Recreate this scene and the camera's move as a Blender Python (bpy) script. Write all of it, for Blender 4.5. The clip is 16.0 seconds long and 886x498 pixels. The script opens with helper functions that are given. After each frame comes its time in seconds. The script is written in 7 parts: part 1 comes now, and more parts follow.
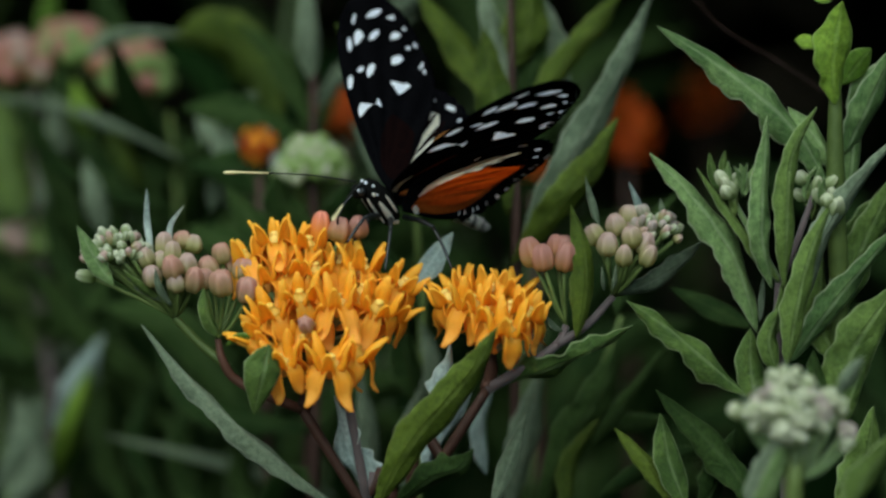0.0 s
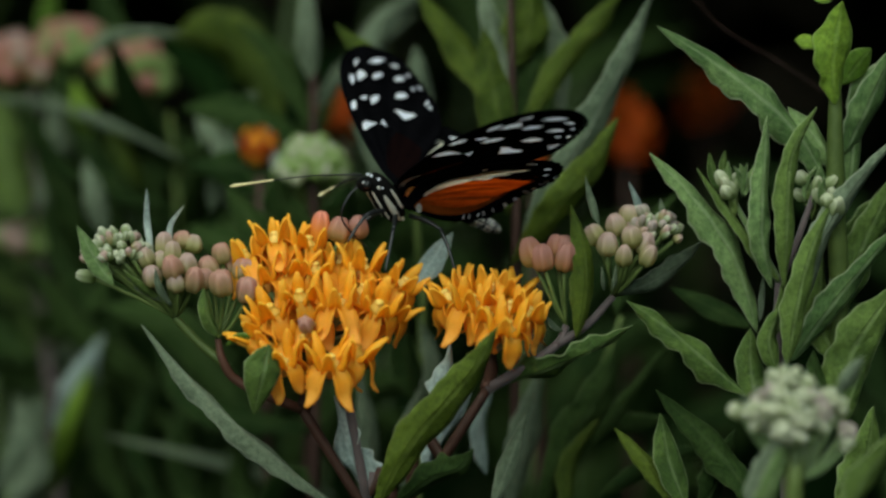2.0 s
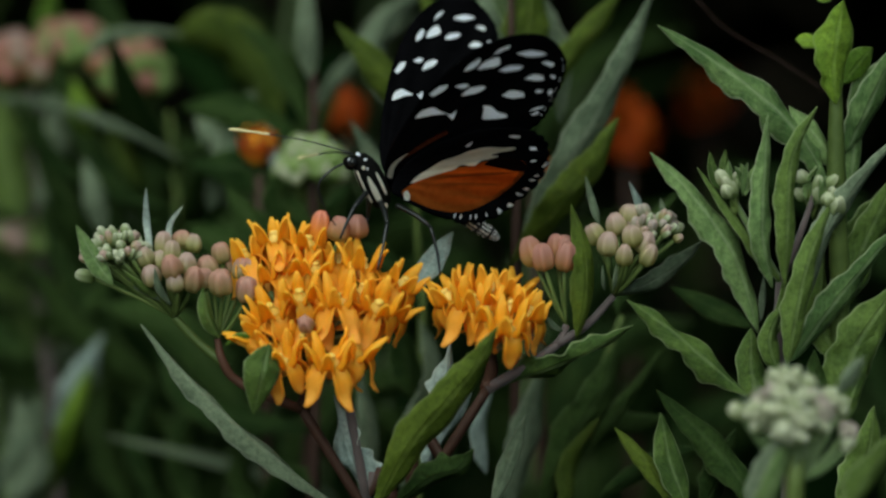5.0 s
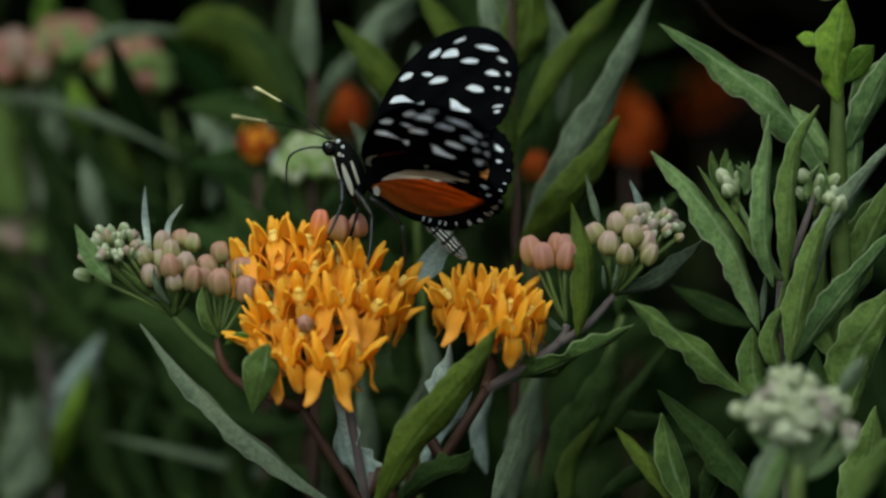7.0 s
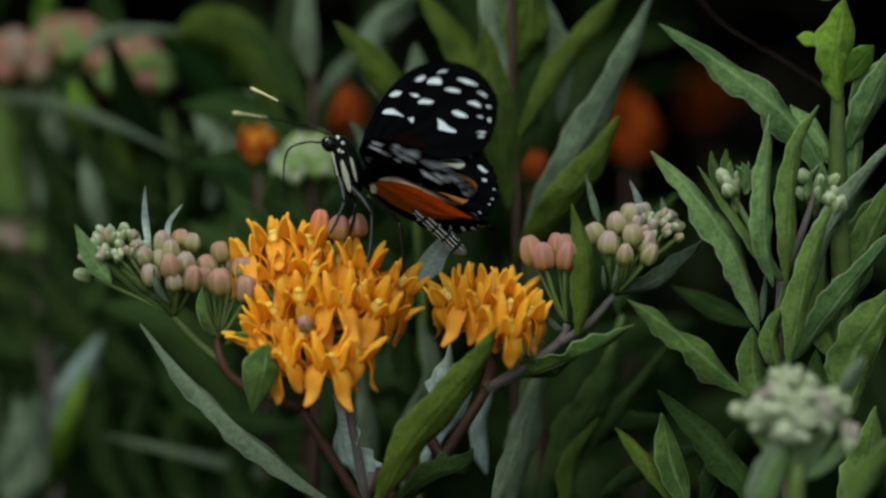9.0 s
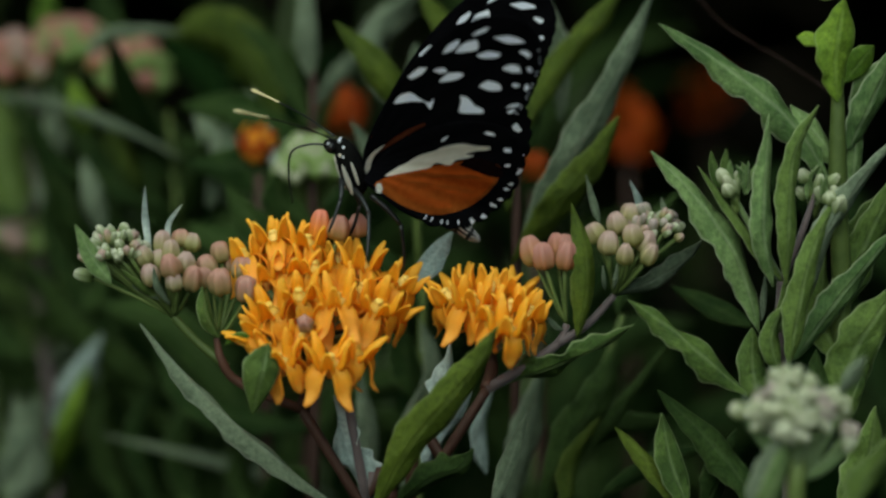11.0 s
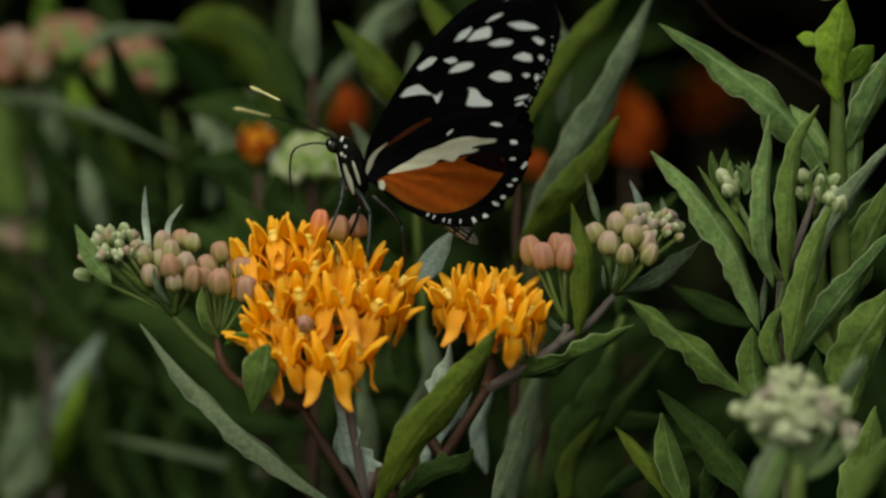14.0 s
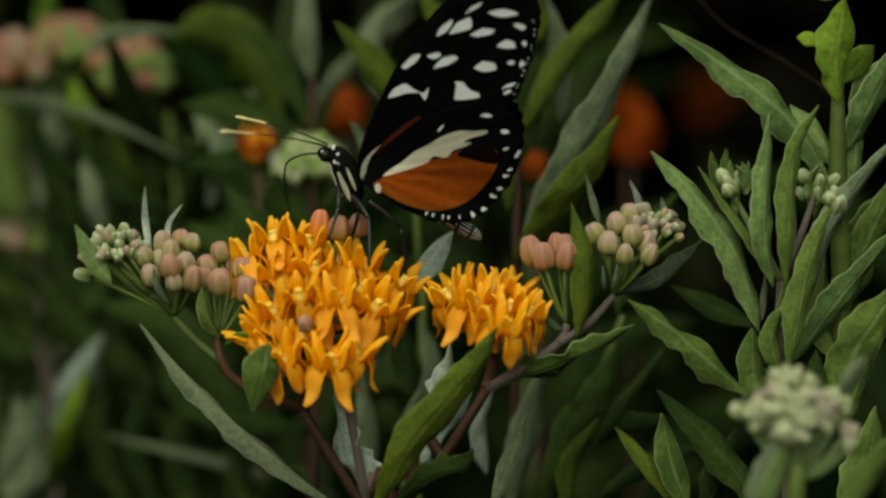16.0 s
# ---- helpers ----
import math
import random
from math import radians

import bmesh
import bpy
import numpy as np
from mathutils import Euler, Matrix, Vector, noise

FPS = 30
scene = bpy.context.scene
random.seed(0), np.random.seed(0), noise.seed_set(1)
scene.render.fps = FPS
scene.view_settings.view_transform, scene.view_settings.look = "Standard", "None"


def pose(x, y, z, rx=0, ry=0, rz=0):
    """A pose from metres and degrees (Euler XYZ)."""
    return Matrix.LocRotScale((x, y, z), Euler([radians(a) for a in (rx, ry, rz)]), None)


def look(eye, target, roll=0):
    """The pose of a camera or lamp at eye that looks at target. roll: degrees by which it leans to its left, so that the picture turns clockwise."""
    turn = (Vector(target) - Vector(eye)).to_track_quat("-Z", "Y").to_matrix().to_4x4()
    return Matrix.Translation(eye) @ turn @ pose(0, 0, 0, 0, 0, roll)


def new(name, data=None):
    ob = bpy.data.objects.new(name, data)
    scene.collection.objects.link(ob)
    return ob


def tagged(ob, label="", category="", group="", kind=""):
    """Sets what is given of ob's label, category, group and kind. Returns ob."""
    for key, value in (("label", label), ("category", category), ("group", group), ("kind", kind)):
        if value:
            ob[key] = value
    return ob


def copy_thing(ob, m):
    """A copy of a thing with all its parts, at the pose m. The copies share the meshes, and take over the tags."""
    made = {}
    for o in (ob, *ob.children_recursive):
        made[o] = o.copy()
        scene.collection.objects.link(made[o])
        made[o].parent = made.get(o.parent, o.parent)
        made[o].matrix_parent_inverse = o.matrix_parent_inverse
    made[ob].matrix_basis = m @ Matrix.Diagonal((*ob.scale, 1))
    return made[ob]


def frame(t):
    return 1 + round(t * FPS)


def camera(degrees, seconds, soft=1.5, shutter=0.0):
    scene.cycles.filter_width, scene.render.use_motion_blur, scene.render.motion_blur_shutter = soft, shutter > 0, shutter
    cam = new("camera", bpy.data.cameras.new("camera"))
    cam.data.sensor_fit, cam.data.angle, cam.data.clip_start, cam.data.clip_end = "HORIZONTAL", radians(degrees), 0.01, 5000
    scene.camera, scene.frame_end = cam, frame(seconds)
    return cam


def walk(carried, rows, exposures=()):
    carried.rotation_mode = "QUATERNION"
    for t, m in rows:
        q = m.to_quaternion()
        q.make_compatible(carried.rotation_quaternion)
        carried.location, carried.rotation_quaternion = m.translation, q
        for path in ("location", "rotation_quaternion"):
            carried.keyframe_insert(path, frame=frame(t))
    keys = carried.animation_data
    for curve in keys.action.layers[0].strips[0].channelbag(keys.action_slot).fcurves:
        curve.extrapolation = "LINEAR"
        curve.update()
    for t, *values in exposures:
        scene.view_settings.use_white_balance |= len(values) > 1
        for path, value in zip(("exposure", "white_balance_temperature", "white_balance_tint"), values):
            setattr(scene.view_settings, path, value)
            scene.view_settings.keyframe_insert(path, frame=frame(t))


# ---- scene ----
from mathutils.geometry import delaunay_2d_cdt

# ---- camera ----
EYE = Vector((0.0, -0.7386, 0.6538))
AIM = Vector((0.0, 0.0, 0.55))
cam = camera(12.0, 16.0, soft=2.6)
cam.data.dof.use_dof = True
cam.data.dof.focus_distance = 0.746
cam.data.dof.aperture_fstop = 8.5
START = look(EYE, AIM)
# a small push forward between the first and the second stretch
LATER = look(EYE + (AIM - EYE) * 0.006, AIM + Vector((0.0, 0.0, -0.00025)))
walk(cam, [(0.0, START), (4.2, START), (5.2, START.lerp(LATER, 0.5)), (6.3, LATER), (16.0, LATER)],
     exposures=[(0.0, 0.90, 5600, -12), (1.0, 0.78, 5800, -13), (2.0, 0.73, 5950, -14), (9.0, 0.70, 5850, -14), (11.5, 0.70, 6000, -14), (13.0, 0.70, 6900, -15), (14.5, 0.71, 7400, -17), (16.0, 0.71, 7650, -18)])

# ---- sky and sun ----
world = bpy.data.worlds.new("overcast_sky")
scene.world = world
world.use_nodes = True
wn, wl = world.node_tree.nodes, world.node_tree.links
sky = wn.new("ShaderNodeTexSky")
sky.sky_type = "NISHITA"
sky.sun_disc = False
sky.sun_elevation = radians(54)
sky.sun_rotation = radians(202)
sky.dust_density = 3.0
wn["Background"].inputs["Strength"].default_value = 0.055
wl.new(sky.outputs["Color"], wn["Background"].inputs["Color"])
sun = new("sun", bpy.data.lights.new("sun", "SUN"))
sun.data.energy = 2.8
sun.data.angle = radians(85)
sun.data.color = (1.0, 0.96, 0.9)
sun.matrix_world = look((-0.75, -1.9, 2.8), (0, 0, 0))


# ---- materials ----
def principled(name, rough=0.6, spec=0.3):
    m = bpy.data.materials.new(name)
    m.use_nodes = True
    b = m.node_tree.nodes["Principled BSDF"]
    b.inputs["Roughness"].default_value = rough
    b.inputs["Specular IOR Level"].default_value = spec
    return m, m.node_tree.nodes, m.node_tree.links, b


def ramp(nodes, stops):
    r = nodes.new("ShaderNodeValToRGB")
    while len(r.color_ramp.elements) < len(stops):
        r.color_ramp.elements.new(0.5)
    for e, (pos, col) in zip(r.color_ramp.elements, stops):
        e.position, e.color = pos, (*col, 1)
    return r


def tex_noise(nodes, links, scale, detail=4.0, coord=None, rough=0.55):
    n = nodes.new("ShaderNodeTexNoise")
    n.inputs["Scale"].default_value = scale
    n.inputs["Detail"].default_value = detail
    n.inputs["Roughness"].default_value = rough
    if coord is not None:
        links.new(coord, n.inputs["Vector"])
    return n


def mix_rgb(nodes, links, fac, a, b, kind="MIX"):
    m = nodes.new("ShaderNodeMix")
    m.data_type, m.blend_type = "RGBA", kind
    for socket, value in ((m.inputs[0], fac), (m.inputs[6], a), (m.inputs[7], b)):
        if isinstance(value, bpy.types.NodeSocket):
            links.new(value, socket)
        elif isinstance(value, (int, float)):
            socket.default_value = value
        else:
            socket.default_value = (*value, 1)
    return m.outputs[2]


def math_node(nodes, links, op, a, b=0.0, c=0.0):
    m = nodes.new("ShaderNodeMath")
    m.operation = op
    for socket, value in zip(m.inputs, (a, b, c)):
        if isinstance(value, bpy.types.NodeSocket):
            links.new(value, socket)
        else:
            socket.default_value = value
    return m.outputs[0]


def bump(nodes, links, bsdf, height, strength, distance):
    b = nodes.new("ShaderNodeBump")
    b.inputs["Strength"].default_value = strength
    b.inputs["Distance"].default_value = distance
    links.new(height, b.inputs["Height"])
    links.new(b.outputs["Normal"], bsdf.inputs["Normal"])


def leaf_material(name, dark, light, rib, rough=0.48, through_leaf=0.25, spec=0.14):
    """A leaf blade: mottled green, a pale midrib, slanting side veins and a little light let through."""
    m, n, l, b = principled(name, rough, spec)
    if not spec:
        b.inputs["IOR"].default_value = 1.0
    uv = n.new("ShaderNodeUVMap")
    geo = n.new("ShaderNodeTexCoord")
    info = n.new("ShaderNodeObjectInfo")
    sep = n.new("ShaderNodeSeparateXYZ")
    l.new(uv.outputs["UV"], sep.inputs[0])
    side = math_node(n, l, "ABSOLUTE", math_node(n, l, "SUBTRACT", sep.outputs["X"], 0.5))
    grain = tex_noise(n, l, 1100, 6, geo.outputs["Object"], 0.68)
    blotch = tex_noise(n, l, 150, 6, geo.outputs["Object"], 0.66)
    base = ramp(n, [(0.3, dark), (0.7, light)])
    l.new(math_node(n, l, "ADD", math_node(n, l, "MULTIPLY_ADD", blotch.outputs["Fac"], 1.3, -0.24),
                    math_node(n, l, "MULTIPLY", math_node(n, l, "SUBTRACT", info.outputs["Random"], 0.2), 0.45)), base.inputs[0])
    fleck = ramp(n, [(0.3, (0.5, 0.51, 0.47)), (0.74, (1.5, 1.48, 1.42))])
    l.new(grain.outputs["Fac"], fleck.inputs[0])
    col = mix_rgb(n, l, 0.8, base.outputs[0], fleck.outputs[0], "MULTIPLY")
    ribbed = ramp(n, [(0.03, (1, 1, 1)), (0.075, (0, 0, 0))])
    l.new(side, ribbed.inputs[0])
    # side veins rise from the midrib towards the tip
    run = math_node(n, l, "SUBTRACT", math_node(n, l, "MULTIPLY", sep.outputs["Y"], 13.0), math_node(n, l, "MULTIPLY", side, 7.0))
    wave = math_node(n, l, "ABSOLUTE", math_node(n, l, "SUBTRACT", math_node(n, l, "FRACT", run), 0.5))
    vein = ramp(n, [(0.03, (1, 1, 1)), (0.09, (0, 0, 0))])
    l.new(wave, vein.inputs[0])
    veins = math_node(n, l, "MAXIMUM", math_node(n, l, "MULTIPLY", ribbed.outputs[0], 0.24), math_node(n, l, "MULTIPLY", vein.outputs[0], 0.09))
    col = mix_rgb(n, l, veins, col, rib)
    edge = ramp(n, [(0.455, (0, 0, 0)), (0.49, (1, 1, 1))])
    l.new(side, edge.inputs[0])
    col = mix_rgb(n, l, math_node(n, l, "MULTIPLY", edge.outputs[0], 0.7), col, rib)
    l.new(col, b.inputs["Base Color"])
    bump(n, l, b, math_node(n, l, "SUBTRACT", blotch.outputs["Fac"], math_node(n, l, "SUBTRACT", math_node(n, l, "MULTIPLY", veins, 0.9), math_node(n, l, "MULTIPLY", grain.outputs["Fac"], 0.6))), 0.8, 0.001)
    if through_leaf:
        t = n.new("ShaderNodeBsdfTranslucent")
        l.new(mix_rgb(n, l, 1.0, col, (1.0, 1.1, 0.5), "MULTIPLY"), t.inputs["Color"])
        mixer = n.new("ShaderNodeMixShader")
        mixer.inputs[0].default_value = through_leaf
        l.new(b.outputs[0], mixer.inputs[1])
        l.new(t.outputs[0], mixer.inputs[2])
        l.new(mixer.outputs[0], n["Material Output"].inputs["Surface"])
    return m


GREEN = leaf_material("green_leaf", (0.042, 0.073, 0.014), (0.113, 0.163, 0.036), (0.26, 0.31, 0.15))
SAGE = leaf_material("pale_green_leaf", (0.07, 0.12, 0.036), (0.18, 0.255, 0.092), (0.37, 0.41, 0.25))
# the green leaf again, with the bed's shade mixed into its colour
DIMMED = leaf_material("dimmed_green_leaf", (0.013, 0.028, 0.006), (0.036, 0.06, 0.015), (0.075, 0.1, 0.04), 0.55, 0.25, 0.06)
# near-black leaf copy: deep shade is put into the colour
DARK = leaf_material("shade_toned_leaf", (0.004, 0.012, 0.004), (0.011, 0.025, 0.006), (0.015, 0.03, 0.01), 0.8, 0.0, 0.0)
GREY = leaf_material("grey_green_leaf", (0.068, 0.09, 0.055), (0.15, 0.182, 0.118), (0.28, 0.3, 0.22), 0.52, 0.15)
BLUE = leaf_material("blue_grey_leaf", (0.15, 0.19, 0.175), (0.3, 0.35, 0.325), (0.42, 0.47, 0.44), 0.55, 0.1)
FELT = leaf_material("felted_leaf_underside", (0.3, 0.36, 0.35), (0.55, 0.6, 0.58), (0.6, 0.64, 0.6), 0.7, 0.3)
LIME = leaf_material("young_lime_leaf", (0.09, 0.16, 0.015), (0.19, 0.28, 0.03), (0.26, 0.34, 0.1), 0.45, 0.3)
OLIVE = leaf_material("olive_leaf", (0.034, 0.054, 0.005), (0.085, 0.115, 0.013), (0.14, 0.17, 0.04))


def mottled(name, low, high, scale=300, rough=0.55, spec=0.3, relief=0.3, sheen=0.0):
    """A plain living surface: two tones at two scales, a fine relief, and some change from piece to piece."""
    m, n, l, b = principled(name, rough, spec)
    geo = n.new("ShaderNodeTexCoord")
    info = n.new("ShaderNodeObjectInfo")
    fine = tex_noise(n, l, scale, 5, geo.outputs["Object"])
    wide = tex_noise(n, l, scale * 0.2, 2, geo.outputs["Object"])
    r = ramp(n, [(0.3, low), (0.72, high)])
    total = math_node(n, l, "ADD", math_node(n, l, "MULTIPLY", fine.outputs["Fac"], 0.45), math_node(n, l, "MULTIPLY", wide.outputs["Fac"], 0.4))
    l.new(math_node(n, l, "ADD", total, math_node(n, l, "MULTIPLY", math_node(n, l, "SUBTRACT", info.outputs["Random"], 0.35), 0.3)), r.inputs[0])
    l.new(r.outputs[0], b.inputs["Base Color"])
    bump(n, l, b, fine.outputs["Fac"], relief, 0.0003)
    b.inputs["Sheen Weight"].default_value = sheen
    return m


def petal_material(name, base, middle, tip, rough=0.5, lines=0.7, end=1.0):
    """Waxy petal, its colour running from base to tip along the blade."""
    m, n, l, b = principled(name, rough, 0.3)
    uv = n.new("ShaderNodeUVMap")
    geo = n.new("ShaderNodeTexCoord")
    info = n.new("ShaderNodeObjectInfo")
    sep = n.new("ShaderNodeSeparateXYZ")
    l.new(uv.outputs["UV"], sep.inputs[0])
    r = ramp(n, [(0.0, base), (0.45 * end, middle), (end, tip)])
    grain = tex_noise(n, l, 420, 4, geo.outputs["Object"])
    along = math_node(n, l, "ADD", sep.outputs["Y"], math_node(n, l, "MULTIPLY", math_node(n, l, "SUBTRACT", grain.outputs["Fac"], 0.5), 0.35))
    l.new(math_node(n, l, "ADD", along, math_node(n, l, "MULTIPLY", math_node(n, l, "SUBTRACT", info.outputs["Random"], 0.5), 0.25)), r.inputs[0])
    streak = n.new("ShaderNodeTexWave")
    streak.inputs["Scale"].default_value = 3.0
    streak.inputs["Distortion"].default_value = 1.5
    l.new(uv.outputs["UV"], streak.inputs["Vector"])
    tone = ramp(n, [(0.0, (0.86, 0.8, 0.7)), (1.0, (1.0, 1.0, 1.0))])
    l.new(streak.outputs["Fac"], tone.inputs[0])
    col = mix_rgb(n, l, lines, r.outputs[0], tone.outputs[0], "MULTIPLY")
    l.new(col, b.inputs["Base Color"])
    bump(n, l, b, math_node(n, l, "ADD", grain.outputs["Fac"], math_node(n, l, "MULTIPLY", streak.outputs["Fac"], lines * 0.5)), 0.4, 0.0002)
    t = n.new("ShaderNodeBsdfTranslucent")
    l.new(col, t.inputs["Color"])
    mixer = n.new("ShaderNodeMixShader")
    mixer.inputs[0].default_value = 0.58
    l.new(b.outputs[0], mixer.inputs[1])
    l.new(t.outputs[0], mixer.inputs[2])
    l.new(mixer.outputs[0], n["Material Output"].inputs["Surface"])
    return m


PETAL = petal_material("orange_petal", (0.66, 0.37, 0.03), (0.95, 0.47, 0.03), (0.99, 0.54, 0.09))
HOOD = petal_material("golden_hood", (0.92, 0.44, 0.02), (0.99, 0.53, 0.024), (1.0, 0.63, 0.075))
COLUMN = mottled("yellow_column", (0.55, 0.33, 0.04), (0.74, 0.52, 0.14), 500)
BUD_PINK = petal_material("dusky_pink_bud", (0.33, 0.33, 0.12), (0.5, 0.37, 0.2), (0.57, 0.33, 0.27), 0.45, 0.3, 0.85)
BUD_GREEN = petal_material("beige_green_bud", (0.29, 0.3, 0.09), (0.47, 0.42, 0.21), (0.58, 0.42, 0.38), 0.45, 0.3, 0.9)
BUD_SALMON = petal_material("salmon_bud", (0.42, 0.31, 0.08), (0.56, 0.29, 0.15), (0.57, 0.3, 0.25), 0.45, 0.3, 0.8)
BUD_PALE = petal_material("pale_green_bud", (0.17, 0.23, 0.07), (0.36, 0.42, 0.21), (0.66, 0.66, 0.52), 0.5, 0.3)
BUD_MILK = petal_material("milky_green_bud", (0.22, 0.29, 0.1), (0.39, 0.44, 0.23), (0.62, 0.62, 0.46), 0.5, 0.2)
BUD_MAUVE = petal_material("mauve_grey_bud", (0.26, 0.3, 0.14), (0.42, 0.4, 0.29), (0.56, 0.46, 0.44), 0.5, 0.2)
BUD_LIME = petal_material("lime_bud", (0.12, 0.21, 0.03), (0.25, 0.36, 0.08), (0.4, 0.5, 0.2), 0.4, 0.2)
BUD_ROSE = petal_material("rosy_orange_bud", (0.75, 0.35, 0.03), (0.9, 0.38, 0.05), (0.8, 0.34, 0.24), 0.4, 0.2)
RED_FLOWER = petal_material("red_orange_petal", (0.4, 0.05, 0.003), (0.56, 0.095, 0.005), (0.7, 0.17, 0.01))
STEM_BROWN = mottled("brown_red_stem", (0.032, 0.014, 0.009), (0.08, 0.036, 0.023), 350, 0.6, 0.2, 0.4, 0.0)
STEM_OLIVE = mottled("olive_stem", (0.05, 0.07, 0.016), (0.12, 0.155, 0.04), 350, 0.55, 0.25, 0.4, 0.0)
STEM_DARK = mottled("dark_brown_stem", (0.024, 0.011, 0.008), (0.05, 0.026, 0.02), 350, 0.6, 0.2, 0.4, 0.0)
STEM_GREEN = mottled("green_stem", (0.09, 0.135, 0.04), (0.18, 0.235, 0.09), 350, 0.55, 0.3, 0.4, 0.2)
STEM_MAUVE = mottled("mauve_stem", (0.06, 0.043, 0.042), (0.12, 0.088, 0.085), 350, 0.6, 0.25, 0.4, 0.2)
SOIL = mottled("dark_soil", (0.006, 0.005, 0.0035), (0.017, 0.013, 0.009), 60, 0.95, 0.0, 0.9)

# ---- building blocks ----
ORIGINS = {}


def thing(name, place, label, category, group=""):
    """A top-level Empty at the base of a thing."""
    ob = new(name)
    ob.location = place
    ob.empty_display_size = 0.01
    ORIGINS[ob.name] = Vector(place)
    return tagged(ob, label, category, group)


def mesh_of(name, verts, faces, material, uvs=None, smooth=True):
    me = bpy.data.meshes.new(name)
    me.from_pydata([tuple(v) for v in verts], [], faces)
    for mat in (material if isinstance(material, (list, tuple)) else [material]):
        me.materials.append(mat)
    if smooth:
        me.polygons.foreach_set("use_smooth", [True] * len(me.polygons))
    if uvs is not None:
        layer = me.uv_layers.new(name="UVMap")
        for loop in me.loops:
            layer.data[loop.index].uv = uvs[loop.vertex_index]
    me.update()
    return me


def part(name, data, parent, label="", m=None):
    """Links a mesh as a part under a thing or under another part."""
    ob = new(name, data)
    ob.parent = parent
    if m is not None:
        ob.matrix_basis = m
    return tagged(ob, label)


def bezier(points, t):
    """A smooth way through the given points (Catmull-Rom)."""
    p = [Vector(q) for q in points]
    n = len(p) - 1
    k = min(int(t * n), n - 1)
    f = t * n - k
    a, b = p[k], p[k + 1]
    z = p[k - 1] if k else a * 2 - b
    d = p[k + 2] if k + 2 <= n else b * 2 - a
    return 0.5 * (2 * a + (b - z) * f + (2 * z - 5 * a + 4 * b - d) * f * f + (3 * a - z - 3 * b + d) * f ** 3)


def tube_data(points, radii, sides=8, steps=10, bend=0.0, seed=0):
    """Verts, faces and UVs of a tapered round stem along a smooth way."""
    rng = random.Random(seed)
    verts, faces, uvs = [], [], []
    for i in range(steps + 1):
        t = i / steps
        c = bezier(points, t)
        tan = (bezier(points, min(t + 0.02, 1)) - bezier(points, max(t - 0.02, 0))).normalized()
        a = tan.orthogonal() if abs(tan.z) > 0.95 else tan.cross(Vector((0, 0, 1)))
        a.normalize()
        b = tan.cross(a)
        k = t * (len(radii) - 1)
        j = min(int(k), len(radii) - 2)
        r = radii[j] + (radii[j + 1] - radii[j]) * (k - j)
        r *= 1 + rng.uniform(-0.06, 0.06)
        for s in range(sides):
            ang = 2 * math.pi * s / sides
            verts.append(c + (a * math.cos(ang) + b * math.sin(ang)) * r)
            uvs.append((s / sides, t))
    for i in range(steps):
        for s in range(sides):
            q = (s + 1) % sides
            faces.append((i * sides + s, i * sides + q, (i + 1) * sides + q, (i + 1) * sides + s))
    faces.append(tuple(range(sides))[::-1])
    faces.append(tuple(steps * sides + s for s in range(sides)))
    return verts, faces, uvs


def origin_of(ob):
    while ob.parent is not None:
        ob = ob.parent
    return ORIGINS[ob.name]


def stem(parent, points, radii, material=STEM_BROWN, name="stem", label="", steps=12, sides=9):
    o = origin_of(parent)
    v, f, u = tube_data([Vector(p) - o for p in points], radii, sides, steps, seed=len(bpy.data.meshes))
    return part(name, mesh_of(name, v, f, material, u), parent, label)


VIEW = (AIM - EYE).normalized()


def facing(across, up, close):
    """A place from its distances in millimetres off the middle of the bed: across, up and towards the viewer."""
    return AIM + Vector((across, 0, 0)) * 0.001 + Vector((0, -VIEW.z, VIEW.y)) * up * 0.001 - VIEW * close * 0.001


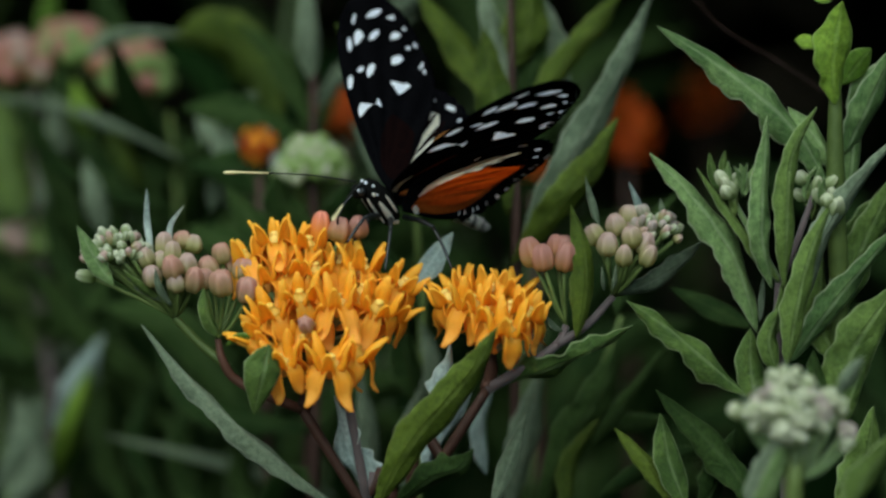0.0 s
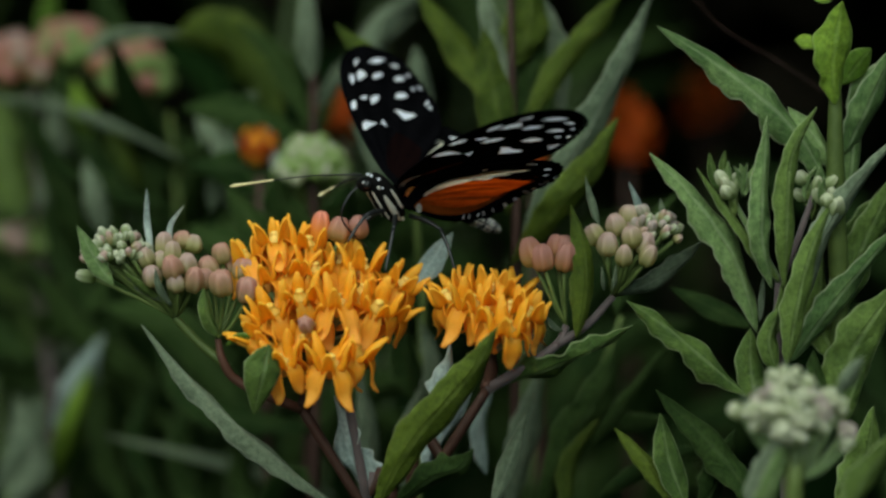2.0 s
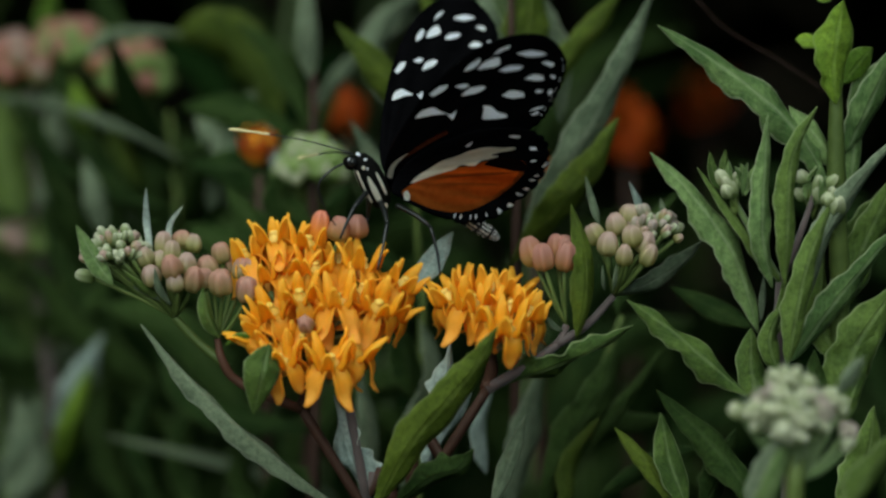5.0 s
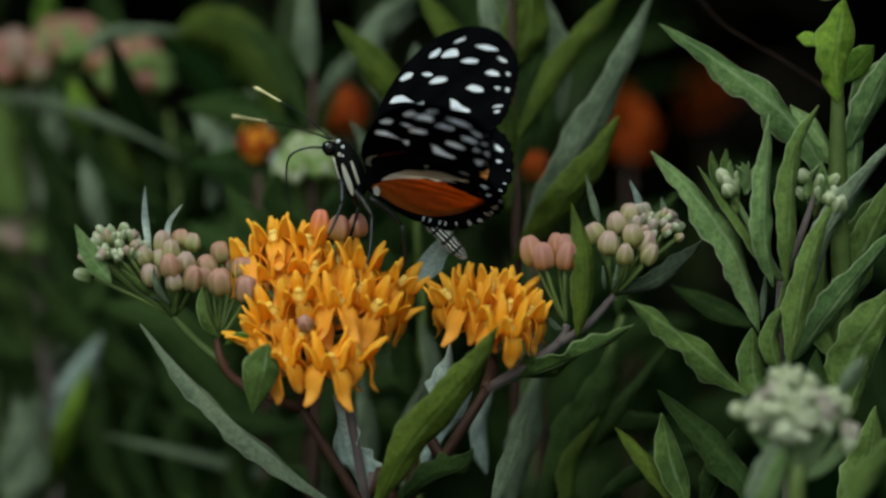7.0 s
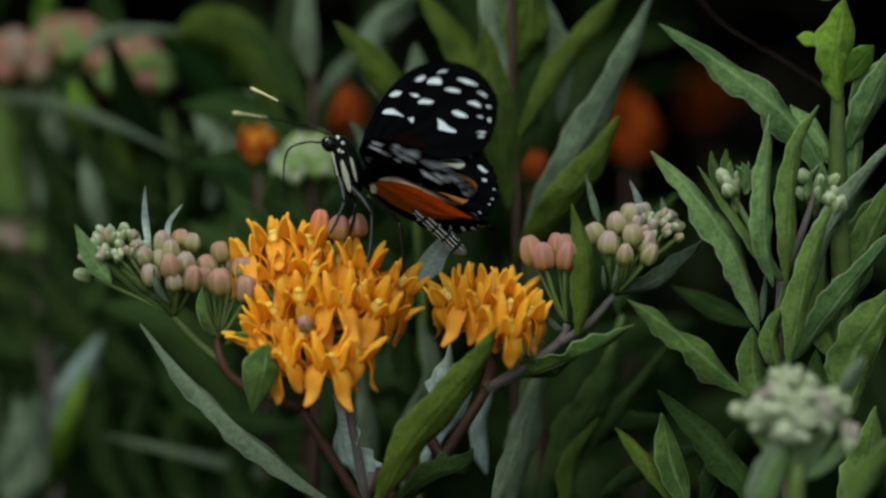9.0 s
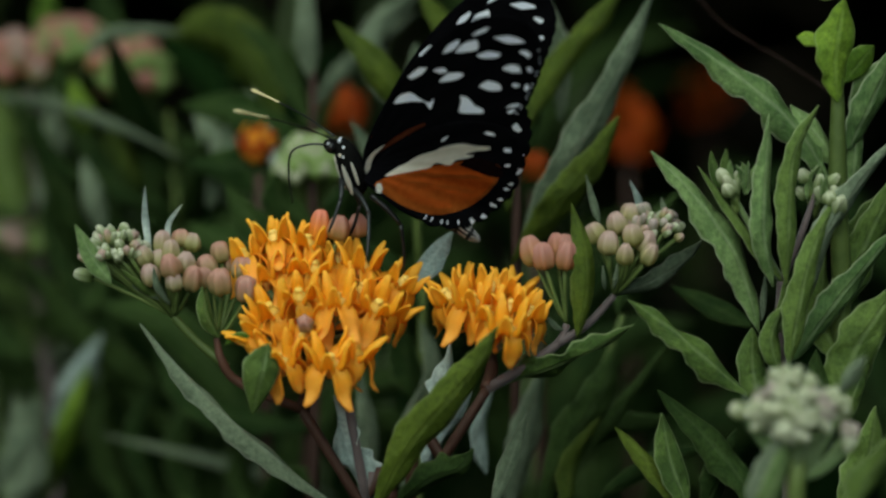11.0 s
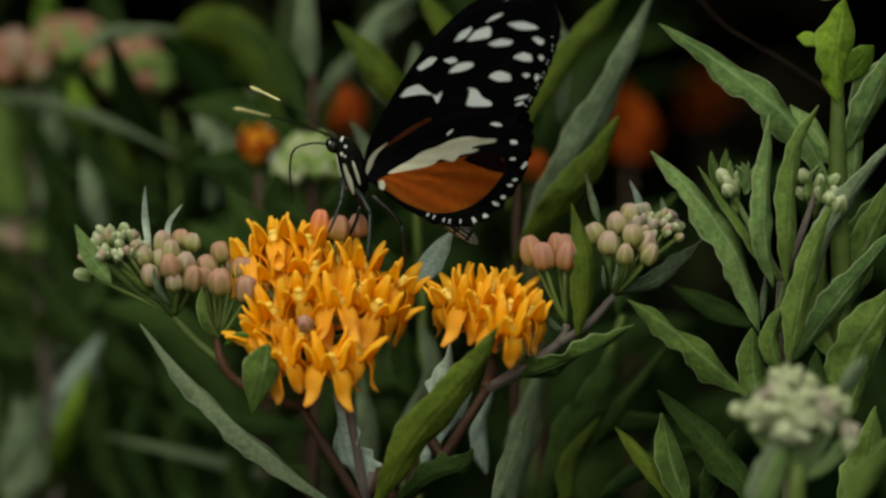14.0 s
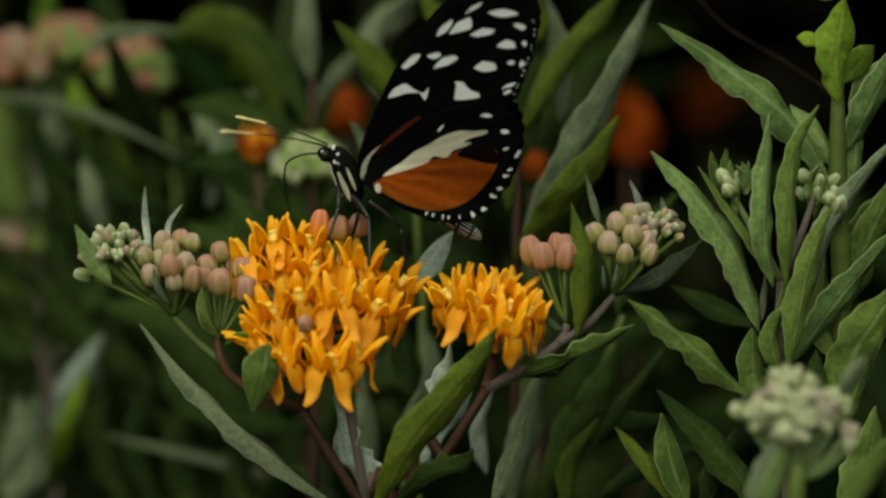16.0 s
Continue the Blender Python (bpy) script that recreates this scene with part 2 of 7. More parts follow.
def leaf_data(points, width, face=0.0, fold=0.25, wavy=0.12, seed=0, peak=0.42, long=18, half=3, thick=0.00022, tilt=0.0):
    """A lance-shaped blade along a smooth way from stalk to tip. face: degrees by which the blade turns about its midrib; fold: how far its
    halves rise to a keel; wavy: how uneven its margins are; peak: where it is widest."""
    rng = random.Random(seed)
    ph = [rng.uniform(0, 6.28) for _ in range(6)]
    rows, uvs = [], []
    m = 2 * half
    reach = sum((bezier(points, (i + 1) / 8) - bezier(points, i / 8)).length for i in range(8))
    ripple = min(reach / 0.0042, 10) * 6.28
    slow = min(reach / 0.014, 3.0) * 6.28
    for i in range(long + 1):
        t = i / long
        c = bezier(points, t)
        tan = (bezier(points, min(t + 0.03, 1)) - bezier(points, max(t - 0.03, 0))).normalized()
        side = tan.cross(VIEW)
        side = side.normalized() if side.length > 1e-3 else Vector((1, 0, 0))
        turn = Matrix.Rotation(radians(face + tilt * (t - 0.5)), 3, tan)
        side = turn @ side
        up = side.cross(tan).normalized()
        if t < peak:
            w = math.sin(0.5 * math.pi * t / peak) ** 0.8
        else:
            w = max(1 - ((t - peak) / (1 - peak)) ** 1.7, 0) ** 0.9
        w = 0.5 * width * max(w, 0.05 if t < 0.5 else 0.012)
        row = []
        for k in range(m + 1):
            s = k / half - 1
            edge = abs(s)
            ww = w * (1 + wavy * edge * (math.sin(t * slow * 1.3 + ph[0] + s) * 0.6 + math.sin(t * ripple + ph[1 if s > 0 else 2]) * 0.35))
            lift = 1.5 * fold * w * edge + wavy * w * 1.6 * edge * edge * math.sin(t * slow + ph[3 if s > 0 else 4]) + wavy * w * 0.7 * edge ** 3 * math.sin(t * ripple + ph[1 if s > 0 else 2]) + 0.05 * w * math.sin(t * slow * 1.7 + s * 4 + ph[5])
            row.append(c + side * (s * ww) + up * lift)
            uvs.append((0.5 + s * 0.5, t))
        rows.append((row, up))
    verts = [p for row, up in rows for p in row] + [p - up * thick for row, up in rows for p in row]
    uvs = uvs + uvs
    n, faces = (long + 1) * (m + 1), []
    for i in range(long):
        for k in range(m):
            a = i * (m + 1) + k
            b, c2, d = a + 1, a + m + 2, a + m + 1
            faces += [(a, b, c2, d), (n + d, n + c2, n + b, n + a)]
    rim = [k for k in range(m + 1)] + [i * (m + 1) + m for i in range(1, long + 1)]
    rim += [long * (m + 1) + k for k in range(m - 1, -1, -1)] + [i * (m + 1) for i in range(long - 1, 0, -1)]
    for a, b in zip(rim, rim[1:] + rim[:1]):
        faces.append((b, a, n + a, n + b))
    return verts, faces, uvs


def leaf(parent, points, width, material=GREEN, face=0.0, fold=0.25, wavy=0.12, label="", peak=0.42, tilt=0.0, name="leaf", long=30):
    o = origin_of(parent)
    seed = len(bpy.data.meshes)
    v, f, u = leaf_data([Vector(p) - o for p in points], width, face, fold, wavy, seed, peak, long, tilt=tilt)
    return part(name, mesh_of(name, v, f, material, u), parent, label)


def lathe(profile, sides, lobes=0, depth=0.0):
    """A closed turned shape along +z from (radius, height) pairs, with lengthwise lobes."""
    verts, faces, uvs = [], [], []
    z0, z1 = profile[0][1], profile[-1][1]
    for r, z in profile:
        for s in range(sides):
            a = 2 * math.pi * s / sides
            q = r * (1 + depth * (abs(math.cos(a * lobes / 2)) - 0.6)) if lobes else r
            verts.append((q * math.cos(a), q * math.sin(a), z))
            uvs.append((s / sides, (z - z0) / (z1 - z0)))
    n = len(profile)
    for i in range(n - 1):
        for s in range(sides):
            q = (s + 1) % sides
            faces.append((i * sides + s, i * sides + q, (i + 1) * sides + q, (i + 1) * sides + s))
    faces.append(tuple(range(sides))[::-1])
    faces.append(tuple((n - 1) * sides + s for s in range(sides)))
    return verts, faces, uvs


def strip(way, widths, cup, thick, across=4):
    """A curved strip in the x-z plane, given by (x, z) points, half-widths and cross-curvature: petals and hoods."""
    verts, uvs, faces = [], [], []
    n = len(widths)
    for layer in (0, 1):
        for i in range(n):
            t = i / (n - 1)
            c = bezier([(x, 0, z) for x, z in way], t)
            tan = bezier([(x, 0, z) for x, z in way], min(t + 0.03, 1)) - bezier([(x, 0, z) for x, z in way], max(t - 0.03, 0))
            tan.normalize()
            nor = Vector((tan.z, 0, -tan.x))
            for k in range(across + 1):
                s = 2 * k / across - 1
                verts.append(c + Vector((0, s * widths[i], 0)) - nor * (cup[i] * s * s * widths[i] + layer * thick))
                uvs.append((0.5 + 0.5 * s, t))
    m = across + 1
    for i in range(n - 1):
        for k in range(across):
            a = i * m + k
            faces += [(a, a + 1, a + m + 1, a + m), (n * m + a + m, n * m + a + m + 1, n * m + a + 1, n * m + a)]
    rim = list(range(m)) + [i * m + across for i in range(1, n)] + [(n - 1) * m + k for k in range(across - 1, -1, -1)] + [i * m for i in range(n - 2, 0, -1)]
    for a, b in zip(rim, rim[1:] + rim[:1]):
        faces.append((b, a, n * m + a, n * m + b))
    return verts, faces, uvs


MM = 0.001


def scaled(pairs, k=MM):
    return [(a * k, b * k) for a, b in pairs]


# petals bend back and hang, hoods stand up in a crown
PETALS, HOODS = [], []
for bend, length in ((0.1, 1.0), (0.7, 1.06), (-0.3, 0.93), (1.3, 0.95)):
    way = scaled([(0.9, 0.1), (2.2, -0.2), (3.1 + 0.4 * bend, -1.6), (3.6 + 0.8 * bend, -3.7 * length), (4.5 + 2.0 * bend, -5.2 * length)])
    v, f, u = strip(way, [k * MM for k in (0.7, 1.05, 1.35, 1.6, 1.66, 1.58, 1.3, 0.88, 0.34)], (0.1, 0.3, 0.45, 0.4, 0.3, 0.2, 0.0, -0.2, -0.2), 0.24 * MM)
    PETALS.append(mesh_of("petal", v, f, PETAL, u))
    way = scaled([(0.9, -0.1), (2.0, 0.5), (2.5 + 0.2 * bend, 1.9), (2.9 + 0.6 * bend, 3.2 * length), (3.7 + 1.1 * bend, 4.5 * length)])
    v, f, u = strip(way, [k * MM for k in (0.6, 0.95, 1.15, 1.24, 1.2, 1.08, 0.88, 0.6, 0.26)], (-0.3, -0.6, -0.75, -0.75, -0.65, -0.55, -0.4, -0.3, 0), 0.4 * MM)
    HOODS.append(mesh_of("hood", v, f, HOOD, u))
v, f, u = lathe(scaled([(0.5, -2.2), (0.75, -1.0), (1.3, -0.3), (1.35, 0.8), (0.8, 1.3), (0.7, 1.7), (0.8, 2.0), (0.55, 2.25), (0.2, 2.3)]), 15, 5, 0.22)
COLUMN_MESH = mesh_of("flower", v, f, COLUMN, u)
v, f, u = lathe(scaled([(0.8, 0.0), (1.7, 0.25), (2.2, 1.1), (2.35, 2.3), (2.3, 3.6), (2.1, 4.7), (1.75, 5.5), (1.3, 6.0), (0.8, 6.25), (0.25, 6.2)], MM / 6.3), 20, 5, 0.42)
BUDS = {mat.name: [mesh_of("bud", v, f, mat, u)] for mat in (BUD_PINK, BUD_GREEN, BUD_SALMON, BUD_PALE, BUD_MILK, BUD_MAUVE, BUD_LIME, BUD_ROSE)}
v, f, u = lathe(scaled([(0.7, 0.0), (1.6, 0.3), (2.15, 1.1), (2.4, 2.2), (2.3, 3.4), (2.0, 4.6), (1.6, 5.4), (1.2, 5.95), (0.85, 6.3), (0.3, 6.25)], MM / 6.3), 20, 5, 0.36)
for mat in (BUD_PINK, BUD_GREEN, BUD_SALMON, BUD_PALE, BUD_MILK, BUD_MAUVE, BUD_LIME, BUD_ROSE):
    BUDS[mat.name].append(mesh_of("bud", v, f, mat, u))


def aim(place, axis, spin=0.0, size=1.0):
    """A pose at place whose z axis points along axis."""
    q = Vector(axis).normalized().to_track_quat("Z", "Y").to_matrix().to_4x4()
    return Matrix.Translation(place) @ q @ Matrix.Rotation(spin, 4, "Z") @ Matrix.Diagonal((size, size, size, 1))


def flower(plant, place, axis, node, size=1.0, spin=0.0, seed=0):
    """One open flower on its pedicel from the umbel's node."""
    rng = random.Random(seed)
    o = origin_of(plant)
    axis = Vector(axis).normalized() + Vector((rng.uniform(-0.16, 0.16), rng.uniform(-0.2, 0.1), 0))
    head = part("flower", COLUMN_MESH, plant, "orange milkweed flower with upright hoods and hanging petals", aim(Vector(place) - o, axis, spin, size))
    for k in range(5):
        turn = Matrix.Rotation(2 * math.pi * k / 5 + rng.uniform(-0.12, 0.12), 4, "Z") @ Matrix.Rotation(rng.uniform(-0.12, 0.12), 4, "Y")
        part("petal", rng.choice(PETALS), head, "", turn)
        turn = Matrix.Rotation(2 * math.pi * (k + 0.5) / 5 + rng.uniform(-0.1, 0.1), 4, "Z") @ Matrix.Rotation(rng.uniform(-0.1, 0.1), 4, "Y")
        part("hood", rng.choice(HOODS), head, "", turn)
    a = Vector(axis).normalized()
    stem(plant, [node, (Vector(node) + Vector(place)) / 2 - a * 0.003, Vector(place) - a * 0.0018], (0.0006, 0.0006), STEM_GREEN, "pedicel", "", 5, 6)
    return head


def bud(plant, place, axis, node, length, width, material=BUD_GREEN, pedicel=True, stalk=STEM_OLIVE):
    """One closed bud, its tip along axis, with a pedicel from node. place: its middle."""
    o = origin_of(plant)
    rng = random.Random(len(bpy.data.objects))
    a = (Vector(axis).normalized() + Vector((rng.uniform(-0.26, 0.26), rng.uniform(-0.2, 0.2), 0))).normalized()
    length, width = length * rng.uniform(0.84, 1.1), width * rng.uniform(0.88, 1.14)
    place = Vector(place) + Vector((rng.uniform(-1, 1), rng.uniform(-1, 1), rng.uniform(-1, 1))) * width * 0.16
    foot = place - a * length / 2
    k = width / (4.6 * MM / 6.3)
    m = aim(foot - o, a, random.Random(len(bpy.data.objects)).uniform(0, 6)) @ Matrix.Diagonal((k, k, length / MM, 1))
    part("bud", rng.choice(BUDS[material.name]), plant, "", m)
    if pedicel:
        stem(plant, [node, (Vector(node) + foot) / 2 - a * 0.001, foot + a * 0.0004], (0.00036, 0.00038), stalk, "pedicel", "", 4, 6)


# ---- ground ----
def ground_sheet():
    verts, faces = [], []
    xs = [-400, -60, -10, -3] + [i * 0.15 for i in range(-12, 13)] + [3, 10, 60, 400]
    ys = [-400, -60, -10, -3] + [i * 0.15 for i in range(-8, 20)] + [4, 10, 60, 400]
    for y in ys:
        for x in xs:
            near = abs(x) < 2 and -2 < y < 3
            verts.append((x, y, noise.noise((x * 2, y * 2, 0)) * 0.02 - 0.02 if near else -0.02))
    w = len(xs)
    for j in range(len(ys) - 1):
        for i in range(w - 1):
            faces.append((j * w + i, j * w + i + 1, (j + 1) * w + i + 1, (j + 1) * w + i))
    return tagged(new("ground", mesh_of("ground", verts, faces, SOIL)), "dark damp garden soil between the plants", "ground", kind="structure")


ground_sheet()

# ---- the flowering milkweed in the middle ----
main = thing("milkweed_plant", (0.0, 0.02, 0.0), "orange-flowered milkweed plant with pink and green buds", "plant", "milkweed plants")
L1, L2, L3 = (-0.0250, -0.0010, 0.5213), (-0.0172, -0.0015, 0.5250), (0.0078, -0.0015, 0.5250)
stem(main, [(-0.012, 0.02, 0.0), (-0.014, 0.012, 0.3), (-0.0085, 0.0020, 0.4925), (-0.0153, -0.0012, 0.5055), L1], (0.003, 0.0022, 0.0012, 0.001, 0.0009), STEM_BROWN, steps=24)
stem(main, [(-0.004, 0.02, 0.0), (-0.006, 0.014, 0.3), (-0.0113, 0.0020, 0.4925), (-0.0137, -0.0012, 0.5055), L2], (0.003, 0.0022, 0.0011, 0.0009, 0.0008), STEM_MAUVE, steps=24)
stem(main, [(0.004, 0.02, 0.0), (-0.003, 0.014, 0.3), (-0.0060, 0.0029, 0.4985), (0.0006, -0.0021, 0.5134), L3], (0.003, 0.0022, 0.0012, 0.001, 0.0009), STEM_BROWN, steps=24)
NODE_A = (-0.0231, 0.0037, 0.5333)
NODE_B = (0.0079, 0.0037, 0.5333)
NODE_C = (-0.0477, 0.0023, 0.5374)
NODE_D = (-0.0400, -0.0002, 0.5339)
NODE_E = (0.0219, 0.0011, 0.5360)
NODE_F = (0.0303, 0.0028, 0.5411)
stem(main, [L1, (-0.0226, 0.0029, 0.5273), NODE_A], (0.0014, 0.0012, 0.0011), STEM_BROWN, "branch")
stem(main, [L2, (-0.0191, 0.0030, 0.5283), NODE_A], (0.0012, 0.0012, 0.0011), STEM_BROWN, "branch")
stem(main, [L1, (-0.0360, -0.0003, 0.5260), (-0.0390, -0.0008, 0.5300), NODE_D], (0.001, 0.0009, 0.0008, 0.0006), STEM_BROWN, "branch")
stem(main, [(-0.0381, 0.0001, 0.5288), (-0.0436, 0.0017, 0.5331), NODE_C], (0.0009, 0.0008, 0.0007), STEM_OLIVE, "branch")
stem(main, [L3, (0.0087, 0.0020, 0.5285), NODE_B], (0.0013, 0.0011, 0.001), STEM_BROWN, "branch")
stem(main, [L3, (0.0146, -0.0009, 0.5290), (0.0202, -0.0004, 0.5329), NODE_E], (0.001, 0.0009, 0.0008, 0.0007), STEM_MAUVE, "branch")
stem(main, [(0.0202, -0.0004, 0.5329), (0.0257, 0.0011, 0.5363), NODE_F], (0.0008, 0.0007, 0.0006), STEM_MAUVE, "branch")

# open flowers: crown foot, the way they face, size
flower(main, (-0.0298, 0.0061, 0.5501), (-0.1, 0.0, 1.0), NODE_A, 1.0, 0.2, 1)
flower(main, (-0.0349, 0.0047, 0.5472), (-0.45, 0.0, 0.9), NODE_A, 0.95, 0.5, 2)
flower(main, (-0.0227, 0.0024, 0.5455), (0.1, -0.2, 1.0), NODE_A, 0.95, 0.9, 4)
flower(main, (-0.0145, 0.0034, 0.5458), (0.15, -0.1, 1.0), NODE_A, 1.0, 0.1, 5)
flower(main, (-0.0076, 0.0020, 0.5429), (0.6, -0.2, 0.9), NODE_A, 0.95, 0.6, 6)
flower(main, (-0.0116, -0.0051, 0.5397), (0.3, -0.35, 0.95), NODE_A, 1.0, 0.3, 7)
flower(main, (-0.0185, -0.0069, 0.5410), (0.05, -0.4, 1.0), NODE_A, 1.0, 1.63, 8)
flower(main, (-0.0300, -0.0042, 0.5388), (-0.3, -0.3, 1.0), NODE_A, 1.05, 0.7, 9)
flower(main, (-0.0251, -0.0058, 0.5418), (-0.1, -0.4, 1.0), NODE_A, 0.95, 0.0, 10)
flower(main, (-0.0283, -0.0099, 0.5308), (-0.25, -0.35, 1.0), NODE_A, 1.0, 1.03, 11)
flower(main, (-0.0196, -0.0129, 0.5311), (0.05, -0.35, 1.0), NODE_A, 1.05, 1.43, 12)
flower(main, (-0.0155, -0.0097, 0.5326), (0.45, -0.3, 1.0), NODE_A, 1.0, 0.2, 13)
flower(main, (-0.0332, -0.0052, 0.5356), (-0.8, -0.1, 0.6), NODE_A, 0.9, 0.9, 14)
flower(main, (-0.0265, 0.0034, 0.5456), (-0.1, -0.1, 1.0), NODE_A, 1.0, 0.3, 15)
flower(main, (-0.0244, -0.0074, 0.5344), (-0.05, -0.5, 0.9), NODE_A, 0.85, 0.5, 16)
flower(main, (-0.0315, 0.0021, 0.5437), (-0.4, -0.1, 1.0), NODE_A, 0.95, 0.6, 17)
flower(main, (-0.0186, 0.0065, 0.5461), (0.1, 0.1, 1.0), NODE_A, 0.95, 0.2, 18)
flower(main, (-0.0144, -0.0007, 0.5419), (0.2, -0.2, 1.0), NODE_A, 0.95, 0.9, 19)
flower(main, (-0.0223, -0.0052, 0.5385), (0.0, -0.35, 1.0), NODE_A, 0.9, 0.1, 20)
flower(main, (-0.0306, -0.0056, 0.5331), (-0.5, -0.1, 1.0), NODE_A, 0.9, 0.3, 27)
flower(main, (-0.0094, -0.0002, 0.5382), (0.6, 0.0, 0.9), NODE_A, 0.95, 0.8, 28)
flower(main, (-0.0272, 0.0079, 0.5490), (0.1, 0.1, 1.0), NODE_A, 0.95, 0.8, 29)
flower(main, (-0.0240, 0.0050, 0.5496), (0.05, -0.1, 1), NODE_A, 0.95, 0.6, 33)
bud(main, (-0.0216, 0.0060, 0.5532), (0.1, 0, 1), NODE_A, 0.0066, 0.0036, BUD_ROSE)
bud(main, (-0.0181, 0.0044, 0.5527), (0.05, 0, 1), NODE_A, 0.0052, 0.0034, BUD_SALMON)
bud(main, (-0.0151, 0.0074, 0.5525), (0.15, 0, 1), NODE_A, 0.0047, 0.0031, BUD_SALMON)
bud(main, (-0.0241, -0.0107, 0.5382), (0, -0.8, 0.6), NODE_A, 0.0036, 0.0025, BUD_PINK)

flower(main, (0.0012, 0.0011, 0.5406), (-0.5, -0.1, 1.0), NODE_B, 1.0, 0.2, 21)
flower(main, (0.0050, -0.0030, 0.5402), (-0.1, -0.25, 1.0), NODE_B, 1.05, 1.23, 22)
flower(main, (0.0087, 0.0022, 0.5414), (0.0, 0.1, 1.0), NODE_B, 1.0, 0.9, 23)
flower(main, (0.0111, -0.0101, 0.5367), (0.05, -0.4, 1.0), NODE_B, 1.05, 0.98, 24)
flower(main, (0.0146, -0.0023, 0.5381), (0.5, -0.2, 1.0), NODE_B, 1.0, 0.7, 25)
flower(main, (0.0076, -0.0042, 0.5384), (-0.05, -0.3, 1.0), NODE_B, 0.95, 0.1, 30)
flower(main, (0.0031, 0.0032, 0.5413), (-0.2, 0.1, 1.0), NODE_B, 0.95, 0.4, 31)
flower(main, (0.0121, -0.0021, 0.5391), (0.15, -0.1, 1.0), NODE_B, 0.95, 0.5, 32)
flower(main, (0.0122, 0.0032, 0.5411), (0.25, 0.0, 1.0), NODE_B, 0.95, 0.1, 26)

# buds of the side umbels: swollen ones towards the flowers, small ones at the far side
def cluster(spots, node, low, high, paints, lean, seed, wide=(0.0026, 0.0033), stalk=STEM_OLIVE, squat=1.35):
    """Buds at the given spots, each leaning away from the umbel's middle."""
    rng = random.Random(seed)
    mid = sum((Vector(p) for p in spots), Vector()) / len(spots)
    for k, p in enumerate(spots):
        d = Vector(p) - mid
        w = rng.uniform(*wide)
        bud(main, Vector(p), Vector((d.x * lean, d.y * lean - 0.1, 1)), node, w * squat * rng.uniform(low, high), w, paints[k % len(paints)], True, stalk)


cluster([(-0.0523, 0.0008, 0.5488), (-0.0496, 0.0031, 0.5507), (-0.0468, 0.0042, 0.5511), (-0.0440, 0.0041, 0.5507), (-0.0512, -0.0006, 0.5457), (-0.0481, -0.0024, 0.5474), (-0.0450, -0.0003, 0.5479), (-0.0473, -0.0027, 0.5448), (-0.0441, -0.0017, 0.5453),
         (-0.0481, 0.0009, 0.5494), (-0.0503, 0.0017, 0.5476)], NODE_C, 0.9, 1.1, (BUD_GREEN, BUD_GREEN, BUD_PINK), 70, 3, (0.0028, 0.0034), STEM_OLIVE, 1.3)
cluster([(-0.0414, 0.0026, 0.5469), (-0.0392, 0.0038, 0.5483), (-0.0423, 0.0003, 0.5450), (-0.0385, -0.0028, 0.5445), (-0.0349, 0.0025, 0.5461), (-0.0344, -0.0019, 0.5435), (-0.0373, 0.0056, 0.5467)], NODE_D, 0.95, 1.1, (BUD_PINK,), 60, 4, (0.0031, 0.0036), STEM_OLIVE, 1.32)
rng = random.Random(5)
side = Vector((-0.0576, 0.0020, 0.5496))
for k in range(95):
    a, e = rng.uniform(0, 6.28), rng.uniform(0.05, 1.0)
    off = Vector((math.cos(a) * 0.0060 * e ** 0.5, math.sin(a) * 0.005 * e ** 0.5, 0.0030 * (1 - e) + rng.uniform(-0.0016, 0.0008) - 0.0014 * e))
    bud(main, side + off, off + Vector((rng.uniform(-3, 2), rng.uniform(-3, 1), 5)) * 0.001, NODE_C, rng.uniform(0.0018, 0.003), rng.uniform(0.0011, 0.0018), BUD_PALE if k % 5 else BUD_GREEN, k % 3 == 0)
for k in range(4):
    a = rng.uniform(-1, 1)
    foot = Vector(NODE_C) + Vector((-0.003 * rng.random(), rng.uniform(-0.002, 0.002), 0.002 + 0.002 * rng.random()))
    tip = side + Vector((a * 0.006, rng.uniform(-0.004, 0.002), rng.uniform(-0.004, -0.001)))
    leaf(main, [foot, (foot + tip) / 2 + Vector((0, 0, -0.0008)), tip], 0.0016, (GREEN, GREY)[k % 2], rng.uniform(-40, 40), 0.3, 0.1, name="bract", long=10)
bud(main, (-0.0631, 0.0013, 0.5449), (-1, 0, 0.2), NODE_C, 0.0034, 0.0019, BUD_PALE)

bud(main, (0.0161, 0.0019, 0.5490), (-0.2, 0, 1), NODE_E, 0.0052, 0.0035, BUD_SALMON)
bud(main, (0.0181, -0.0002, 0.5485), (-0.1, -0.1, 1), NODE_E, 0.0052, 0.0035, BUD_SALMON)
bud(main, (0.0203, 0.0030, 0.5501), (0.0, 0, 1), NODE_E, 0.0052, 0.0035, BUD_SALMON)
bud(main, (0.0221, 0.0030, 0.5497), (0.1, 0, 1), NODE_E, 0.0052, 0.0035, BUD_SALMON)
bud(main, (0.0216, -0.0002, 0.5485), (0.1, -0.1, 1), NODE_E, 0.0052, 0.0035, BUD_SALMON)
bud(main, (0.0269, 0.0033, 0.5522), (-0.4, 0, 1), NODE_F, 0.0041, 0.0031, BUD_GREEN)
bud(main, (0.0290, 0.0001, 0.5509), (-0.2, -0.2, 1), NODE_F, 0.0041, 0.0031, BUD_GREEN)
bud(main, (0.0328, -0.0007, 0.5524), (0.0, -0.2, 1), NODE_F, 0.0041, 0.0031, BUD_GREEN)
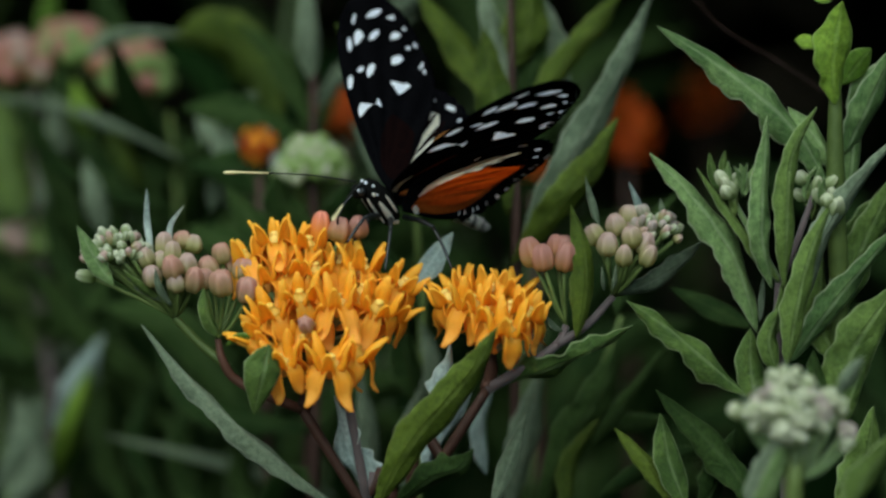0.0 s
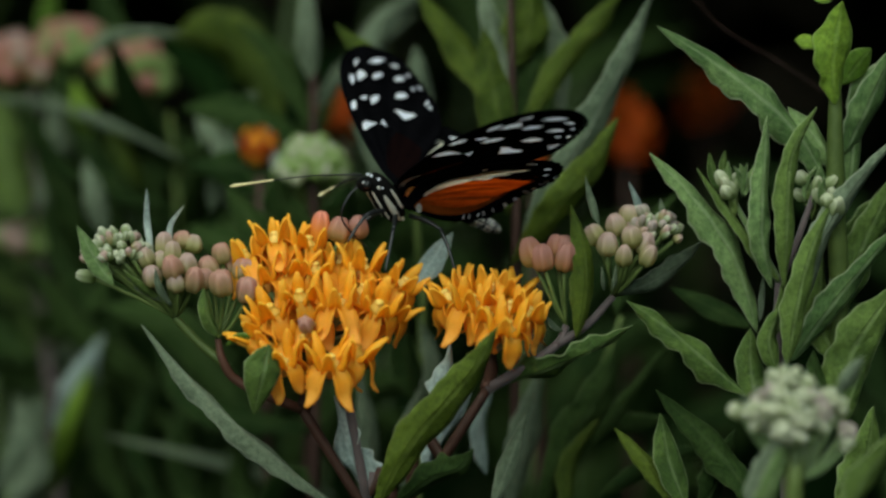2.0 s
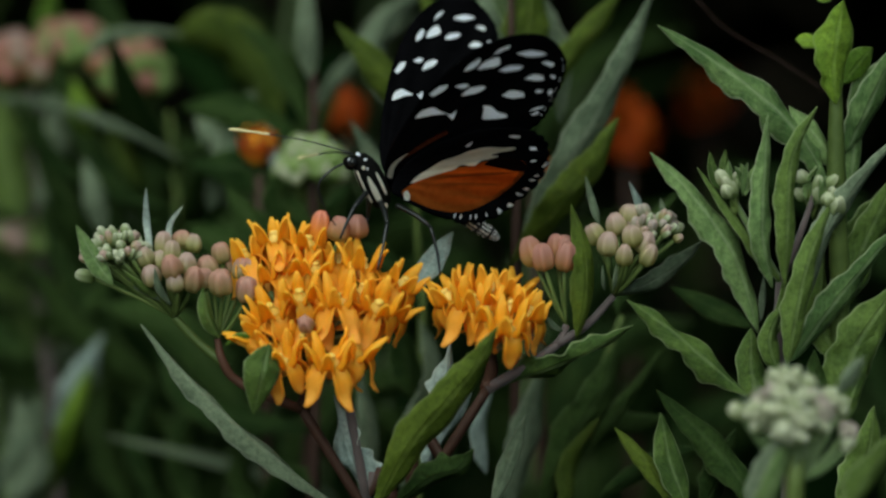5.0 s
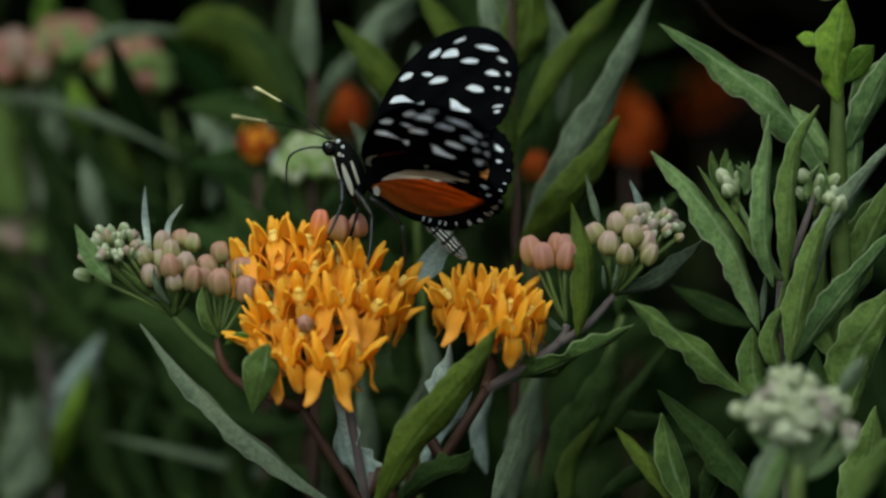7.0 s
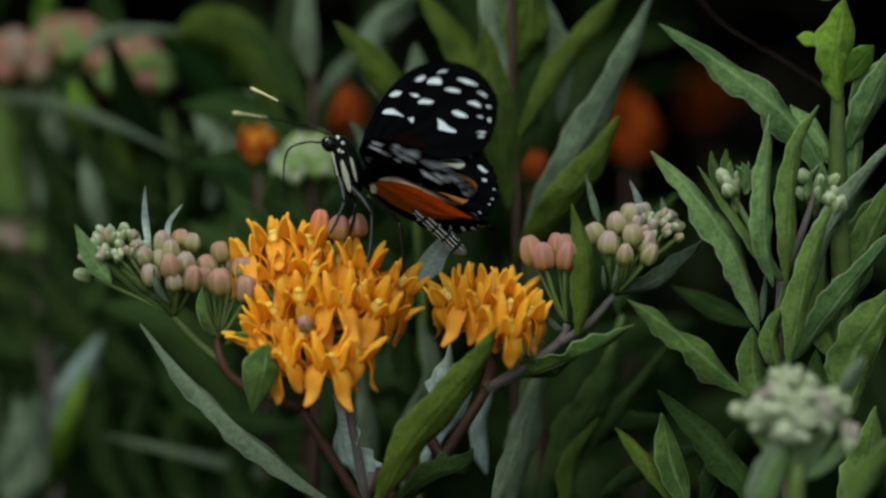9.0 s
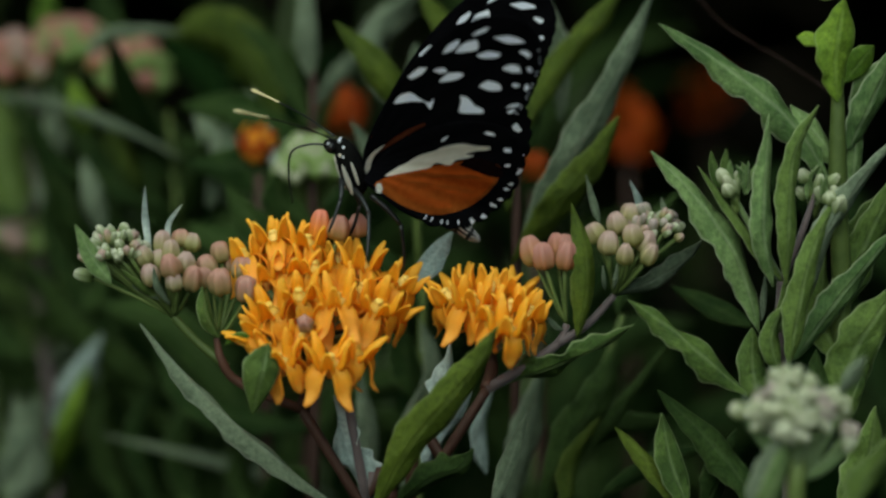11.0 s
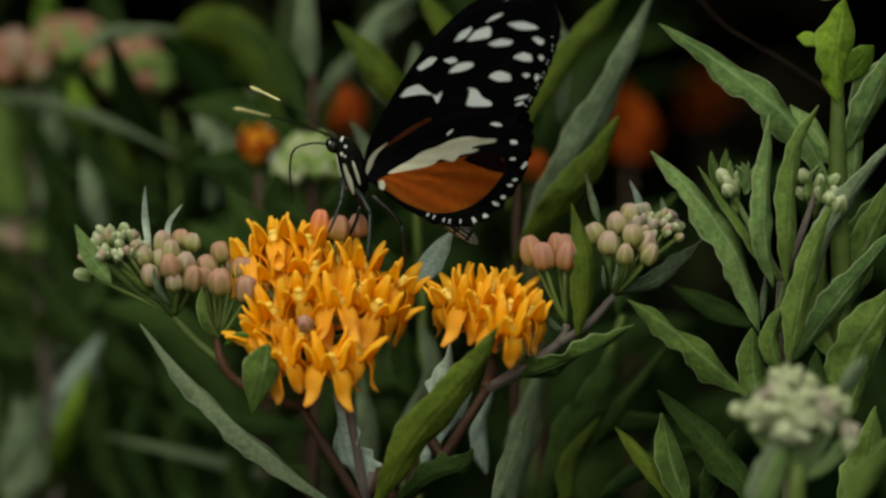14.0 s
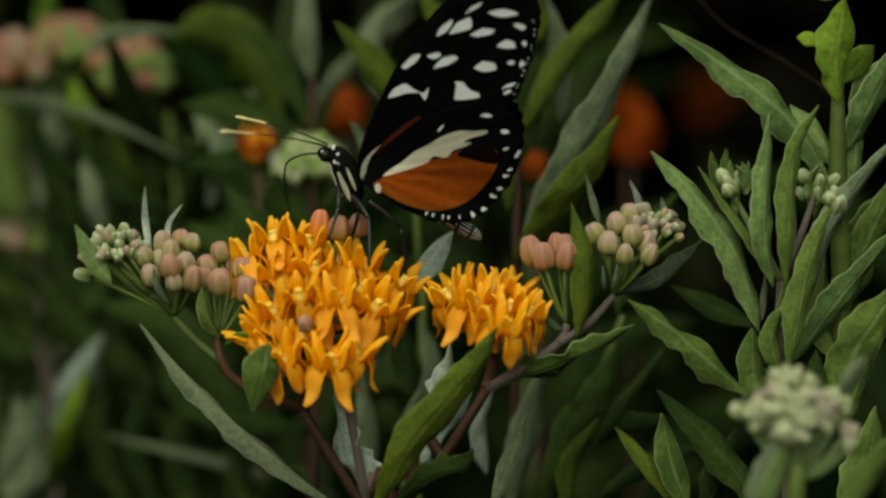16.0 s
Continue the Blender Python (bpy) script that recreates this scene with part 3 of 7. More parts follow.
bud(main, (0.0322, -0.0032, 0.5490), (0.0, -0.4, 1), NODE_F, 0.0041, 0.0031, BUD_GREEN)
bud(main, (0.0358, -0.0022, 0.5489), (0.2, -0.3, 1), NODE_F, 0.0041, 0.0031, BUD_GREEN)
bud(main, (0.0362, 0.0002, 0.5511), (0.2, -0.1, 1), NODE_F, 0.0041, 0.0031, BUD_GREEN)
bud(main, (0.0307, 0.0036, 0.5542), (-0.1, 0, 1), NODE_F, 0.0041, 0.0031, BUD_GREEN)
bud(main, (0.0330, 0.0058, 0.5554), (0.0, 0, 1), NODE_F, 0.0041, 0.0031, BUD_GREEN)
side = Vector((0.0368, 0.0054, 0.5524))
for k in range(85):
    a, e = rng.uniform(0, 6.28), rng.uniform(0.05, 1.0)
    off = Vector((math.cos(a) * 0.0058 * e ** 0.5, math.sin(a) * 0.005 * e ** 0.5, 0.0035 * (1 - e) - 0.0004 + rng.uniform(-0.001, 0.001)))
    bud(main, side + off, off + Vector((0.002, 0, 0.005)), NODE_F, rng.uniform(0.0018, 0.0028), rng.uniform(0.0011, 0.0018), (BUD_GREEN, BUD_MAUVE, BUD_PALE)[k % 3], k % 3 == 0)

# its leaves and bracts
leaf(main, [(-0.0185, -0.0005, 0.5033), (-0.0315, -0.0030, 0.5143), (-0.0434, -0.0034, 0.5255), (-0.0533, -0.0029, 0.5369)], 0.0044, GREY, 40, 0.6, 0.15)
leaf(main, [(-0.0121, -0.0123, 0.5055), (-0.0052, -0.0166, 0.5185), (0.0044, -0.0180, 0.5302), (0.0094, -0.0168, 0.5386)], 0.0068, OLIVE, 20, 0.3, 0.1, tilt=20)
leaf(main, [(-0.0303, -0.0133, 0.5350), (-0.0313, -0.0159, 0.5304), (-0.0331, -0.0140, 0.5228)], 0.0066, GREEN, -20, 0.15, 0.1)
leaf(main, [(0.0082, -0.0005, 0.5248), (0.0166, -0.0021, 0.5281), (0.0256, -0.0026, 0.5318), (0.0336, -0.0009, 0.5365)], 0.0046, GREEN, 40, 0.5, 0.3)
leaf(main, [(0.0236, -0.0012, 0.5341), (0.0251, -0.0021, 0.5423), (0.0248, -0.0010, 0.5502), (0.0226, 0.0021, 0.5577)], 0.0046, OLIVE, 25, 0.4, 0.1)
leaf(main, [(0.0303, 0.0038, 0.5409), (0.0369, 0.0061, 0.5431), (0.0426, 0.0086, 0.5463), (0.0461, 0.0091, 0.5501)], 0.0038, GREY, 30, 0.3, 0.15)
leaf(main, [(-0.0024, -0.0011, 0.5204), (0.0004, -0.0004, 0.5258), (0.0013, -0.0003, 0.5331)], 0.0042, FELT, 30, 0.4, 0.3)
leaf(main, [(-0.0130, -0.0012, 0.5055), (-0.0165, -0.0011, 0.5137), (-0.0193, -0.0006, 0.5238)], 0.0062, FELT, -30, 0.4, 0.35)
leaf(main, [(-0.0039, -0.0016, 0.5102), (0.0001, -0.0006, 0.5167), (0.0051, -0.0006, 0.5243)], 0.004, FELT, 30, 0.4, 0.3)
leaf(main, [(-0.0084, -0.0043, 0.5051), (-0.0024, -0.0057, 0.5095), (0.0026, -0.0054, 0.5115), (0.0054, -0.0039, 0.5148)], 0.0056, DIMMED, 30, 0.4, 0.25)
leaf(main, [(-0.0060, 0.0108, 0.5404), (-0.0019, 0.0136, 0.5461), (0.0018, 0.0163, 0.5507)], 0.0046, FELT, -25, 0.2, 0.1)
leaf(main, [(-0.0518, 0.0040, 0.5475), (-0.0527, 0.0058, 0.5540), (-0.0527, 0.0055, 0.5602)], 0.0013, FELT, 10, 0.2, 0.1, name="bract")
leaf(main, [(-0.0482, 0.0045, 0.5480), (-0.0486, 0.0056, 0.5532), (-0.0461, 0.0050, 0.5571)], 0.0010, FELT, 10, 0.2, 0.1, name="bract")
leaf(main, [(-0.0582, -0.0029, 0.5440), (-0.0612, -0.0032, 0.5485), (-0.0645, -0.0025, 0.5545)], 0.0036, SAGE, 20, 0.3, 0.1, name="bract")
leaf(main, [(0.0278, 0.0065, 0.5533), (0.0266, 0.0081, 0.5571), (0.0254, 0.0087, 0.5619)], 0.0014, GREY, 10, 0.2, 0.1, name="bract")
leaf(main, [(0.0355, 0.0086, 0.5535), (0.0348, 0.0091, 0.5570), (0.0332, 0.0096, 0.5608)], 0.0013, BLUE, 10, 0.2, 0.1, name="bract")
leaf(main, [(0.0398, 0.0084, 0.5525), (0.0394, 0.0088, 0.5550), (0.0388, 0.0092, 0.5578)], 0.0014, GREY, 10, 0.2, 0.1, name="bract")
leaf(main, [(0.0087, 0.0034, 0.5025), (0.0118, 0.0046, 0.5106), (0.0150, 0.0048, 0.5196)], 0.0032, GREY, 10, 0.3, 0.1)
leaf(main, [(-0.0394, -0.0022, 0.5343), (-0.0415, -0.0036, 0.5385), (-0.0423, -0.0029, 0.5435)], 0.003, GREEN, 30, 0.4, 0.1, name="bract")
leaf(main, [(-0.0383, -0.0044, 0.5334), (-0.0352, -0.0062, 0.5349), (-0.0320, -0.0062, 0.5343)], 0.002, LIME, 30, 0.3, 0.1, name="bract")

leaf(main, [(0.0285, 0.000, 0.5425), (0.0283, -0.001, 0.5446), (0.0281, -0.001, 0.5470)], 0.0008, GREY, 20, 0.3, 0.1, name="bract", long=10)
leaf(main, [(0.0300, 0.000, 0.5425), (0.0304, -0.001, 0.5447), (0.0306, -0.001, 0.5475)], 0.0008, GREY, 20, 0.3, 0.1, name="bract", long=10)
leaf(main, [(0.0212, 0.000, 0.5352), (0.0195, -0.001, 0.5366), (0.0183, -0.001, 0.5380)], 0.0012, GREY, 30, 0.3, 0.1, name="bract", long=10)
leaf(main, [(-0.0480, -0.002, 0.5400), (-0.0500, -0.003, 0.5435), (-0.0508, -0.003, 0.5470)], 0.0014, GREY, 20, 0.3, 0.1, name="bract", long=10)

# ---- the leafy milkweed beside it ----
tall = thing("milkweed_plant", (0.085, 0.04, 0.0), "tall leafy green milkweed with small pale buds", "plant", "milkweed plants")
stem(tall, [(0.085, 0.04, 0.0), (0.08, 0.03, 0.3), (0.0628, 0.0069, 0.4914), (0.0707, 0.0091, 0.5283), (0.0699, 0.0065, 0.5604), (0.0696, 0.0063, 0.5806)], (0.0035, 0.003, 0.0018, 0.0017, 0.0018, 0.0009), STEM_OLIVE, steps=30)
stem(tall, [(0.0628, 0.0069, 0.4914), (0.0599, 0.0031, 0.5293), (0.0600, 0.0041, 0.5434)], (0.0013, 0.001, 0.0009), STEM_MAUVE, "branch")
NODE_G = (0.0600, 0.0041, 0.5434)
stem(tall, [NODE_G, (0.0559, 0.0041, 0.5505), (0.0513, 0.0042, 0.5586)], (0.0007, 0.0006, 0.0005), STEM_GREEN, "branch")
stem(tall, [NODE_G, (0.0629, 0.0041, 0.5505), (0.0659, 0.0053, 0.5590)], (0.0007, 0.0006, 0.0005), STEM_MAUVE, "branch")
leaf(tall, [(0.0691, 0.0064, 0.5599), (0.0618, 0.0050, 0.5712), (0.0506, 0.0043, 0.5808), (0.0378, 0.0035, 0.5892)], 0.0064, SAGE, 25, 0.35, 0.2)
leaf(tall, [(0.0560, 0.0029, 0.5345), (0.0518, 0.0027, 0.5477), (0.0447, 0.0032, 0.5583), (0.0366, 0.0044, 0.5666)], 0.006, SAGE, 30, 0.3, 0.16)
leaf(tall, [(0.0541, -0.0037, 0.5239), (0.0465, -0.0047, 0.5306), (0.0394, -0.0049, 0.5367), (0.0323, -0.0042, 0.5414)], 0.0052, GREEN, 30, 0.4, 0.22)
leaf(tall, [(0.0695, 0.0050, 0.5752), (0.0690, 0.0042, 0.5830), (0.0705, 0.0044, 0.5936)], 0.0066, LIME, 14, 0.35, 0.2, peak=0.62)
leaf(tall, [(0.0683, 0.0109, 0.5847), (0.0651, 0.0111, 0.5858), (0.0627, 0.0112, 0.5860)], 0.003, LIME, 30, 0.2, 0.2, peak=0.65)
leaf(tall, [(0.0714, 0.0120, 0.5780), (0.0744, 0.0126, 0.5820), (0.0766, 0.0129, 0.5845)], 0.005, LIME, 20, 0.2, 0.1)
leaf(tall, [(0.0719, 0.0103, 0.5660), (0.0759, 0.0115, 0.5740), (0.0815, 0.0131, 0.5860)], 0.006, SAGE, 30, 0.3, 0.1)
leaf(tall, [(0.0724, 0.0093, 0.5590), (0.0735, 0.0115, 0.5669), (0.0737, 0.0126, 0.5749)], 0.0046, SAGE, 30, 0.3, 0.1)
leaf(tall, [(0.0613, -0.0008, 0.5300), (0.0656, -0.0003, 0.5481), (0.0716, 0.0013, 0.5590), (0.0806, 0.0028, 0.5699)], 0.005, GREY, 30, 0.4, 0.12)
leaf(tall, [(0.0581, -0.0010, 0.5432), (0.0562, -0.0027, 0.5525), (0.0564, -0.0013, 0.5624), (0.0572, 0.0013, 0.5736)], 0.0044, SAGE, 25, 0.4, 0.12)
leaf(tall, [(0.0604, -0.0010, 0.5432), (0.0606, -0.0024, 0.5545), (0.0614, -0.0007, 0.5663), (0.0659, 0.0015, 0.5751)], 0.0042, GREEN, 25, 0.4, 0.12)
leaf(tall, [(0.0598, 0.0012, 0.5439), (0.0537, 0.0013, 0.5519), (0.0449, 0.0030, 0.5640)], 0.0026, GREEN, 35, 0.3, 0.1)
leaf(tall, [(0.0620, 0.0022, 0.5295), (0.0701, 0.0037, 0.5404), (0.0812, 0.0065, 0.5533)], 0.0052, SAGE, 25, 0.3, 0.14)
leaf(tall, [(0.0704, 0.0072, 0.5368), (0.0745, 0.0088, 0.5478), (0.0816, 0.0109, 0.5629)], 0.0072, GREEN, 20, 0.2, 0.12)
leaf(tall, [(0.0713, 0.0030, 0.5211), (0.0733, 0.0044, 0.5311), (0.0814, 0.0061, 0.5431)], 0.0094, GREEN, 15, 0.2, 0.14)
leaf(tall, [(0.0699, -0.0015, 0.5179), (0.0723, -0.0016, 0.5240), (0.0750, -0.0008, 0.5302)], 0.004, GREEN, 15, 0.2, 0.1)
leaf(tall, [(0.0558, -0.0009, 0.5218), (0.0546, 0.0001, 0.5288), (0.0546, 0.0010, 0.5356)], 0.0056, GREEN, 15, 0.2, 0.1)
leaf(tall, [(0.0569, 0.0017, 0.5336), (0.0599, 0.0022, 0.5366), (0.0609, 0.0034, 0.5456)], 0.003, GREEN, 15, 0.2, 0.1)
leaf(tall, [(0.0431, -0.0064, 0.5045), (0.0401, -0.0053, 0.5125), (0.0384, -0.0040, 0.5212)], 0.0054, GREEN, 20, 0.2, 0.1)
leaf(tall, [(0.0417, -0.0044, 0.5041), (0.0362, -0.0033, 0.5121), (0.0303, -0.0024, 0.5183)], 0.0036, OLIVE, 25, 0.3, 0.1)
leaf(tall, [(0.0565, -0.0005, 0.5033), (0.0490, 0.0009, 0.5133), (0.0379, 0.0024, 0.5243)], 0.006, DIMMED, 20, 0.3, 0.14)
leaf(tall, [(0.0569, 0.0297, 0.5312), (0.0498, 0.0322, 0.5345), (0.0420, 0.0347, 0.5380)], 0.0044, DIMMED, 25, 0.2, 0.1)
leaf(tall, [(0.0565, 0.0041, 0.5363), (0.0569, 0.0047, 0.5403), (0.0571, 0.0053, 0.5443)], 0.0012, GREY, 10, 0.2, 0.1)
leaf(tall, [(0.0509, 0.0065, 0.5604), (0.0499, 0.0069, 0.5634), (0.0502, 0.0074, 0.5668)], 0.0016, GREEN, 10, 0.2, 0.1, name="bract")
leaf(tall, [(0.0494, 0.0064, 0.5594), (0.0481, 0.0068, 0.5624), (0.0474, 0.0073, 0.5664)], 0.002, GREEN, 10, 0.2, 0.1, name="bract")
rng = random.Random(9)
for spot, count, spread in (((0.0517, 0.0036, 0.5615), 7, 0.0026), ((0.0660, 0.0065, 0.5604), 8, 0.0028), ((0.0690, 0.0031, 0.5580), 6, 0.002)):
    for k in range(count):
        off = Vector((rng.uniform(-1, 1), rng.uniform(-1, 1), rng.uniform(-0.6, 0.6))) * spread
        bud(tall, Vector(spot) + off, off + Vector((0, 0, 0.004)), Vector(spot) - Vector((0, 0, 0.006)), rng.uniform(0.0026, 0.0038), rng.uniform(0.0017, 0.0024), BUD_MILK)

leaf(tall, [(0.0608, -0.0029, 0.5293), (0.0622, -0.0036, 0.5385), (0.0644, -0.0022, 0.5484), (0.0691, 0.0013, 0.5590)], 0.005, GREEN, 20, 0.35, 0.12)
leaf(tall, [(0.0592, -0.0021, 0.5281), (0.0576, -0.0022, 0.5343), (0.0601, -0.0014, 0.5402)], 0.004, GREEN, 20, 0.35, 0.12)
leaf(tall, [(0.0705, 0.0071, 0.5286), (0.0675, 0.0082, 0.5367), (0.0680, 0.0099, 0.5487)], 0.006, GREEN, 30, 0.3, 0.12)
leaf(tall, [(0.0717, 0.0113, 0.5444), (0.0758, 0.0125, 0.5525), (0.0829, 0.0135, 0.5595)], 0.006, GREEN, 30, 0.3, 0.12)
leaf(tall, [(0.0661, 0.0006, 0.5113), (0.0671, 0.0023, 0.5233), (0.0661, 0.0034, 0.5313)], 0.006, DIMMED, 30, 0.3, 0.12)
leaf(tall, [(0.0700, -0.0025, 0.5037), (0.0750, -0.0013, 0.5117), (0.0765, 0.0001, 0.5217)], 0.007, GREEN, 30, 0.3, 0.12)
leaf(tall, [(0.0462, 0.0034, 0.5025), (0.0492, 0.0041, 0.5076), (0.0523, 0.0054, 0.5166)], 0.006, DIMMED, 30, 0.3, 0.12)
leaf(tall, [(0.0704, 0.0079, 0.5632), (0.0659, 0.0068, 0.5695), (0.0614, 0.0075, 0.5744)], 0.005, SAGE, 30, 0.3, 0.12)
leaf(tall, [(0.0705, 0.0150, 0.5962), (0.0680, 0.0152, 0.5942), (0.0650, 0.0155, 0.5955)], 0.004, LIME, 30, 0.3, 0.12)
leaf(tall, [(0.0726, 0.0132, 0.5718), (0.0771, 0.0140, 0.5778), (0.0827, 0.0144, 0.5808)], 0.006, SAGE, 30, 0.3, 0.12)

for spot in ((0.0517, 0.0025, 0.5609), (0.0537, 0.0057, 0.5615), (0.0655, 0.0054, 0.5595), (0.0678, 0.0032, 0.5586)):
    for k in range(4):
        foot = Vector(spot) + Vector((rng.uniform(-1, 1), rng.uniform(-1, 1), -1)) * 0.0018
        tip = foot + Vector((rng.uniform(-1, 1) * 0.0022, rng.uniform(-1, 1) * 0.002, rng.uniform(0.004, 0.0065)))
        leaf(tall, [foot, (foot + tip) / 2 + Vector((rng.uniform(-1, 1) * 0.0006, 0, 0)), tip], 0.0015, SAGE, rng.uniform(-40, 40), 0.3, 0.12, name="bract", long=10)

stem(tall, [(0.0754, 0.0433, 0.5706), (0.0631, 0.0484, 0.5786), (0.0528, 0.0533, 0.5845), (0.0460, 0.0564, 0.5918)], (0.00006, 0.00005, 0.00005), STEM_DARK, "tendril")

# ---- the bud umbel that stands closest ----
near = thing("milkweed_plant", (0.06, -0.04, 0.0), "short milkweed with a domed head of pale green buds", "plant", "milkweed plants")
HUB = Vector((0.0582, -0.0548, 0.5192))
stem(near, [(0.06, -0.04, 0.0), (0.056, -0.038, 0.3), (0.0575, -0.0568, 0.5053), HUB], (0.003, 0.0026, 0.0016, 0.0013), STEM_OLIVE, steps=18)
leaf(near, [(0.0528, -0.0563, 0.5090), (0.0532, -0.0588, 0.5199), (0.0562, -0.0596, 0.5281)], 0.006, GREY, 20, 0.3, 0.1)
leaf(near, [(0.0651, -0.0636, 0.5143), (0.0701, -0.0499, 0.5182), (0.0757, -0.0487, 0.5266)], 0.0056, GREEN, 25, 0.3, 0.1)
leaf(near, [(0.0654, -0.0479, 0.5322), (0.0682, -0.0474, 0.5359), (0.0699, -0.0471, 0.5385)], 0.0028, GREY, 25, 0.3, 0.1)
leaf(near, [facing(51.5, -44, 54), facing(54, -38, 56), facing(57, -29.5, 56)], 0.0042, SAGE, 20, 0.2, 0.1, peak=0.35)
# knots of small buds: across, up and towards the viewer in millimetres, their radius, how many buds, their kind
rng = random.Random(77)
for x, up, close, r, count, kind in (
             (48.6, -26.7, 50.0, 1.49, 1, BUD_MILK), (54.9, -21.5, 50.0, 1.21, 9, BUD_MILK), (57.2, -21.3, 51.0, 1.58, 14, BUD_MILK), (59.7, -22.4, 50.0, 1.40, 10, BUD_MILK),
             (55.4, -23.9, 54.0, 1.67, 12, BUD_MILK), (52.5, -24.7, 52.0, 1.40, 10, BUD_MAUVE), (50.8, -26.7, 53.0, 1.58, 12, BUD_MILK), (53.4, -26.9, 57.0, 1.85, 14, BUD_MILK),
             (56.7, -26.7, 58.0, 1.84, 14, BUD_MILK), (60.8, -24.9, 53.0, 1.58, 12, BUD_MAUVE), (63.5, -25.0, 51.0, 1.49, 12, BUD_MILK), (62.4, -27.0, 55.0, 1.76, 14, BUD_MAUVE),
             (59.4, -27.8, 58.0, 1.84, 14, BUD_MILK), (65.5, -26.3, 50.0, 1.21, 9, BUD_MILK), (51.9, -29.3, 53.0, 1.21, 9, BUD_PALE), (55.0, -29.7, 58.0, 1.57, 12, BUD_PALE),
             (57.6, -30.9, 58.0, 1.29, 9, BUD_PALE), (61.4, -29.0, 56.0, 1.20, 9, BUD_PALE), (66.6, -30.2, 50.0, 1.21, 8, BUD_MAUVE), (66.9, -32.4, 51.0, 0.93, 4, BUD_PALE),
             (54.3, -24.1, 53.0, 1.30, 8, BUD_MAUVE), (58.5, -24.5, 54.0, 1.48, 10, BUD_MILK)):
    knot = facing(x, up, close)
    way = (knot - HUB).normalized()
    stem(near, [HUB, (HUB + knot) / 2 + Vector((0, 0, -0.0012)), knot - way * r * 0.4 * MM], (0.0007, 0.0006, 0.0005), STEM_GREEN, "pedicel", "", 5, 6)
    if count == 1:
        bud(near, knot, (-0.6, -0.5, 0.5), HUB, 0.0032, 0.0027, kind, False)
        continue
    for k in range(count * 2):
        d = Vector((rng.uniform(-1, 1), rng.uniform(-1, 0.6), rng.uniform(-0.5, 1))).normalized()
        size = rng.uniform(0.0011, 0.0017)
        bud(near, knot + d * r * MM * rng.uniform(0.35, 0.85), d + way * 0.6, knot, size * rng.uniform(1.1, 1.7), size, kind if k % 4 else BUD_PALE, False)
    if rng.random() < 0.5:
        tip = knot + way * r * 1.1 * MM + Vector((rng.uniform(-1, 1), 0, 1)) * 0.0012
        leaf(near, [knot, (knot + tip) / 2, tip], 0.0012, GREY, rng.uniform(-60, 60), 0.3, 0.1, name="bract", long=8)
# ---- plants close behind ----
def head_of_buds(plant, place, radius, height, count, material, seed, size=0.003, other=None):
    """A domed umbel of closed buds on one node."""
    rng = random.Random(seed)
    c = Vector(place)
    node = c - Vector((0, 0, height + 0.004))
    for k in range(count):
        a, e = k * 2.39996, (k + 0.5) / count
        off = Vector((math.cos(a) * radius * e ** 0.5, math.sin(a) * radius * e ** 0.5, height * (1 - e ** 1.3) - height * 0.4 + rng.uniform(-0.1, 0.1) * height))
        s = size * rng.uniform(0.85, 1.2)
        bud(plant, c + off, off + Vector((0, 0, radius)), node, s * 1.3, s, other if other and rng.random() < 0.4 else material, k % 3 == 0)
    return node


behind = thing("milkweed_plant", (0.012, 0.05, 0.0), "grey-green milkweed with long leaves and a brown stem", "plant", "milkweed plants")
stem(behind, [(0.012, 0.05, 0.0), (0.012, 0.05, 0.3), (0.0137, 0.0472, 0.5262), (0.0132, 0.0523, 0.5632), (0.0127, 0.0570, 0.5960)], (0.003, 0.002, 0.0009, 0.0008, 0.0006), STEM_DARK, steps=20)
leaf(behind, [(0.0139, 0.0434, 0.5429), (0.0228, 0.0417, 0.5591), (0.0316, 0.0419, 0.5750), (0.0395, 0.0444, 0.5927)], 0.0064, GREY, 20, 0.35, 0.12)
leaf(behind, [(0.0128, 0.0431, 0.5408), (0.0211, 0.0367, 0.5524), (0.0278, 0.0359, 0.5609), (0.0324, 0.0371, 0.5694)], 0.0066, OLIVE, 20, 0.3, 0.1)
leaf(behind, [(0.0123, 0.0465, 0.5500), (0.0107, 0.0467, 0.5660), (0.0089, 0.0482, 0.5765), (0.0076, 0.0494, 0.5851)], 0.0072, OLIVE, 10, 0.2, 0.1)
leaf(behind, [(0.0135, 0.0542, 0.5619), (0.0216, 0.0581, 0.5755), (0.0297, 0.0615, 0.5849), (0.0350, 0.0625, 0.5923)], 0.0052, OLIVE, 25, 0.3, 0.1)
leaf(behind, [(0.0130, 0.0566, 0.5649), (0.0061, 0.0642, 0.5760), (0.0006, 0.0653, 0.5835), (-0.0053, 0.0663, 0.5910)], 0.0066, OLIVE, 25, 0.3, 0.1)
leaf(behind, [(0.0130, 0.0551, 0.5543), (0.0157, 0.0591, 0.5679), (0.0173, 0.0606, 0.5785), (0.0190, 0.0645, 0.5922)], 0.0074, DIMMED, 15, 0.2, 0.1)
leaf(behind, [(0.0130, 0.0577, 0.5723), (0.0103, 0.0609, 0.5806), (0.0071, 0.0647, 0.5933)], 0.006, GREY, 20, 0.2, 0.1)
leaf(behind, [(0.0135, 0.0563, 0.5768), (0.0162, 0.0575, 0.5852), (0.0156, 0.0593, 0.5980)], 0.009, OLIVE, 25, 0.2, 0.1)
leaf(behind, [(0.0180, 0.0683, 0.5908), (0.0218, 0.0664, 0.5769), (0.0223, 0.0647, 0.5651)], 0.0056, GREY, 30, 0.2, 0.1)

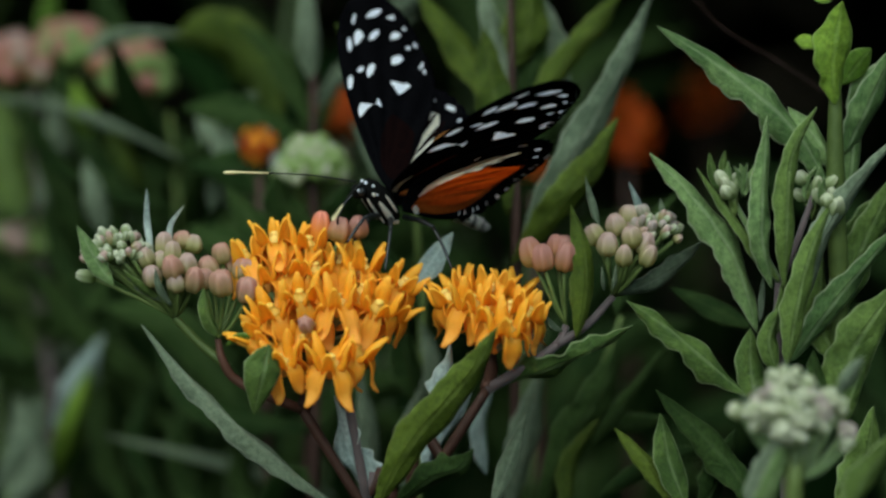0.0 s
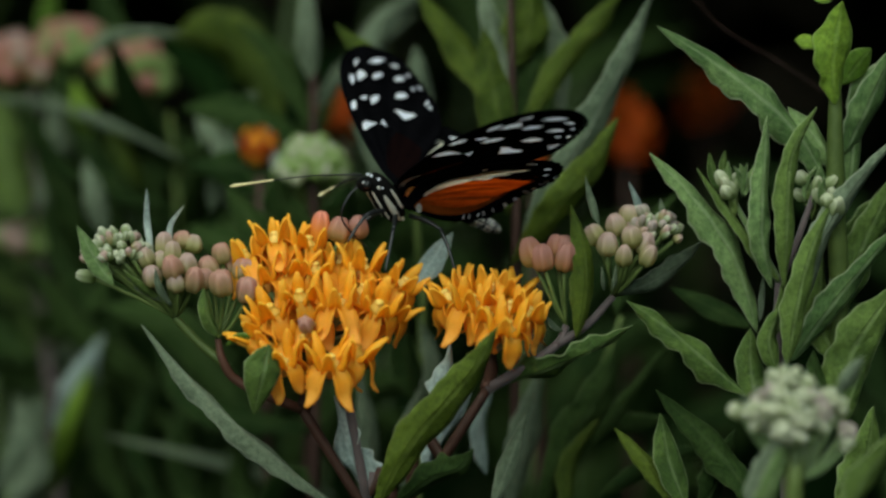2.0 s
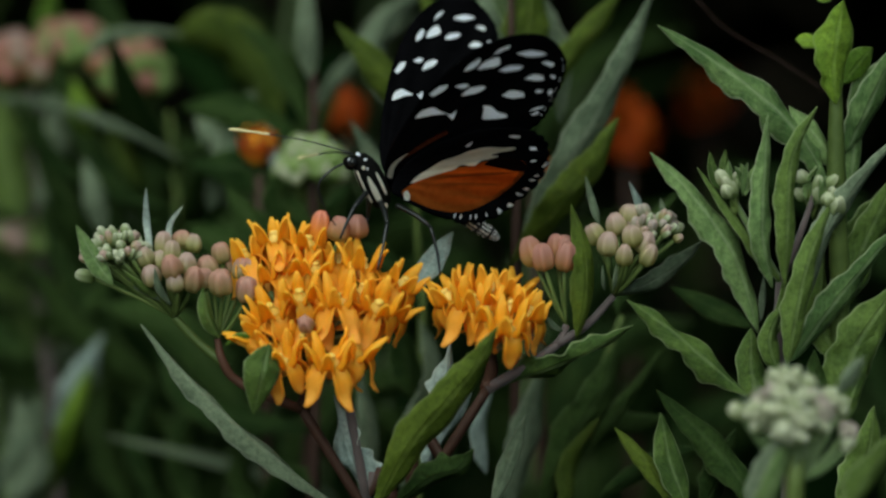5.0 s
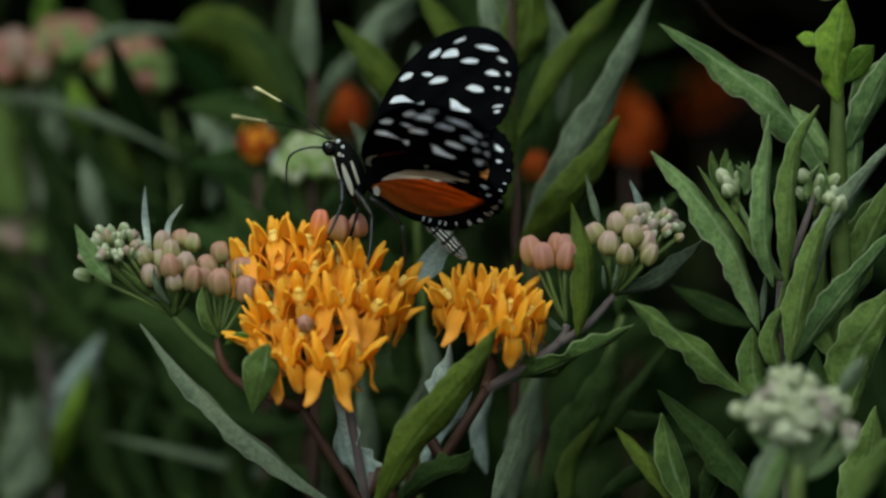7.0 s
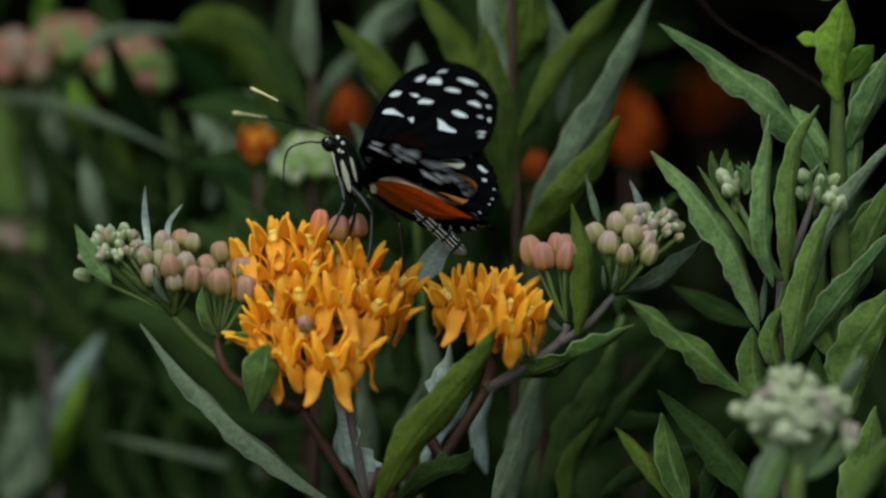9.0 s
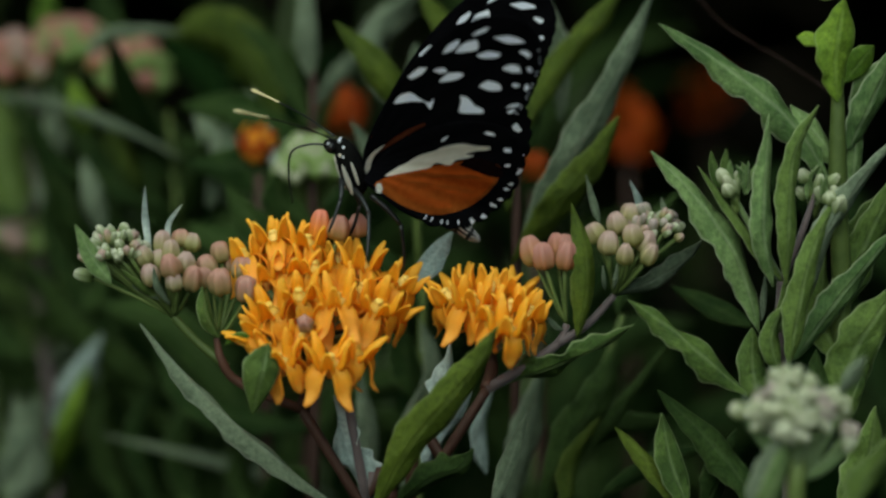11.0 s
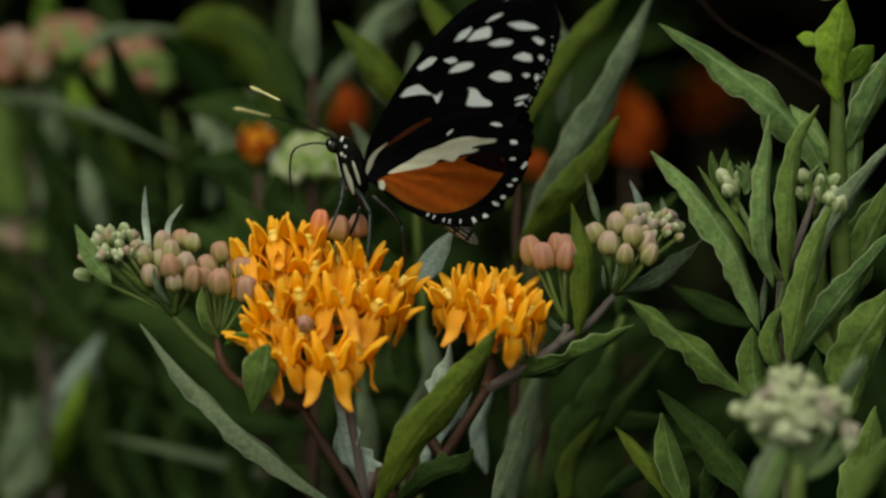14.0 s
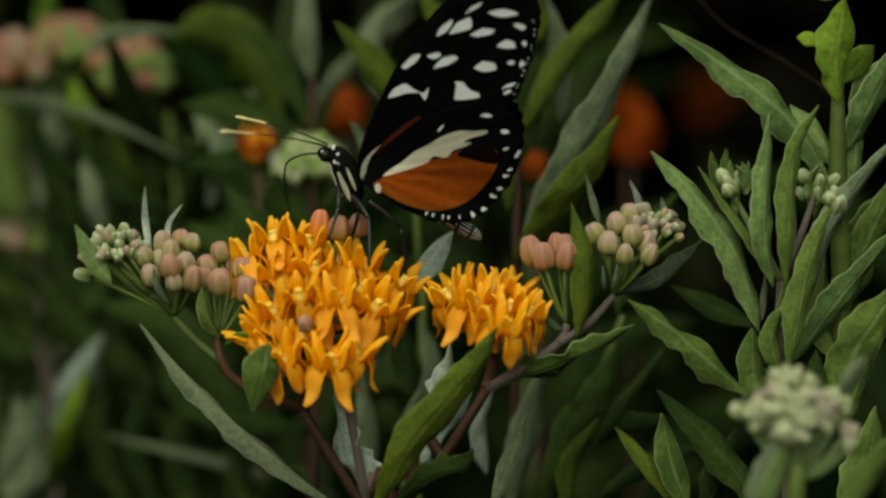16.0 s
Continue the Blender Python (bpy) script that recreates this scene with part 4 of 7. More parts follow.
cross = thing("milkweed_plant", (-0.02, 0.05, 0.0), "green milkweed shoot with broad pointed leaves", "plant", "milkweed plants")
stem(cross, [(-0.02, 0.05, 0.0), (-0.012, 0.05, 0.3), (-0.0043, 0.0634, 0.5126), (-0.0048, 0.0632, 0.5401), (-0.0058, 0.0609, 0.5666)], (0.003, 0.002, 0.0008, 0.0007, 0.0005), STEM_OLIVE, steps=18)
leaf(cross, [(-0.0053, 0.0586, 0.5647), (-0.0090, 0.0537, 0.5727), (-0.0143, 0.0526, 0.5793), (-0.0204, 0.0534, 0.5854)], 0.0062, OLIVE, 15, 0.25, 0.08)
leaf(cross, [(-0.0048, 0.0631, 0.5533), (-0.0112, 0.0615, 0.5567), (-0.0177, 0.0628, 0.5658)], 0.0042, GREY, 20, 0.25, 0.08)
leaf(cross, [(-0.0053, 0.0701, 0.5601), (-0.0043, 0.0756, 0.5705), (-0.0054, 0.0808, 0.5788)], 0.006, GREY, 20, 0.25, 0.08)
leaf(cross, [(-0.0054, 0.0805, 0.5622), (-0.0140, 0.1027, 0.5768), (-0.0027, 0.1145, 0.5884)], 0.006, GREY, 25, 0.25, 0.08)
# back leaves in a darker green that paints in the shade there
leaf(cross, [(-0.0053, 0.0640, 0.5455), (0.0017, 0.0690, 0.5525), (0.0072, 0.0741, 0.5596)], 0.006, DIMMED, 20, 0.25, 0.08)
leaf(cross, [(-0.0042, 0.0636, 0.5280), (-0.0091, 0.0628, 0.5369), (-0.0156, 0.0616, 0.5426)], 0.006, DIMMED, 20, 0.25, 0.08)
leaf(cross, [(-0.0042, 0.0592, 0.5111), (-0.0069, 0.0584, 0.5200), (-0.0091, 0.0576, 0.5289)], 0.007, DIMMED, 30, 0.25, 0.08)
leaf(cross, [(-0.0042, 0.0586, 0.5068), (-0.0015, 0.0561, 0.5182), (-0.0042, 0.0555, 0.5282)], 0.0048, GREY, 35, 0.25, 0.08)
leaf(cross, [(-0.0068, 0.0430, 0.4967), (-0.0063, 0.0425, 0.5076), (-0.0045, 0.0438, 0.5171)], 0.0054, GREY, 35, 0.25, 0.08)
leaf(cross, [(-0.0144, 0.0468, 0.4948), (-0.0138, 0.0464, 0.5069), (-0.0154, 0.0482, 0.5196)], 0.0054, GREY, 35, 0.25, 0.08)

low = thing("milkweed_plant", (0.03, 0.05, 0.0), "low leafy milkweed with grey-green blades", "plant", "milkweed plants")
stem(low, [(0.03, 0.05, 0.0), (0.028, 0.05, 0.3), (0.0230, 0.0412, 0.4840), (0.0252, 0.0442, 0.5051), (0.0337, 0.0477, 0.5305)], (0.003, 0.002, 0.001, 0.0009, 0.0006), STEM_OLIVE, steps=18)
# shade among these low blades is put into their darker green
leaf(low, [(0.0176, 0.0365, 0.4936), (0.0239, 0.0366, 0.5087), (0.0297, 0.0379, 0.5181), (0.0324, 0.0411, 0.5262)], 0.0076, DIMMED, 20, 0.3, 0.1)
leaf(low, [(0.0272, 0.0402, 0.5059), (0.0335, 0.0395, 0.5146), (0.0430, 0.0412, 0.5272)], 0.003, DIMMED, 20, 0.3, 0.1)
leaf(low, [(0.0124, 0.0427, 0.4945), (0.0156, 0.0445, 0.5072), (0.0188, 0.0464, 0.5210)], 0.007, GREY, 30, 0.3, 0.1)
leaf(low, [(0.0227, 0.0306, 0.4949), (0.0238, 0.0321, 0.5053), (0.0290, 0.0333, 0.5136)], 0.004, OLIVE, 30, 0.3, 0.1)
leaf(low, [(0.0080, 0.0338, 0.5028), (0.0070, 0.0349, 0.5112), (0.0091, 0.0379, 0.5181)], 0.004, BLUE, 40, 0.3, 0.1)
leaf(low, [(0.0327, 0.0477, 0.5305), (0.0371, 0.0533, 0.5415), (0.0449, 0.0609, 0.5525)], 0.006, DIMMED, 30, 0.3, 0.1)
leaf(low, [(0.0262, 0.0445, 0.5072), (0.0316, 0.0448, 0.5093), (0.0423, 0.0451, 0.5114)], 0.0062, DIMMED, 20, 0.3, 0.1)
leaf(low, [(0.0291, 0.0332, 0.4986), (0.0396, 0.0341, 0.5049), (0.0502, 0.0345, 0.5080)], 0.004, DIMMED, 20, 0.3, 0.1)

# ---- the blurred bed further back ----
# the darkest leaves back here hold the bed's shade in their colour
pinks = thing("milkweed_plant", (-0.1, 0.185, 0.0), "milkweed with pinkish bud heads and arching leaves", "plant", "milkweed plants")
stem(pinks, [(-0.1, 0.185, 0.0), (-0.09, 0.18, 0.3), (-0.0845, 0.1667, 0.4715), (-0.0870, 0.1716, 0.5060), (-0.0901, 0.1791, 0.5599)], (0.003, 0.0024, 0.0014, 0.0013, 0.001), STEM_MAUVE, steps=18)
stem(pinks, [(-0.0895, 0.1757, 0.5354), (-0.0734, 0.1767, 0.5428), (-0.0672, 0.1791, 0.5599)], (0.0014, 0.001, 0.0008), STEM_GREEN, "branch")
stem(pinks, [(-0.0892, 0.1767, 0.5428), (-0.0821, 0.1781, 0.5526), (-0.0790, 0.1800, 0.5660)], (0.0014, 0.001, 0.0008), STEM_GREEN, "branch")
head_of_buds(pinks, (-0.0917, 0.1591, 0.5683), 0.0074, 0.006, 40, BUD_SALMON, 3, 0.0036, BUD_GREEN)
head_of_buds(pinks, (-0.0792, 0.1595, 0.5710), 0.0076, 0.007, 44, BUD_SALMON, 4, 0.0036, BUD_LIME)
head_of_buds(pinks, (-0.0643, 0.1487, 0.5664), 0.0064, 0.009, 44, BUD_LIME, 5, 0.0036, BUD_SALMON)
head_of_buds(pinks, (-0.0904, 0.1587, 0.5297), 0.006, 0.004, 20, BUD_LIME, 6, 0.0036, BUD_GREEN)
leaf(pinks, [(-0.0568, 0.1348, 0.5750), (-0.0461, 0.1308, 0.5754), (-0.0390, 0.1278, 0.5687), (-0.0331, 0.1259, 0.5548)], 0.0125, OLIVE, 30, 0.3, 0.08)
leaf(pinks, [(-0.0967, 0.1430, 0.5618), (-0.0815, 0.1328, 0.5611), (-0.0678, 0.1223, 0.5581), (-0.0527, 0.1214, 0.5512)], 0.003, GREY, 20, 0.3, 0.08)
leaf(pinks, [(-0.0741, 0.1302, 0.5708), (-0.0693, 0.1288, 0.5754), (-0.0621, 0.1270, 0.5769), (-0.0528, 0.1269, 0.5767)], 0.003, GREY, 20, 0.3, 0.08)
leaf(pinks, [(-0.0733, 0.1320, 0.5553), (-0.0741, 0.1287, 0.5604), (-0.0764, 0.1297, 0.5673)], 0.006, LIME, 20, 0.3, 0.08)
leaf(pinks, [(-0.0695, 0.1192, 0.5357), (-0.0709, 0.1163, 0.5443), (-0.0733, 0.1175, 0.5523)], 0.005, GREY, 20, 0.3, 0.08)
leaf(pinks, [(-0.0815, 0.1294, 0.4937), (-0.0754, 0.1229, 0.5045), (-0.0702, 0.1243, 0.5149)], 0.0062, BLUE, 20, 0.3, 0.08)
leaf(pinks, [(-0.0864, 0.1393, 0.5064), (-0.0959, 0.1406, 0.5159), (-0.0983, 0.1429, 0.5324)], 0.009, DIMMED, 30, 0.3, 0.08)
leaf(pinks, [(-0.0852, 0.1383, 0.4994), (-0.0872, 0.1216, 0.4952), (-0.0930, 0.1196, 0.4813)], 0.0066, GREY, 20, 0.3, 0.08)
leaf(pinks, [(-0.0895, 0.1193, 0.4789), (-0.0848, 0.1206, 0.4882), (-0.0883, 0.1225, 0.5021)], 0.009, GREY, 20, 0.3, 0.08)
leaf(pinks, [(-0.0828, 0.1353, 0.4781), (-0.0772, 0.1216, 0.4952), (-0.0725, 0.1235, 0.5091)], 0.0054, LIME, 30, 0.3, 0.08)
leaf(pinks, [(-0.0855, 0.1564, 0.5134), (-0.0756, 0.1420, 0.5254), (-0.0744, 0.1449, 0.5466)], 0.0084, GREEN, 30, 0.3, 0.08)
leaf(pinks, [(-0.0744, 0.1426, 0.5301), (-0.0661, 0.1444, 0.5431), (-0.0709, 0.1466, 0.5584)], 0.0074, OLIVE, 30, 0.3, 0.08)
leaf(pinks, [(-0.0879, 0.1578, 0.5230), (-0.0928, 0.1601, 0.5399), (-0.0879, 0.1622, 0.5543)], 0.0084, GREEN, 30, 0.3, 0.08)
leaf(pinks, [(-0.0743, 0.1248, 0.5184), (-0.0661, 0.1255, 0.5230), (-0.0567, 0.1248, 0.5184)], 0.009, DIMMED, 30, 0.3, 0.08)
leaf(pinks, [(-0.0852, 0.1798, 0.5648), (-0.0864, 0.1812, 0.5746), (-0.0852, 0.1826, 0.5844)], 0.005, LIME, 10, 0.3, 0.08)
leaf(pinks, [(-0.0728, 0.1803, 0.5685), (-0.0734, 0.1815, 0.5770), (-0.0759, 0.1826, 0.5844)], 0.006, DIMMED, 10, 0.3, 0.08)
leaf(pinks, [(-0.0890, 0.1480, 0.5350), (-0.0925, 0.1500, 0.5480), (-0.0935, 0.1530, 0.5640)], 0.0100, GREEN, 20, 0.3, 0.08)
leaf(pinks, [(-0.0850, 0.1470, 0.5380), (-0.0815, 0.1490, 0.5500), (-0.0830, 0.1520, 0.5630)], 0.0070, GREY, 25, 0.3, 0.08)

rng = random.Random(47)
for k in range(18):
    t = 0.58 + 0.4 * k / 17
    c = bezier([(-0.1, 0.185, 0.0), (-0.09, 0.18, 0.3), (-0.0845, 0.1667, 0.4715), (-0.0870, 0.1716, 0.5060), (-0.0901, 0.1791, 0.5599)], t)
    a = k * 2.4 + 0.6
    tip = c + Vector((math.cos(a) * 0.034, math.sin(a) * 0.02 - 0.008, rng.uniform(0.004, 0.034)))
    leaf(pinks, [c, (c + tip) / 2 + Vector((math.cos(a) * 0.004, 0, 0.004)), tip], rng.uniform(0.005, 0.009), (GREEN, DIMMED, GREY)[k % 3], rng.uniform(-40, 40), 0.3, 0.1, long=14)

pale = thing("milkweed_plant", (-0.03, 0.075, 0.0), "milkweed with a pale green unopened bud head", "plant", "milkweed plants")
stem(pale, [(-0.03, 0.075, 0.0), (-0.03, 0.07, 0.3), (-0.0245, 0.0654, 0.5122), (-0.0256, 0.0895, 0.5398), (-0.0259, 0.0912, 0.5520)], (0.003, 0.002, 0.0008, 0.0009, 0.001), STEM_DARK, steps=16)
head_of_buds(pale, (-0.0260, 0.0915, 0.5545), 0.0068, 0.0060, 120, BUD_LIME, 8, 0.0024, BUD_MILK)
# leaves below the bud head, their shade coloured in
leaf(pale, [(-0.0245, 0.0696, 0.5425), (-0.0200, 0.0663, 0.5474), (-0.0178, 0.0652, 0.5541)], 0.007, DIMMED, 20, 0.3, 0.08)
leaf(pale, [(-0.0250, 0.0699, 0.5447), (-0.0309, 0.0666, 0.5495), (-0.0319, 0.0654, 0.5552)], 0.007, DIMMED, 20, 0.3, 0.08)
leaf(pale, [(-0.0249, 0.0684, 0.5339), (-0.0343, 0.0696, 0.5425), (-0.0420, 0.0710, 0.5523)], 0.008, DIMMED, 20, 0.3, 0.08)
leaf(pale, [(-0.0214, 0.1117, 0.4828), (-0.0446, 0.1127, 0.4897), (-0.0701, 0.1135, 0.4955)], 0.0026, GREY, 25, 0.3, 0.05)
leaf(pale, [(-0.0250, 0.0663, 0.5187), (-0.0387, 0.0675, 0.5274), (-0.0497, 0.0687, 0.5360)], 0.008, DIMMED, 20, 0.3, 0.08)
leaf(pale, [(-0.0251, 0.0841, 0.5021), (-0.0481, 0.0946, 0.5048), (-0.0590, 0.1064, 0.5166)], 0.0064, DIMMED, 30, 0.3, 0.08)
leaf(pale, [(-0.0592, 0.1212, 0.4785), (-0.0627, 0.1232, 0.4925), (-0.0592, 0.1252, 0.5064)], 0.0064, DIMMED, 30, 0.3, 0.08)
leaf(pale, [(-0.0665, 0.1409, 0.4745), (-0.0713, 0.1429, 0.4888), (-0.0701, 0.1459, 0.5102)], 0.0074, DIMMED, 30, 0.3, 0.08)
leaf(pale, [(-0.0498, 0.1212, 0.4785), (-0.0533, 0.1229, 0.4902), (-0.0486, 0.1258, 0.5111)], 0.0084, DIMMED, 30, 0.3, 0.08)
leaf(pale, [(-0.0383, 0.1016, 0.4825), (-0.0406, 0.1027, 0.4905), (-0.0360, 0.1045, 0.5030)], 0.006, DIMMED, 30, 0.3, 0.08)
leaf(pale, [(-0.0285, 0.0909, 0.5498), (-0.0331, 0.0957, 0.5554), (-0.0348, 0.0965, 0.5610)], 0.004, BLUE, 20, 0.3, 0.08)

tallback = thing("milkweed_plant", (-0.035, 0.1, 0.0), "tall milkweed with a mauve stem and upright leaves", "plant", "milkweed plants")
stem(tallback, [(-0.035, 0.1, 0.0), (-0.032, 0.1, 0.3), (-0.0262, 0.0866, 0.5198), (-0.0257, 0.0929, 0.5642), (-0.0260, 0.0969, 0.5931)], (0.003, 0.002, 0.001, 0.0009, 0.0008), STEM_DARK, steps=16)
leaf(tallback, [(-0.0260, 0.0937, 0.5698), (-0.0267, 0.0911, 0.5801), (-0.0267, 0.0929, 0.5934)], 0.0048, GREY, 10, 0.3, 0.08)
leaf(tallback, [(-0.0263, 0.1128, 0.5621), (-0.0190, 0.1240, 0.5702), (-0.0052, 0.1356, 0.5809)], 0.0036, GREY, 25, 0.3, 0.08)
# side leaves with shade as part of their green
leaf(tallback, [(-0.0260, 0.0909, 0.5498), (-0.0377, 0.0963, 0.5525), (-0.0515, 0.1014, 0.5530)], 0.011, DIMMED, 15, 0.3, 0.08)
leaf(tallback, [(-0.0260, 0.0913, 0.5531), (-0.0390, 0.1028, 0.5631), (-0.0526, 0.1030, 0.5643)], 0.009, DIMMED, 25, 0.3, 0.08)
leaf(tallback, [(-0.0260, 0.0895, 0.5398), (-0.0388, 0.0941, 0.5369), (-0.0515, 0.0997, 0.5407)], 0.011, DIMMED, 15, 0.3, 0.08)
leaf(tallback, [(-0.0263, 0.1024, 0.5598), (-0.0322, 0.1043, 0.5733), (-0.0413, 0.1054, 0.5811)], 0.0056, DIMMED, 25, 0.3, 0.08)

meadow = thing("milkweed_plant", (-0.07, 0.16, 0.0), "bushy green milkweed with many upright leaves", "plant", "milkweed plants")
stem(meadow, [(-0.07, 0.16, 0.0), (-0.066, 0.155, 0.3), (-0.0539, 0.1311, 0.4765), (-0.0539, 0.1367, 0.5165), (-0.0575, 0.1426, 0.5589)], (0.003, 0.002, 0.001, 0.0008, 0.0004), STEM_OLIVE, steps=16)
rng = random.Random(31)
# every leaf here is coloured darker for the shade it stands in
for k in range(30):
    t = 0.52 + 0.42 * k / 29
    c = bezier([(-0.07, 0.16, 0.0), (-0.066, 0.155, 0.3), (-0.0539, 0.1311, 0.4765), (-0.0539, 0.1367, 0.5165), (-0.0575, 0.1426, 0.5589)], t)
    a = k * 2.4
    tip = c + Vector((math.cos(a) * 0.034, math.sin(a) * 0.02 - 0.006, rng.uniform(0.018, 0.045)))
    leaf(meadow, [c, (c + tip) / 2 + Vector((math.cos(a) * 0.004, 0, -0.003)), tip], rng.uniform(0.005, 0.0085), DIMMED, rng.uniform(-40, 40), 0.3, 0.06, long=14)

for foot, tip, wide in (((-0.047, 0.105, 0.543), (-0.038, 0.112, 0.567), 0.009), ((-0.041, 0.118, 0.540), (-0.051, 0.124, 0.562), 0.008)):
    foot, tip = Vector(foot), Vector(tip)
    leaf(meadow, [foot, (foot + tip) / 2 + Vector((0.002, -0.004, 0.001)), tip], wide, GREY, 25, 0.3, 0.1, long=14)

# ---- red-orange flower heads in the shade ----
SIMPLE = []
for petal in PETALS[:2]:
    me = petal.copy()
    me.materials.clear()
    me.materials.append(RED_FLOWER)
    SIMPLE.append(me)


def red_head(place, radius, size, count, seed, blades=SIMPLE, tall=1.4):
    c = Vector(place)
    ob = thing("milkweed_plant", (c.x, c.y, 0.0), "milkweed stem topped by a red-orange flower head in shade", "plant", "red-flowered milkweeds")
    rng = random.Random(seed)
    stem(ob, [(c.x, c.y, 0.0), (c.x + 0.004, c.y, c.z * 0.6), (c.x, c.y, c.z - 0.006)], (0.0016, 0.0014, 0.0009), STEM_DARK, steps=10)
    for k in range(count):
        a = k * 2.39996
        e = 1 - 1.7 * (k + 0.5) / count
        r = math.sqrt(max(1 - e * e, 0.05))
        d = Vector((math.cos(a) * r, math.sin(a) * r, e * tall))
        spot = d * radius * rng.uniform(0.6, 1.0) + c - ob.location
        part("petal", rng.choice(blades), ob, "", aim(spot, d + Vector((0, 0, 0.6)), rng.uniform(0, 6), size))
    for k in range(6):
        a = rng.uniform(0, 6.28)
        b = Vector((c.x, c.y, c.z - 0.045 - 0.014 * k))
        tip = b + Vector((math.cos(a) * 0.035, math.sin(a) * 0.035, 0.025))
        leaf(ob, [b, (b + tip) / 2 + Vector((0, 0, 0.008)), tip], 0.009, DIMMED, rng.uniform(-40, 40), long=10)
    return ob


red_head((-0.0366, 0.0955, 0.5574), 0.0034, 0.5, 60, 1, [PETALS[0], SIMPLE[0], SIMPLE[1]])
red_head((-0.0212, 0.1638, 0.5565), 0.0044, 0.62, 70, 2)
red_head((0.0425, 0.2256, 0.5455), 0.0066, 0.72, 54, 3, tall=1.7)
red_head((0.0716, 0.4017, 0.5340), 0.0085, 0.7, 18, 4)
red_head((0.0189, 0.1312, 0.5492), 0.0018, 0.5, 20, 5)


# ---- milkweeds that fill the bed ----
def wild_plant(height, seed, material, leaves=16, length=0.05, stem_mat=STEM_GREEN):
    """A leafy stem with lance-shaped leaves, each pair turned against the one below."""
    rng = random.Random(seed)
    ob = thing("milkweed_plant", (0, 0, 0), "leafy green milkweed stem in the bed behind", "plant", "background milkweeds")
    lean = (rng.uniform(-0.05, 0.05), rng.uniform(-0.05, 0.05))
    way = [(0, 0, 0), (lean[0] * 0.3, lean[1] * 0.3, height * 0.5), (lean[0], lean[1], height)]
    stem(ob, way, (0.0026, 0.002, 0.0012), stem_mat, steps=14, sides=7)
    for k in range(leaves):
        t = 0.45 + 0.55 * k / (leaves - 1)
        c = bezier(way, t)
        a = k * 1.57 * 2 + (k // 2) * 1.2 + rng.uniform(-0.4, 0.4)
        out = Vector((math.cos(a), math.sin(a), 0))
        ln = length * rng.uniform(0.75, 1.2)
        rise = rng.uniform(0.5, 1.3)
        tip = c + (out * 0.8 + Vector((0, 0, rise))).normalized() * ln + Vector((0, 0, -0.1 * ln))
        mid = c + (out * 0.6 + Vector((0, 0, rise * 1.2))).normalized() * ln * 0.5
        leaf(ob, [c, mid, tip], ln * rng.uniform(0.14, 0.2), material, rng.uniform(-50, 50), 0.3, 0.12, long=10)
    return ob


rng = random.Random(21)
# all kinds but the first carry shade in their leaf colour
kinds = [wild_plant(0.58, 1, GREEN, 22), wild_plant(0.62, 2, DIMMED, 26), wild_plant(0.56, 3, DARK, 22), wild_plant(0.6, 4, DIMMED, 24, 0.06), wild_plant(0.54, 5, DIMMED, 18)]
for k, ob in enumerate(kinds):
    ob.location = (-0.14 + 0.06 * k, 0.24 + 0.05 * (k % 2), -0.02)
for row in range(8):
    y = 0.2 + row * 0.072
    left, right = -0.13 - 0.12 * y, 0.14 + 0.12 * y
    for i in range(8):
        x = left + (right - left) * (i + rng.uniform(-0.4, 0.4)) / 7
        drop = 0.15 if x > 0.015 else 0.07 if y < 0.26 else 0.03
        # on the right only the near-black kind, its colour standing for shade
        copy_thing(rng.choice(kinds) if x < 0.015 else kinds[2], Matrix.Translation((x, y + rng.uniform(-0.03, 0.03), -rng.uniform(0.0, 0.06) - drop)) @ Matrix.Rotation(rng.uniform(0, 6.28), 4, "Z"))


def thicket(name, label, xs, ys, height, count, seed, material, low=0.0):
    """A dense mass of leafy twigs that nobody could count."""
    rng = random.Random(seed)
    verts, faces, uvs = [], [], []
    for k in range(count):
        x, y = rng.uniform(*xs), rng.uniform(*ys)
        z = low + (height - low) * rng.random() ** 0.7
        d = Vector((rng.uniform(-1, 1), rng.uniform(-1, 0.6), rng.uniform(-0.3, 1.0))).normalized()
        ln = rng.uniform(0.05, 0.11)
        s = d.cross(Vector((rng.uniform(-1, 1), rng.uniform(-1, 1), rng.uniform(-1, 1)))).normalized() * ln * 0.13
        n = d.cross(s).normalized() * ln * 0.06
        c = Vector((x, y, z))
        b = len(verts)
        verts += [c, c + d * ln * 0.45 + s + n, c + d * ln * 0.45, c + d * ln * 0.45 - s + n, c + d * ln]
        uvs += [(0.5, 0), (0, 0.45), (0.5, 0.45), (1, 0.45), (0.5, 1)]
        faces += [(b, b + 1, b + 2), (b, b + 2, b + 3), (b + 1, b + 4, b + 2), (b + 2, b + 4, b + 3)]
    return tagged(new(name, mesh_of(name, verts, faces, material, uvs)), label, "shrub", kind="stuff")


# dark backing mass: shade is in its colour, its height blocks the back sky
thicket("thicket", "dense shrubs behind the flower bed, shade put into their dark colour", (-2.0, 2.0), (0.95, 2.2), 2.6, 95000, 5, DARK)
# three canopies added above the view to keep light off the background
thicket("thicket", "added unseen branches that shade the back of the bed", (-0.07, 0.035), (0.06, 0.95), 1.5, 2200, 8, DARK, 0.68)
thicket("thicket", "added unseen branches that shade the back of the bed", (-1.2, -0.07), (0.045, 0.95), 1.5, 18000, 13, DARK, 0.68)
thicket("thicket", "added unseen branches that shade the back of the bed", (0.035, 1.2), (0.1, 0.95), 1.5, 18000, 14, DARK, 0.68)
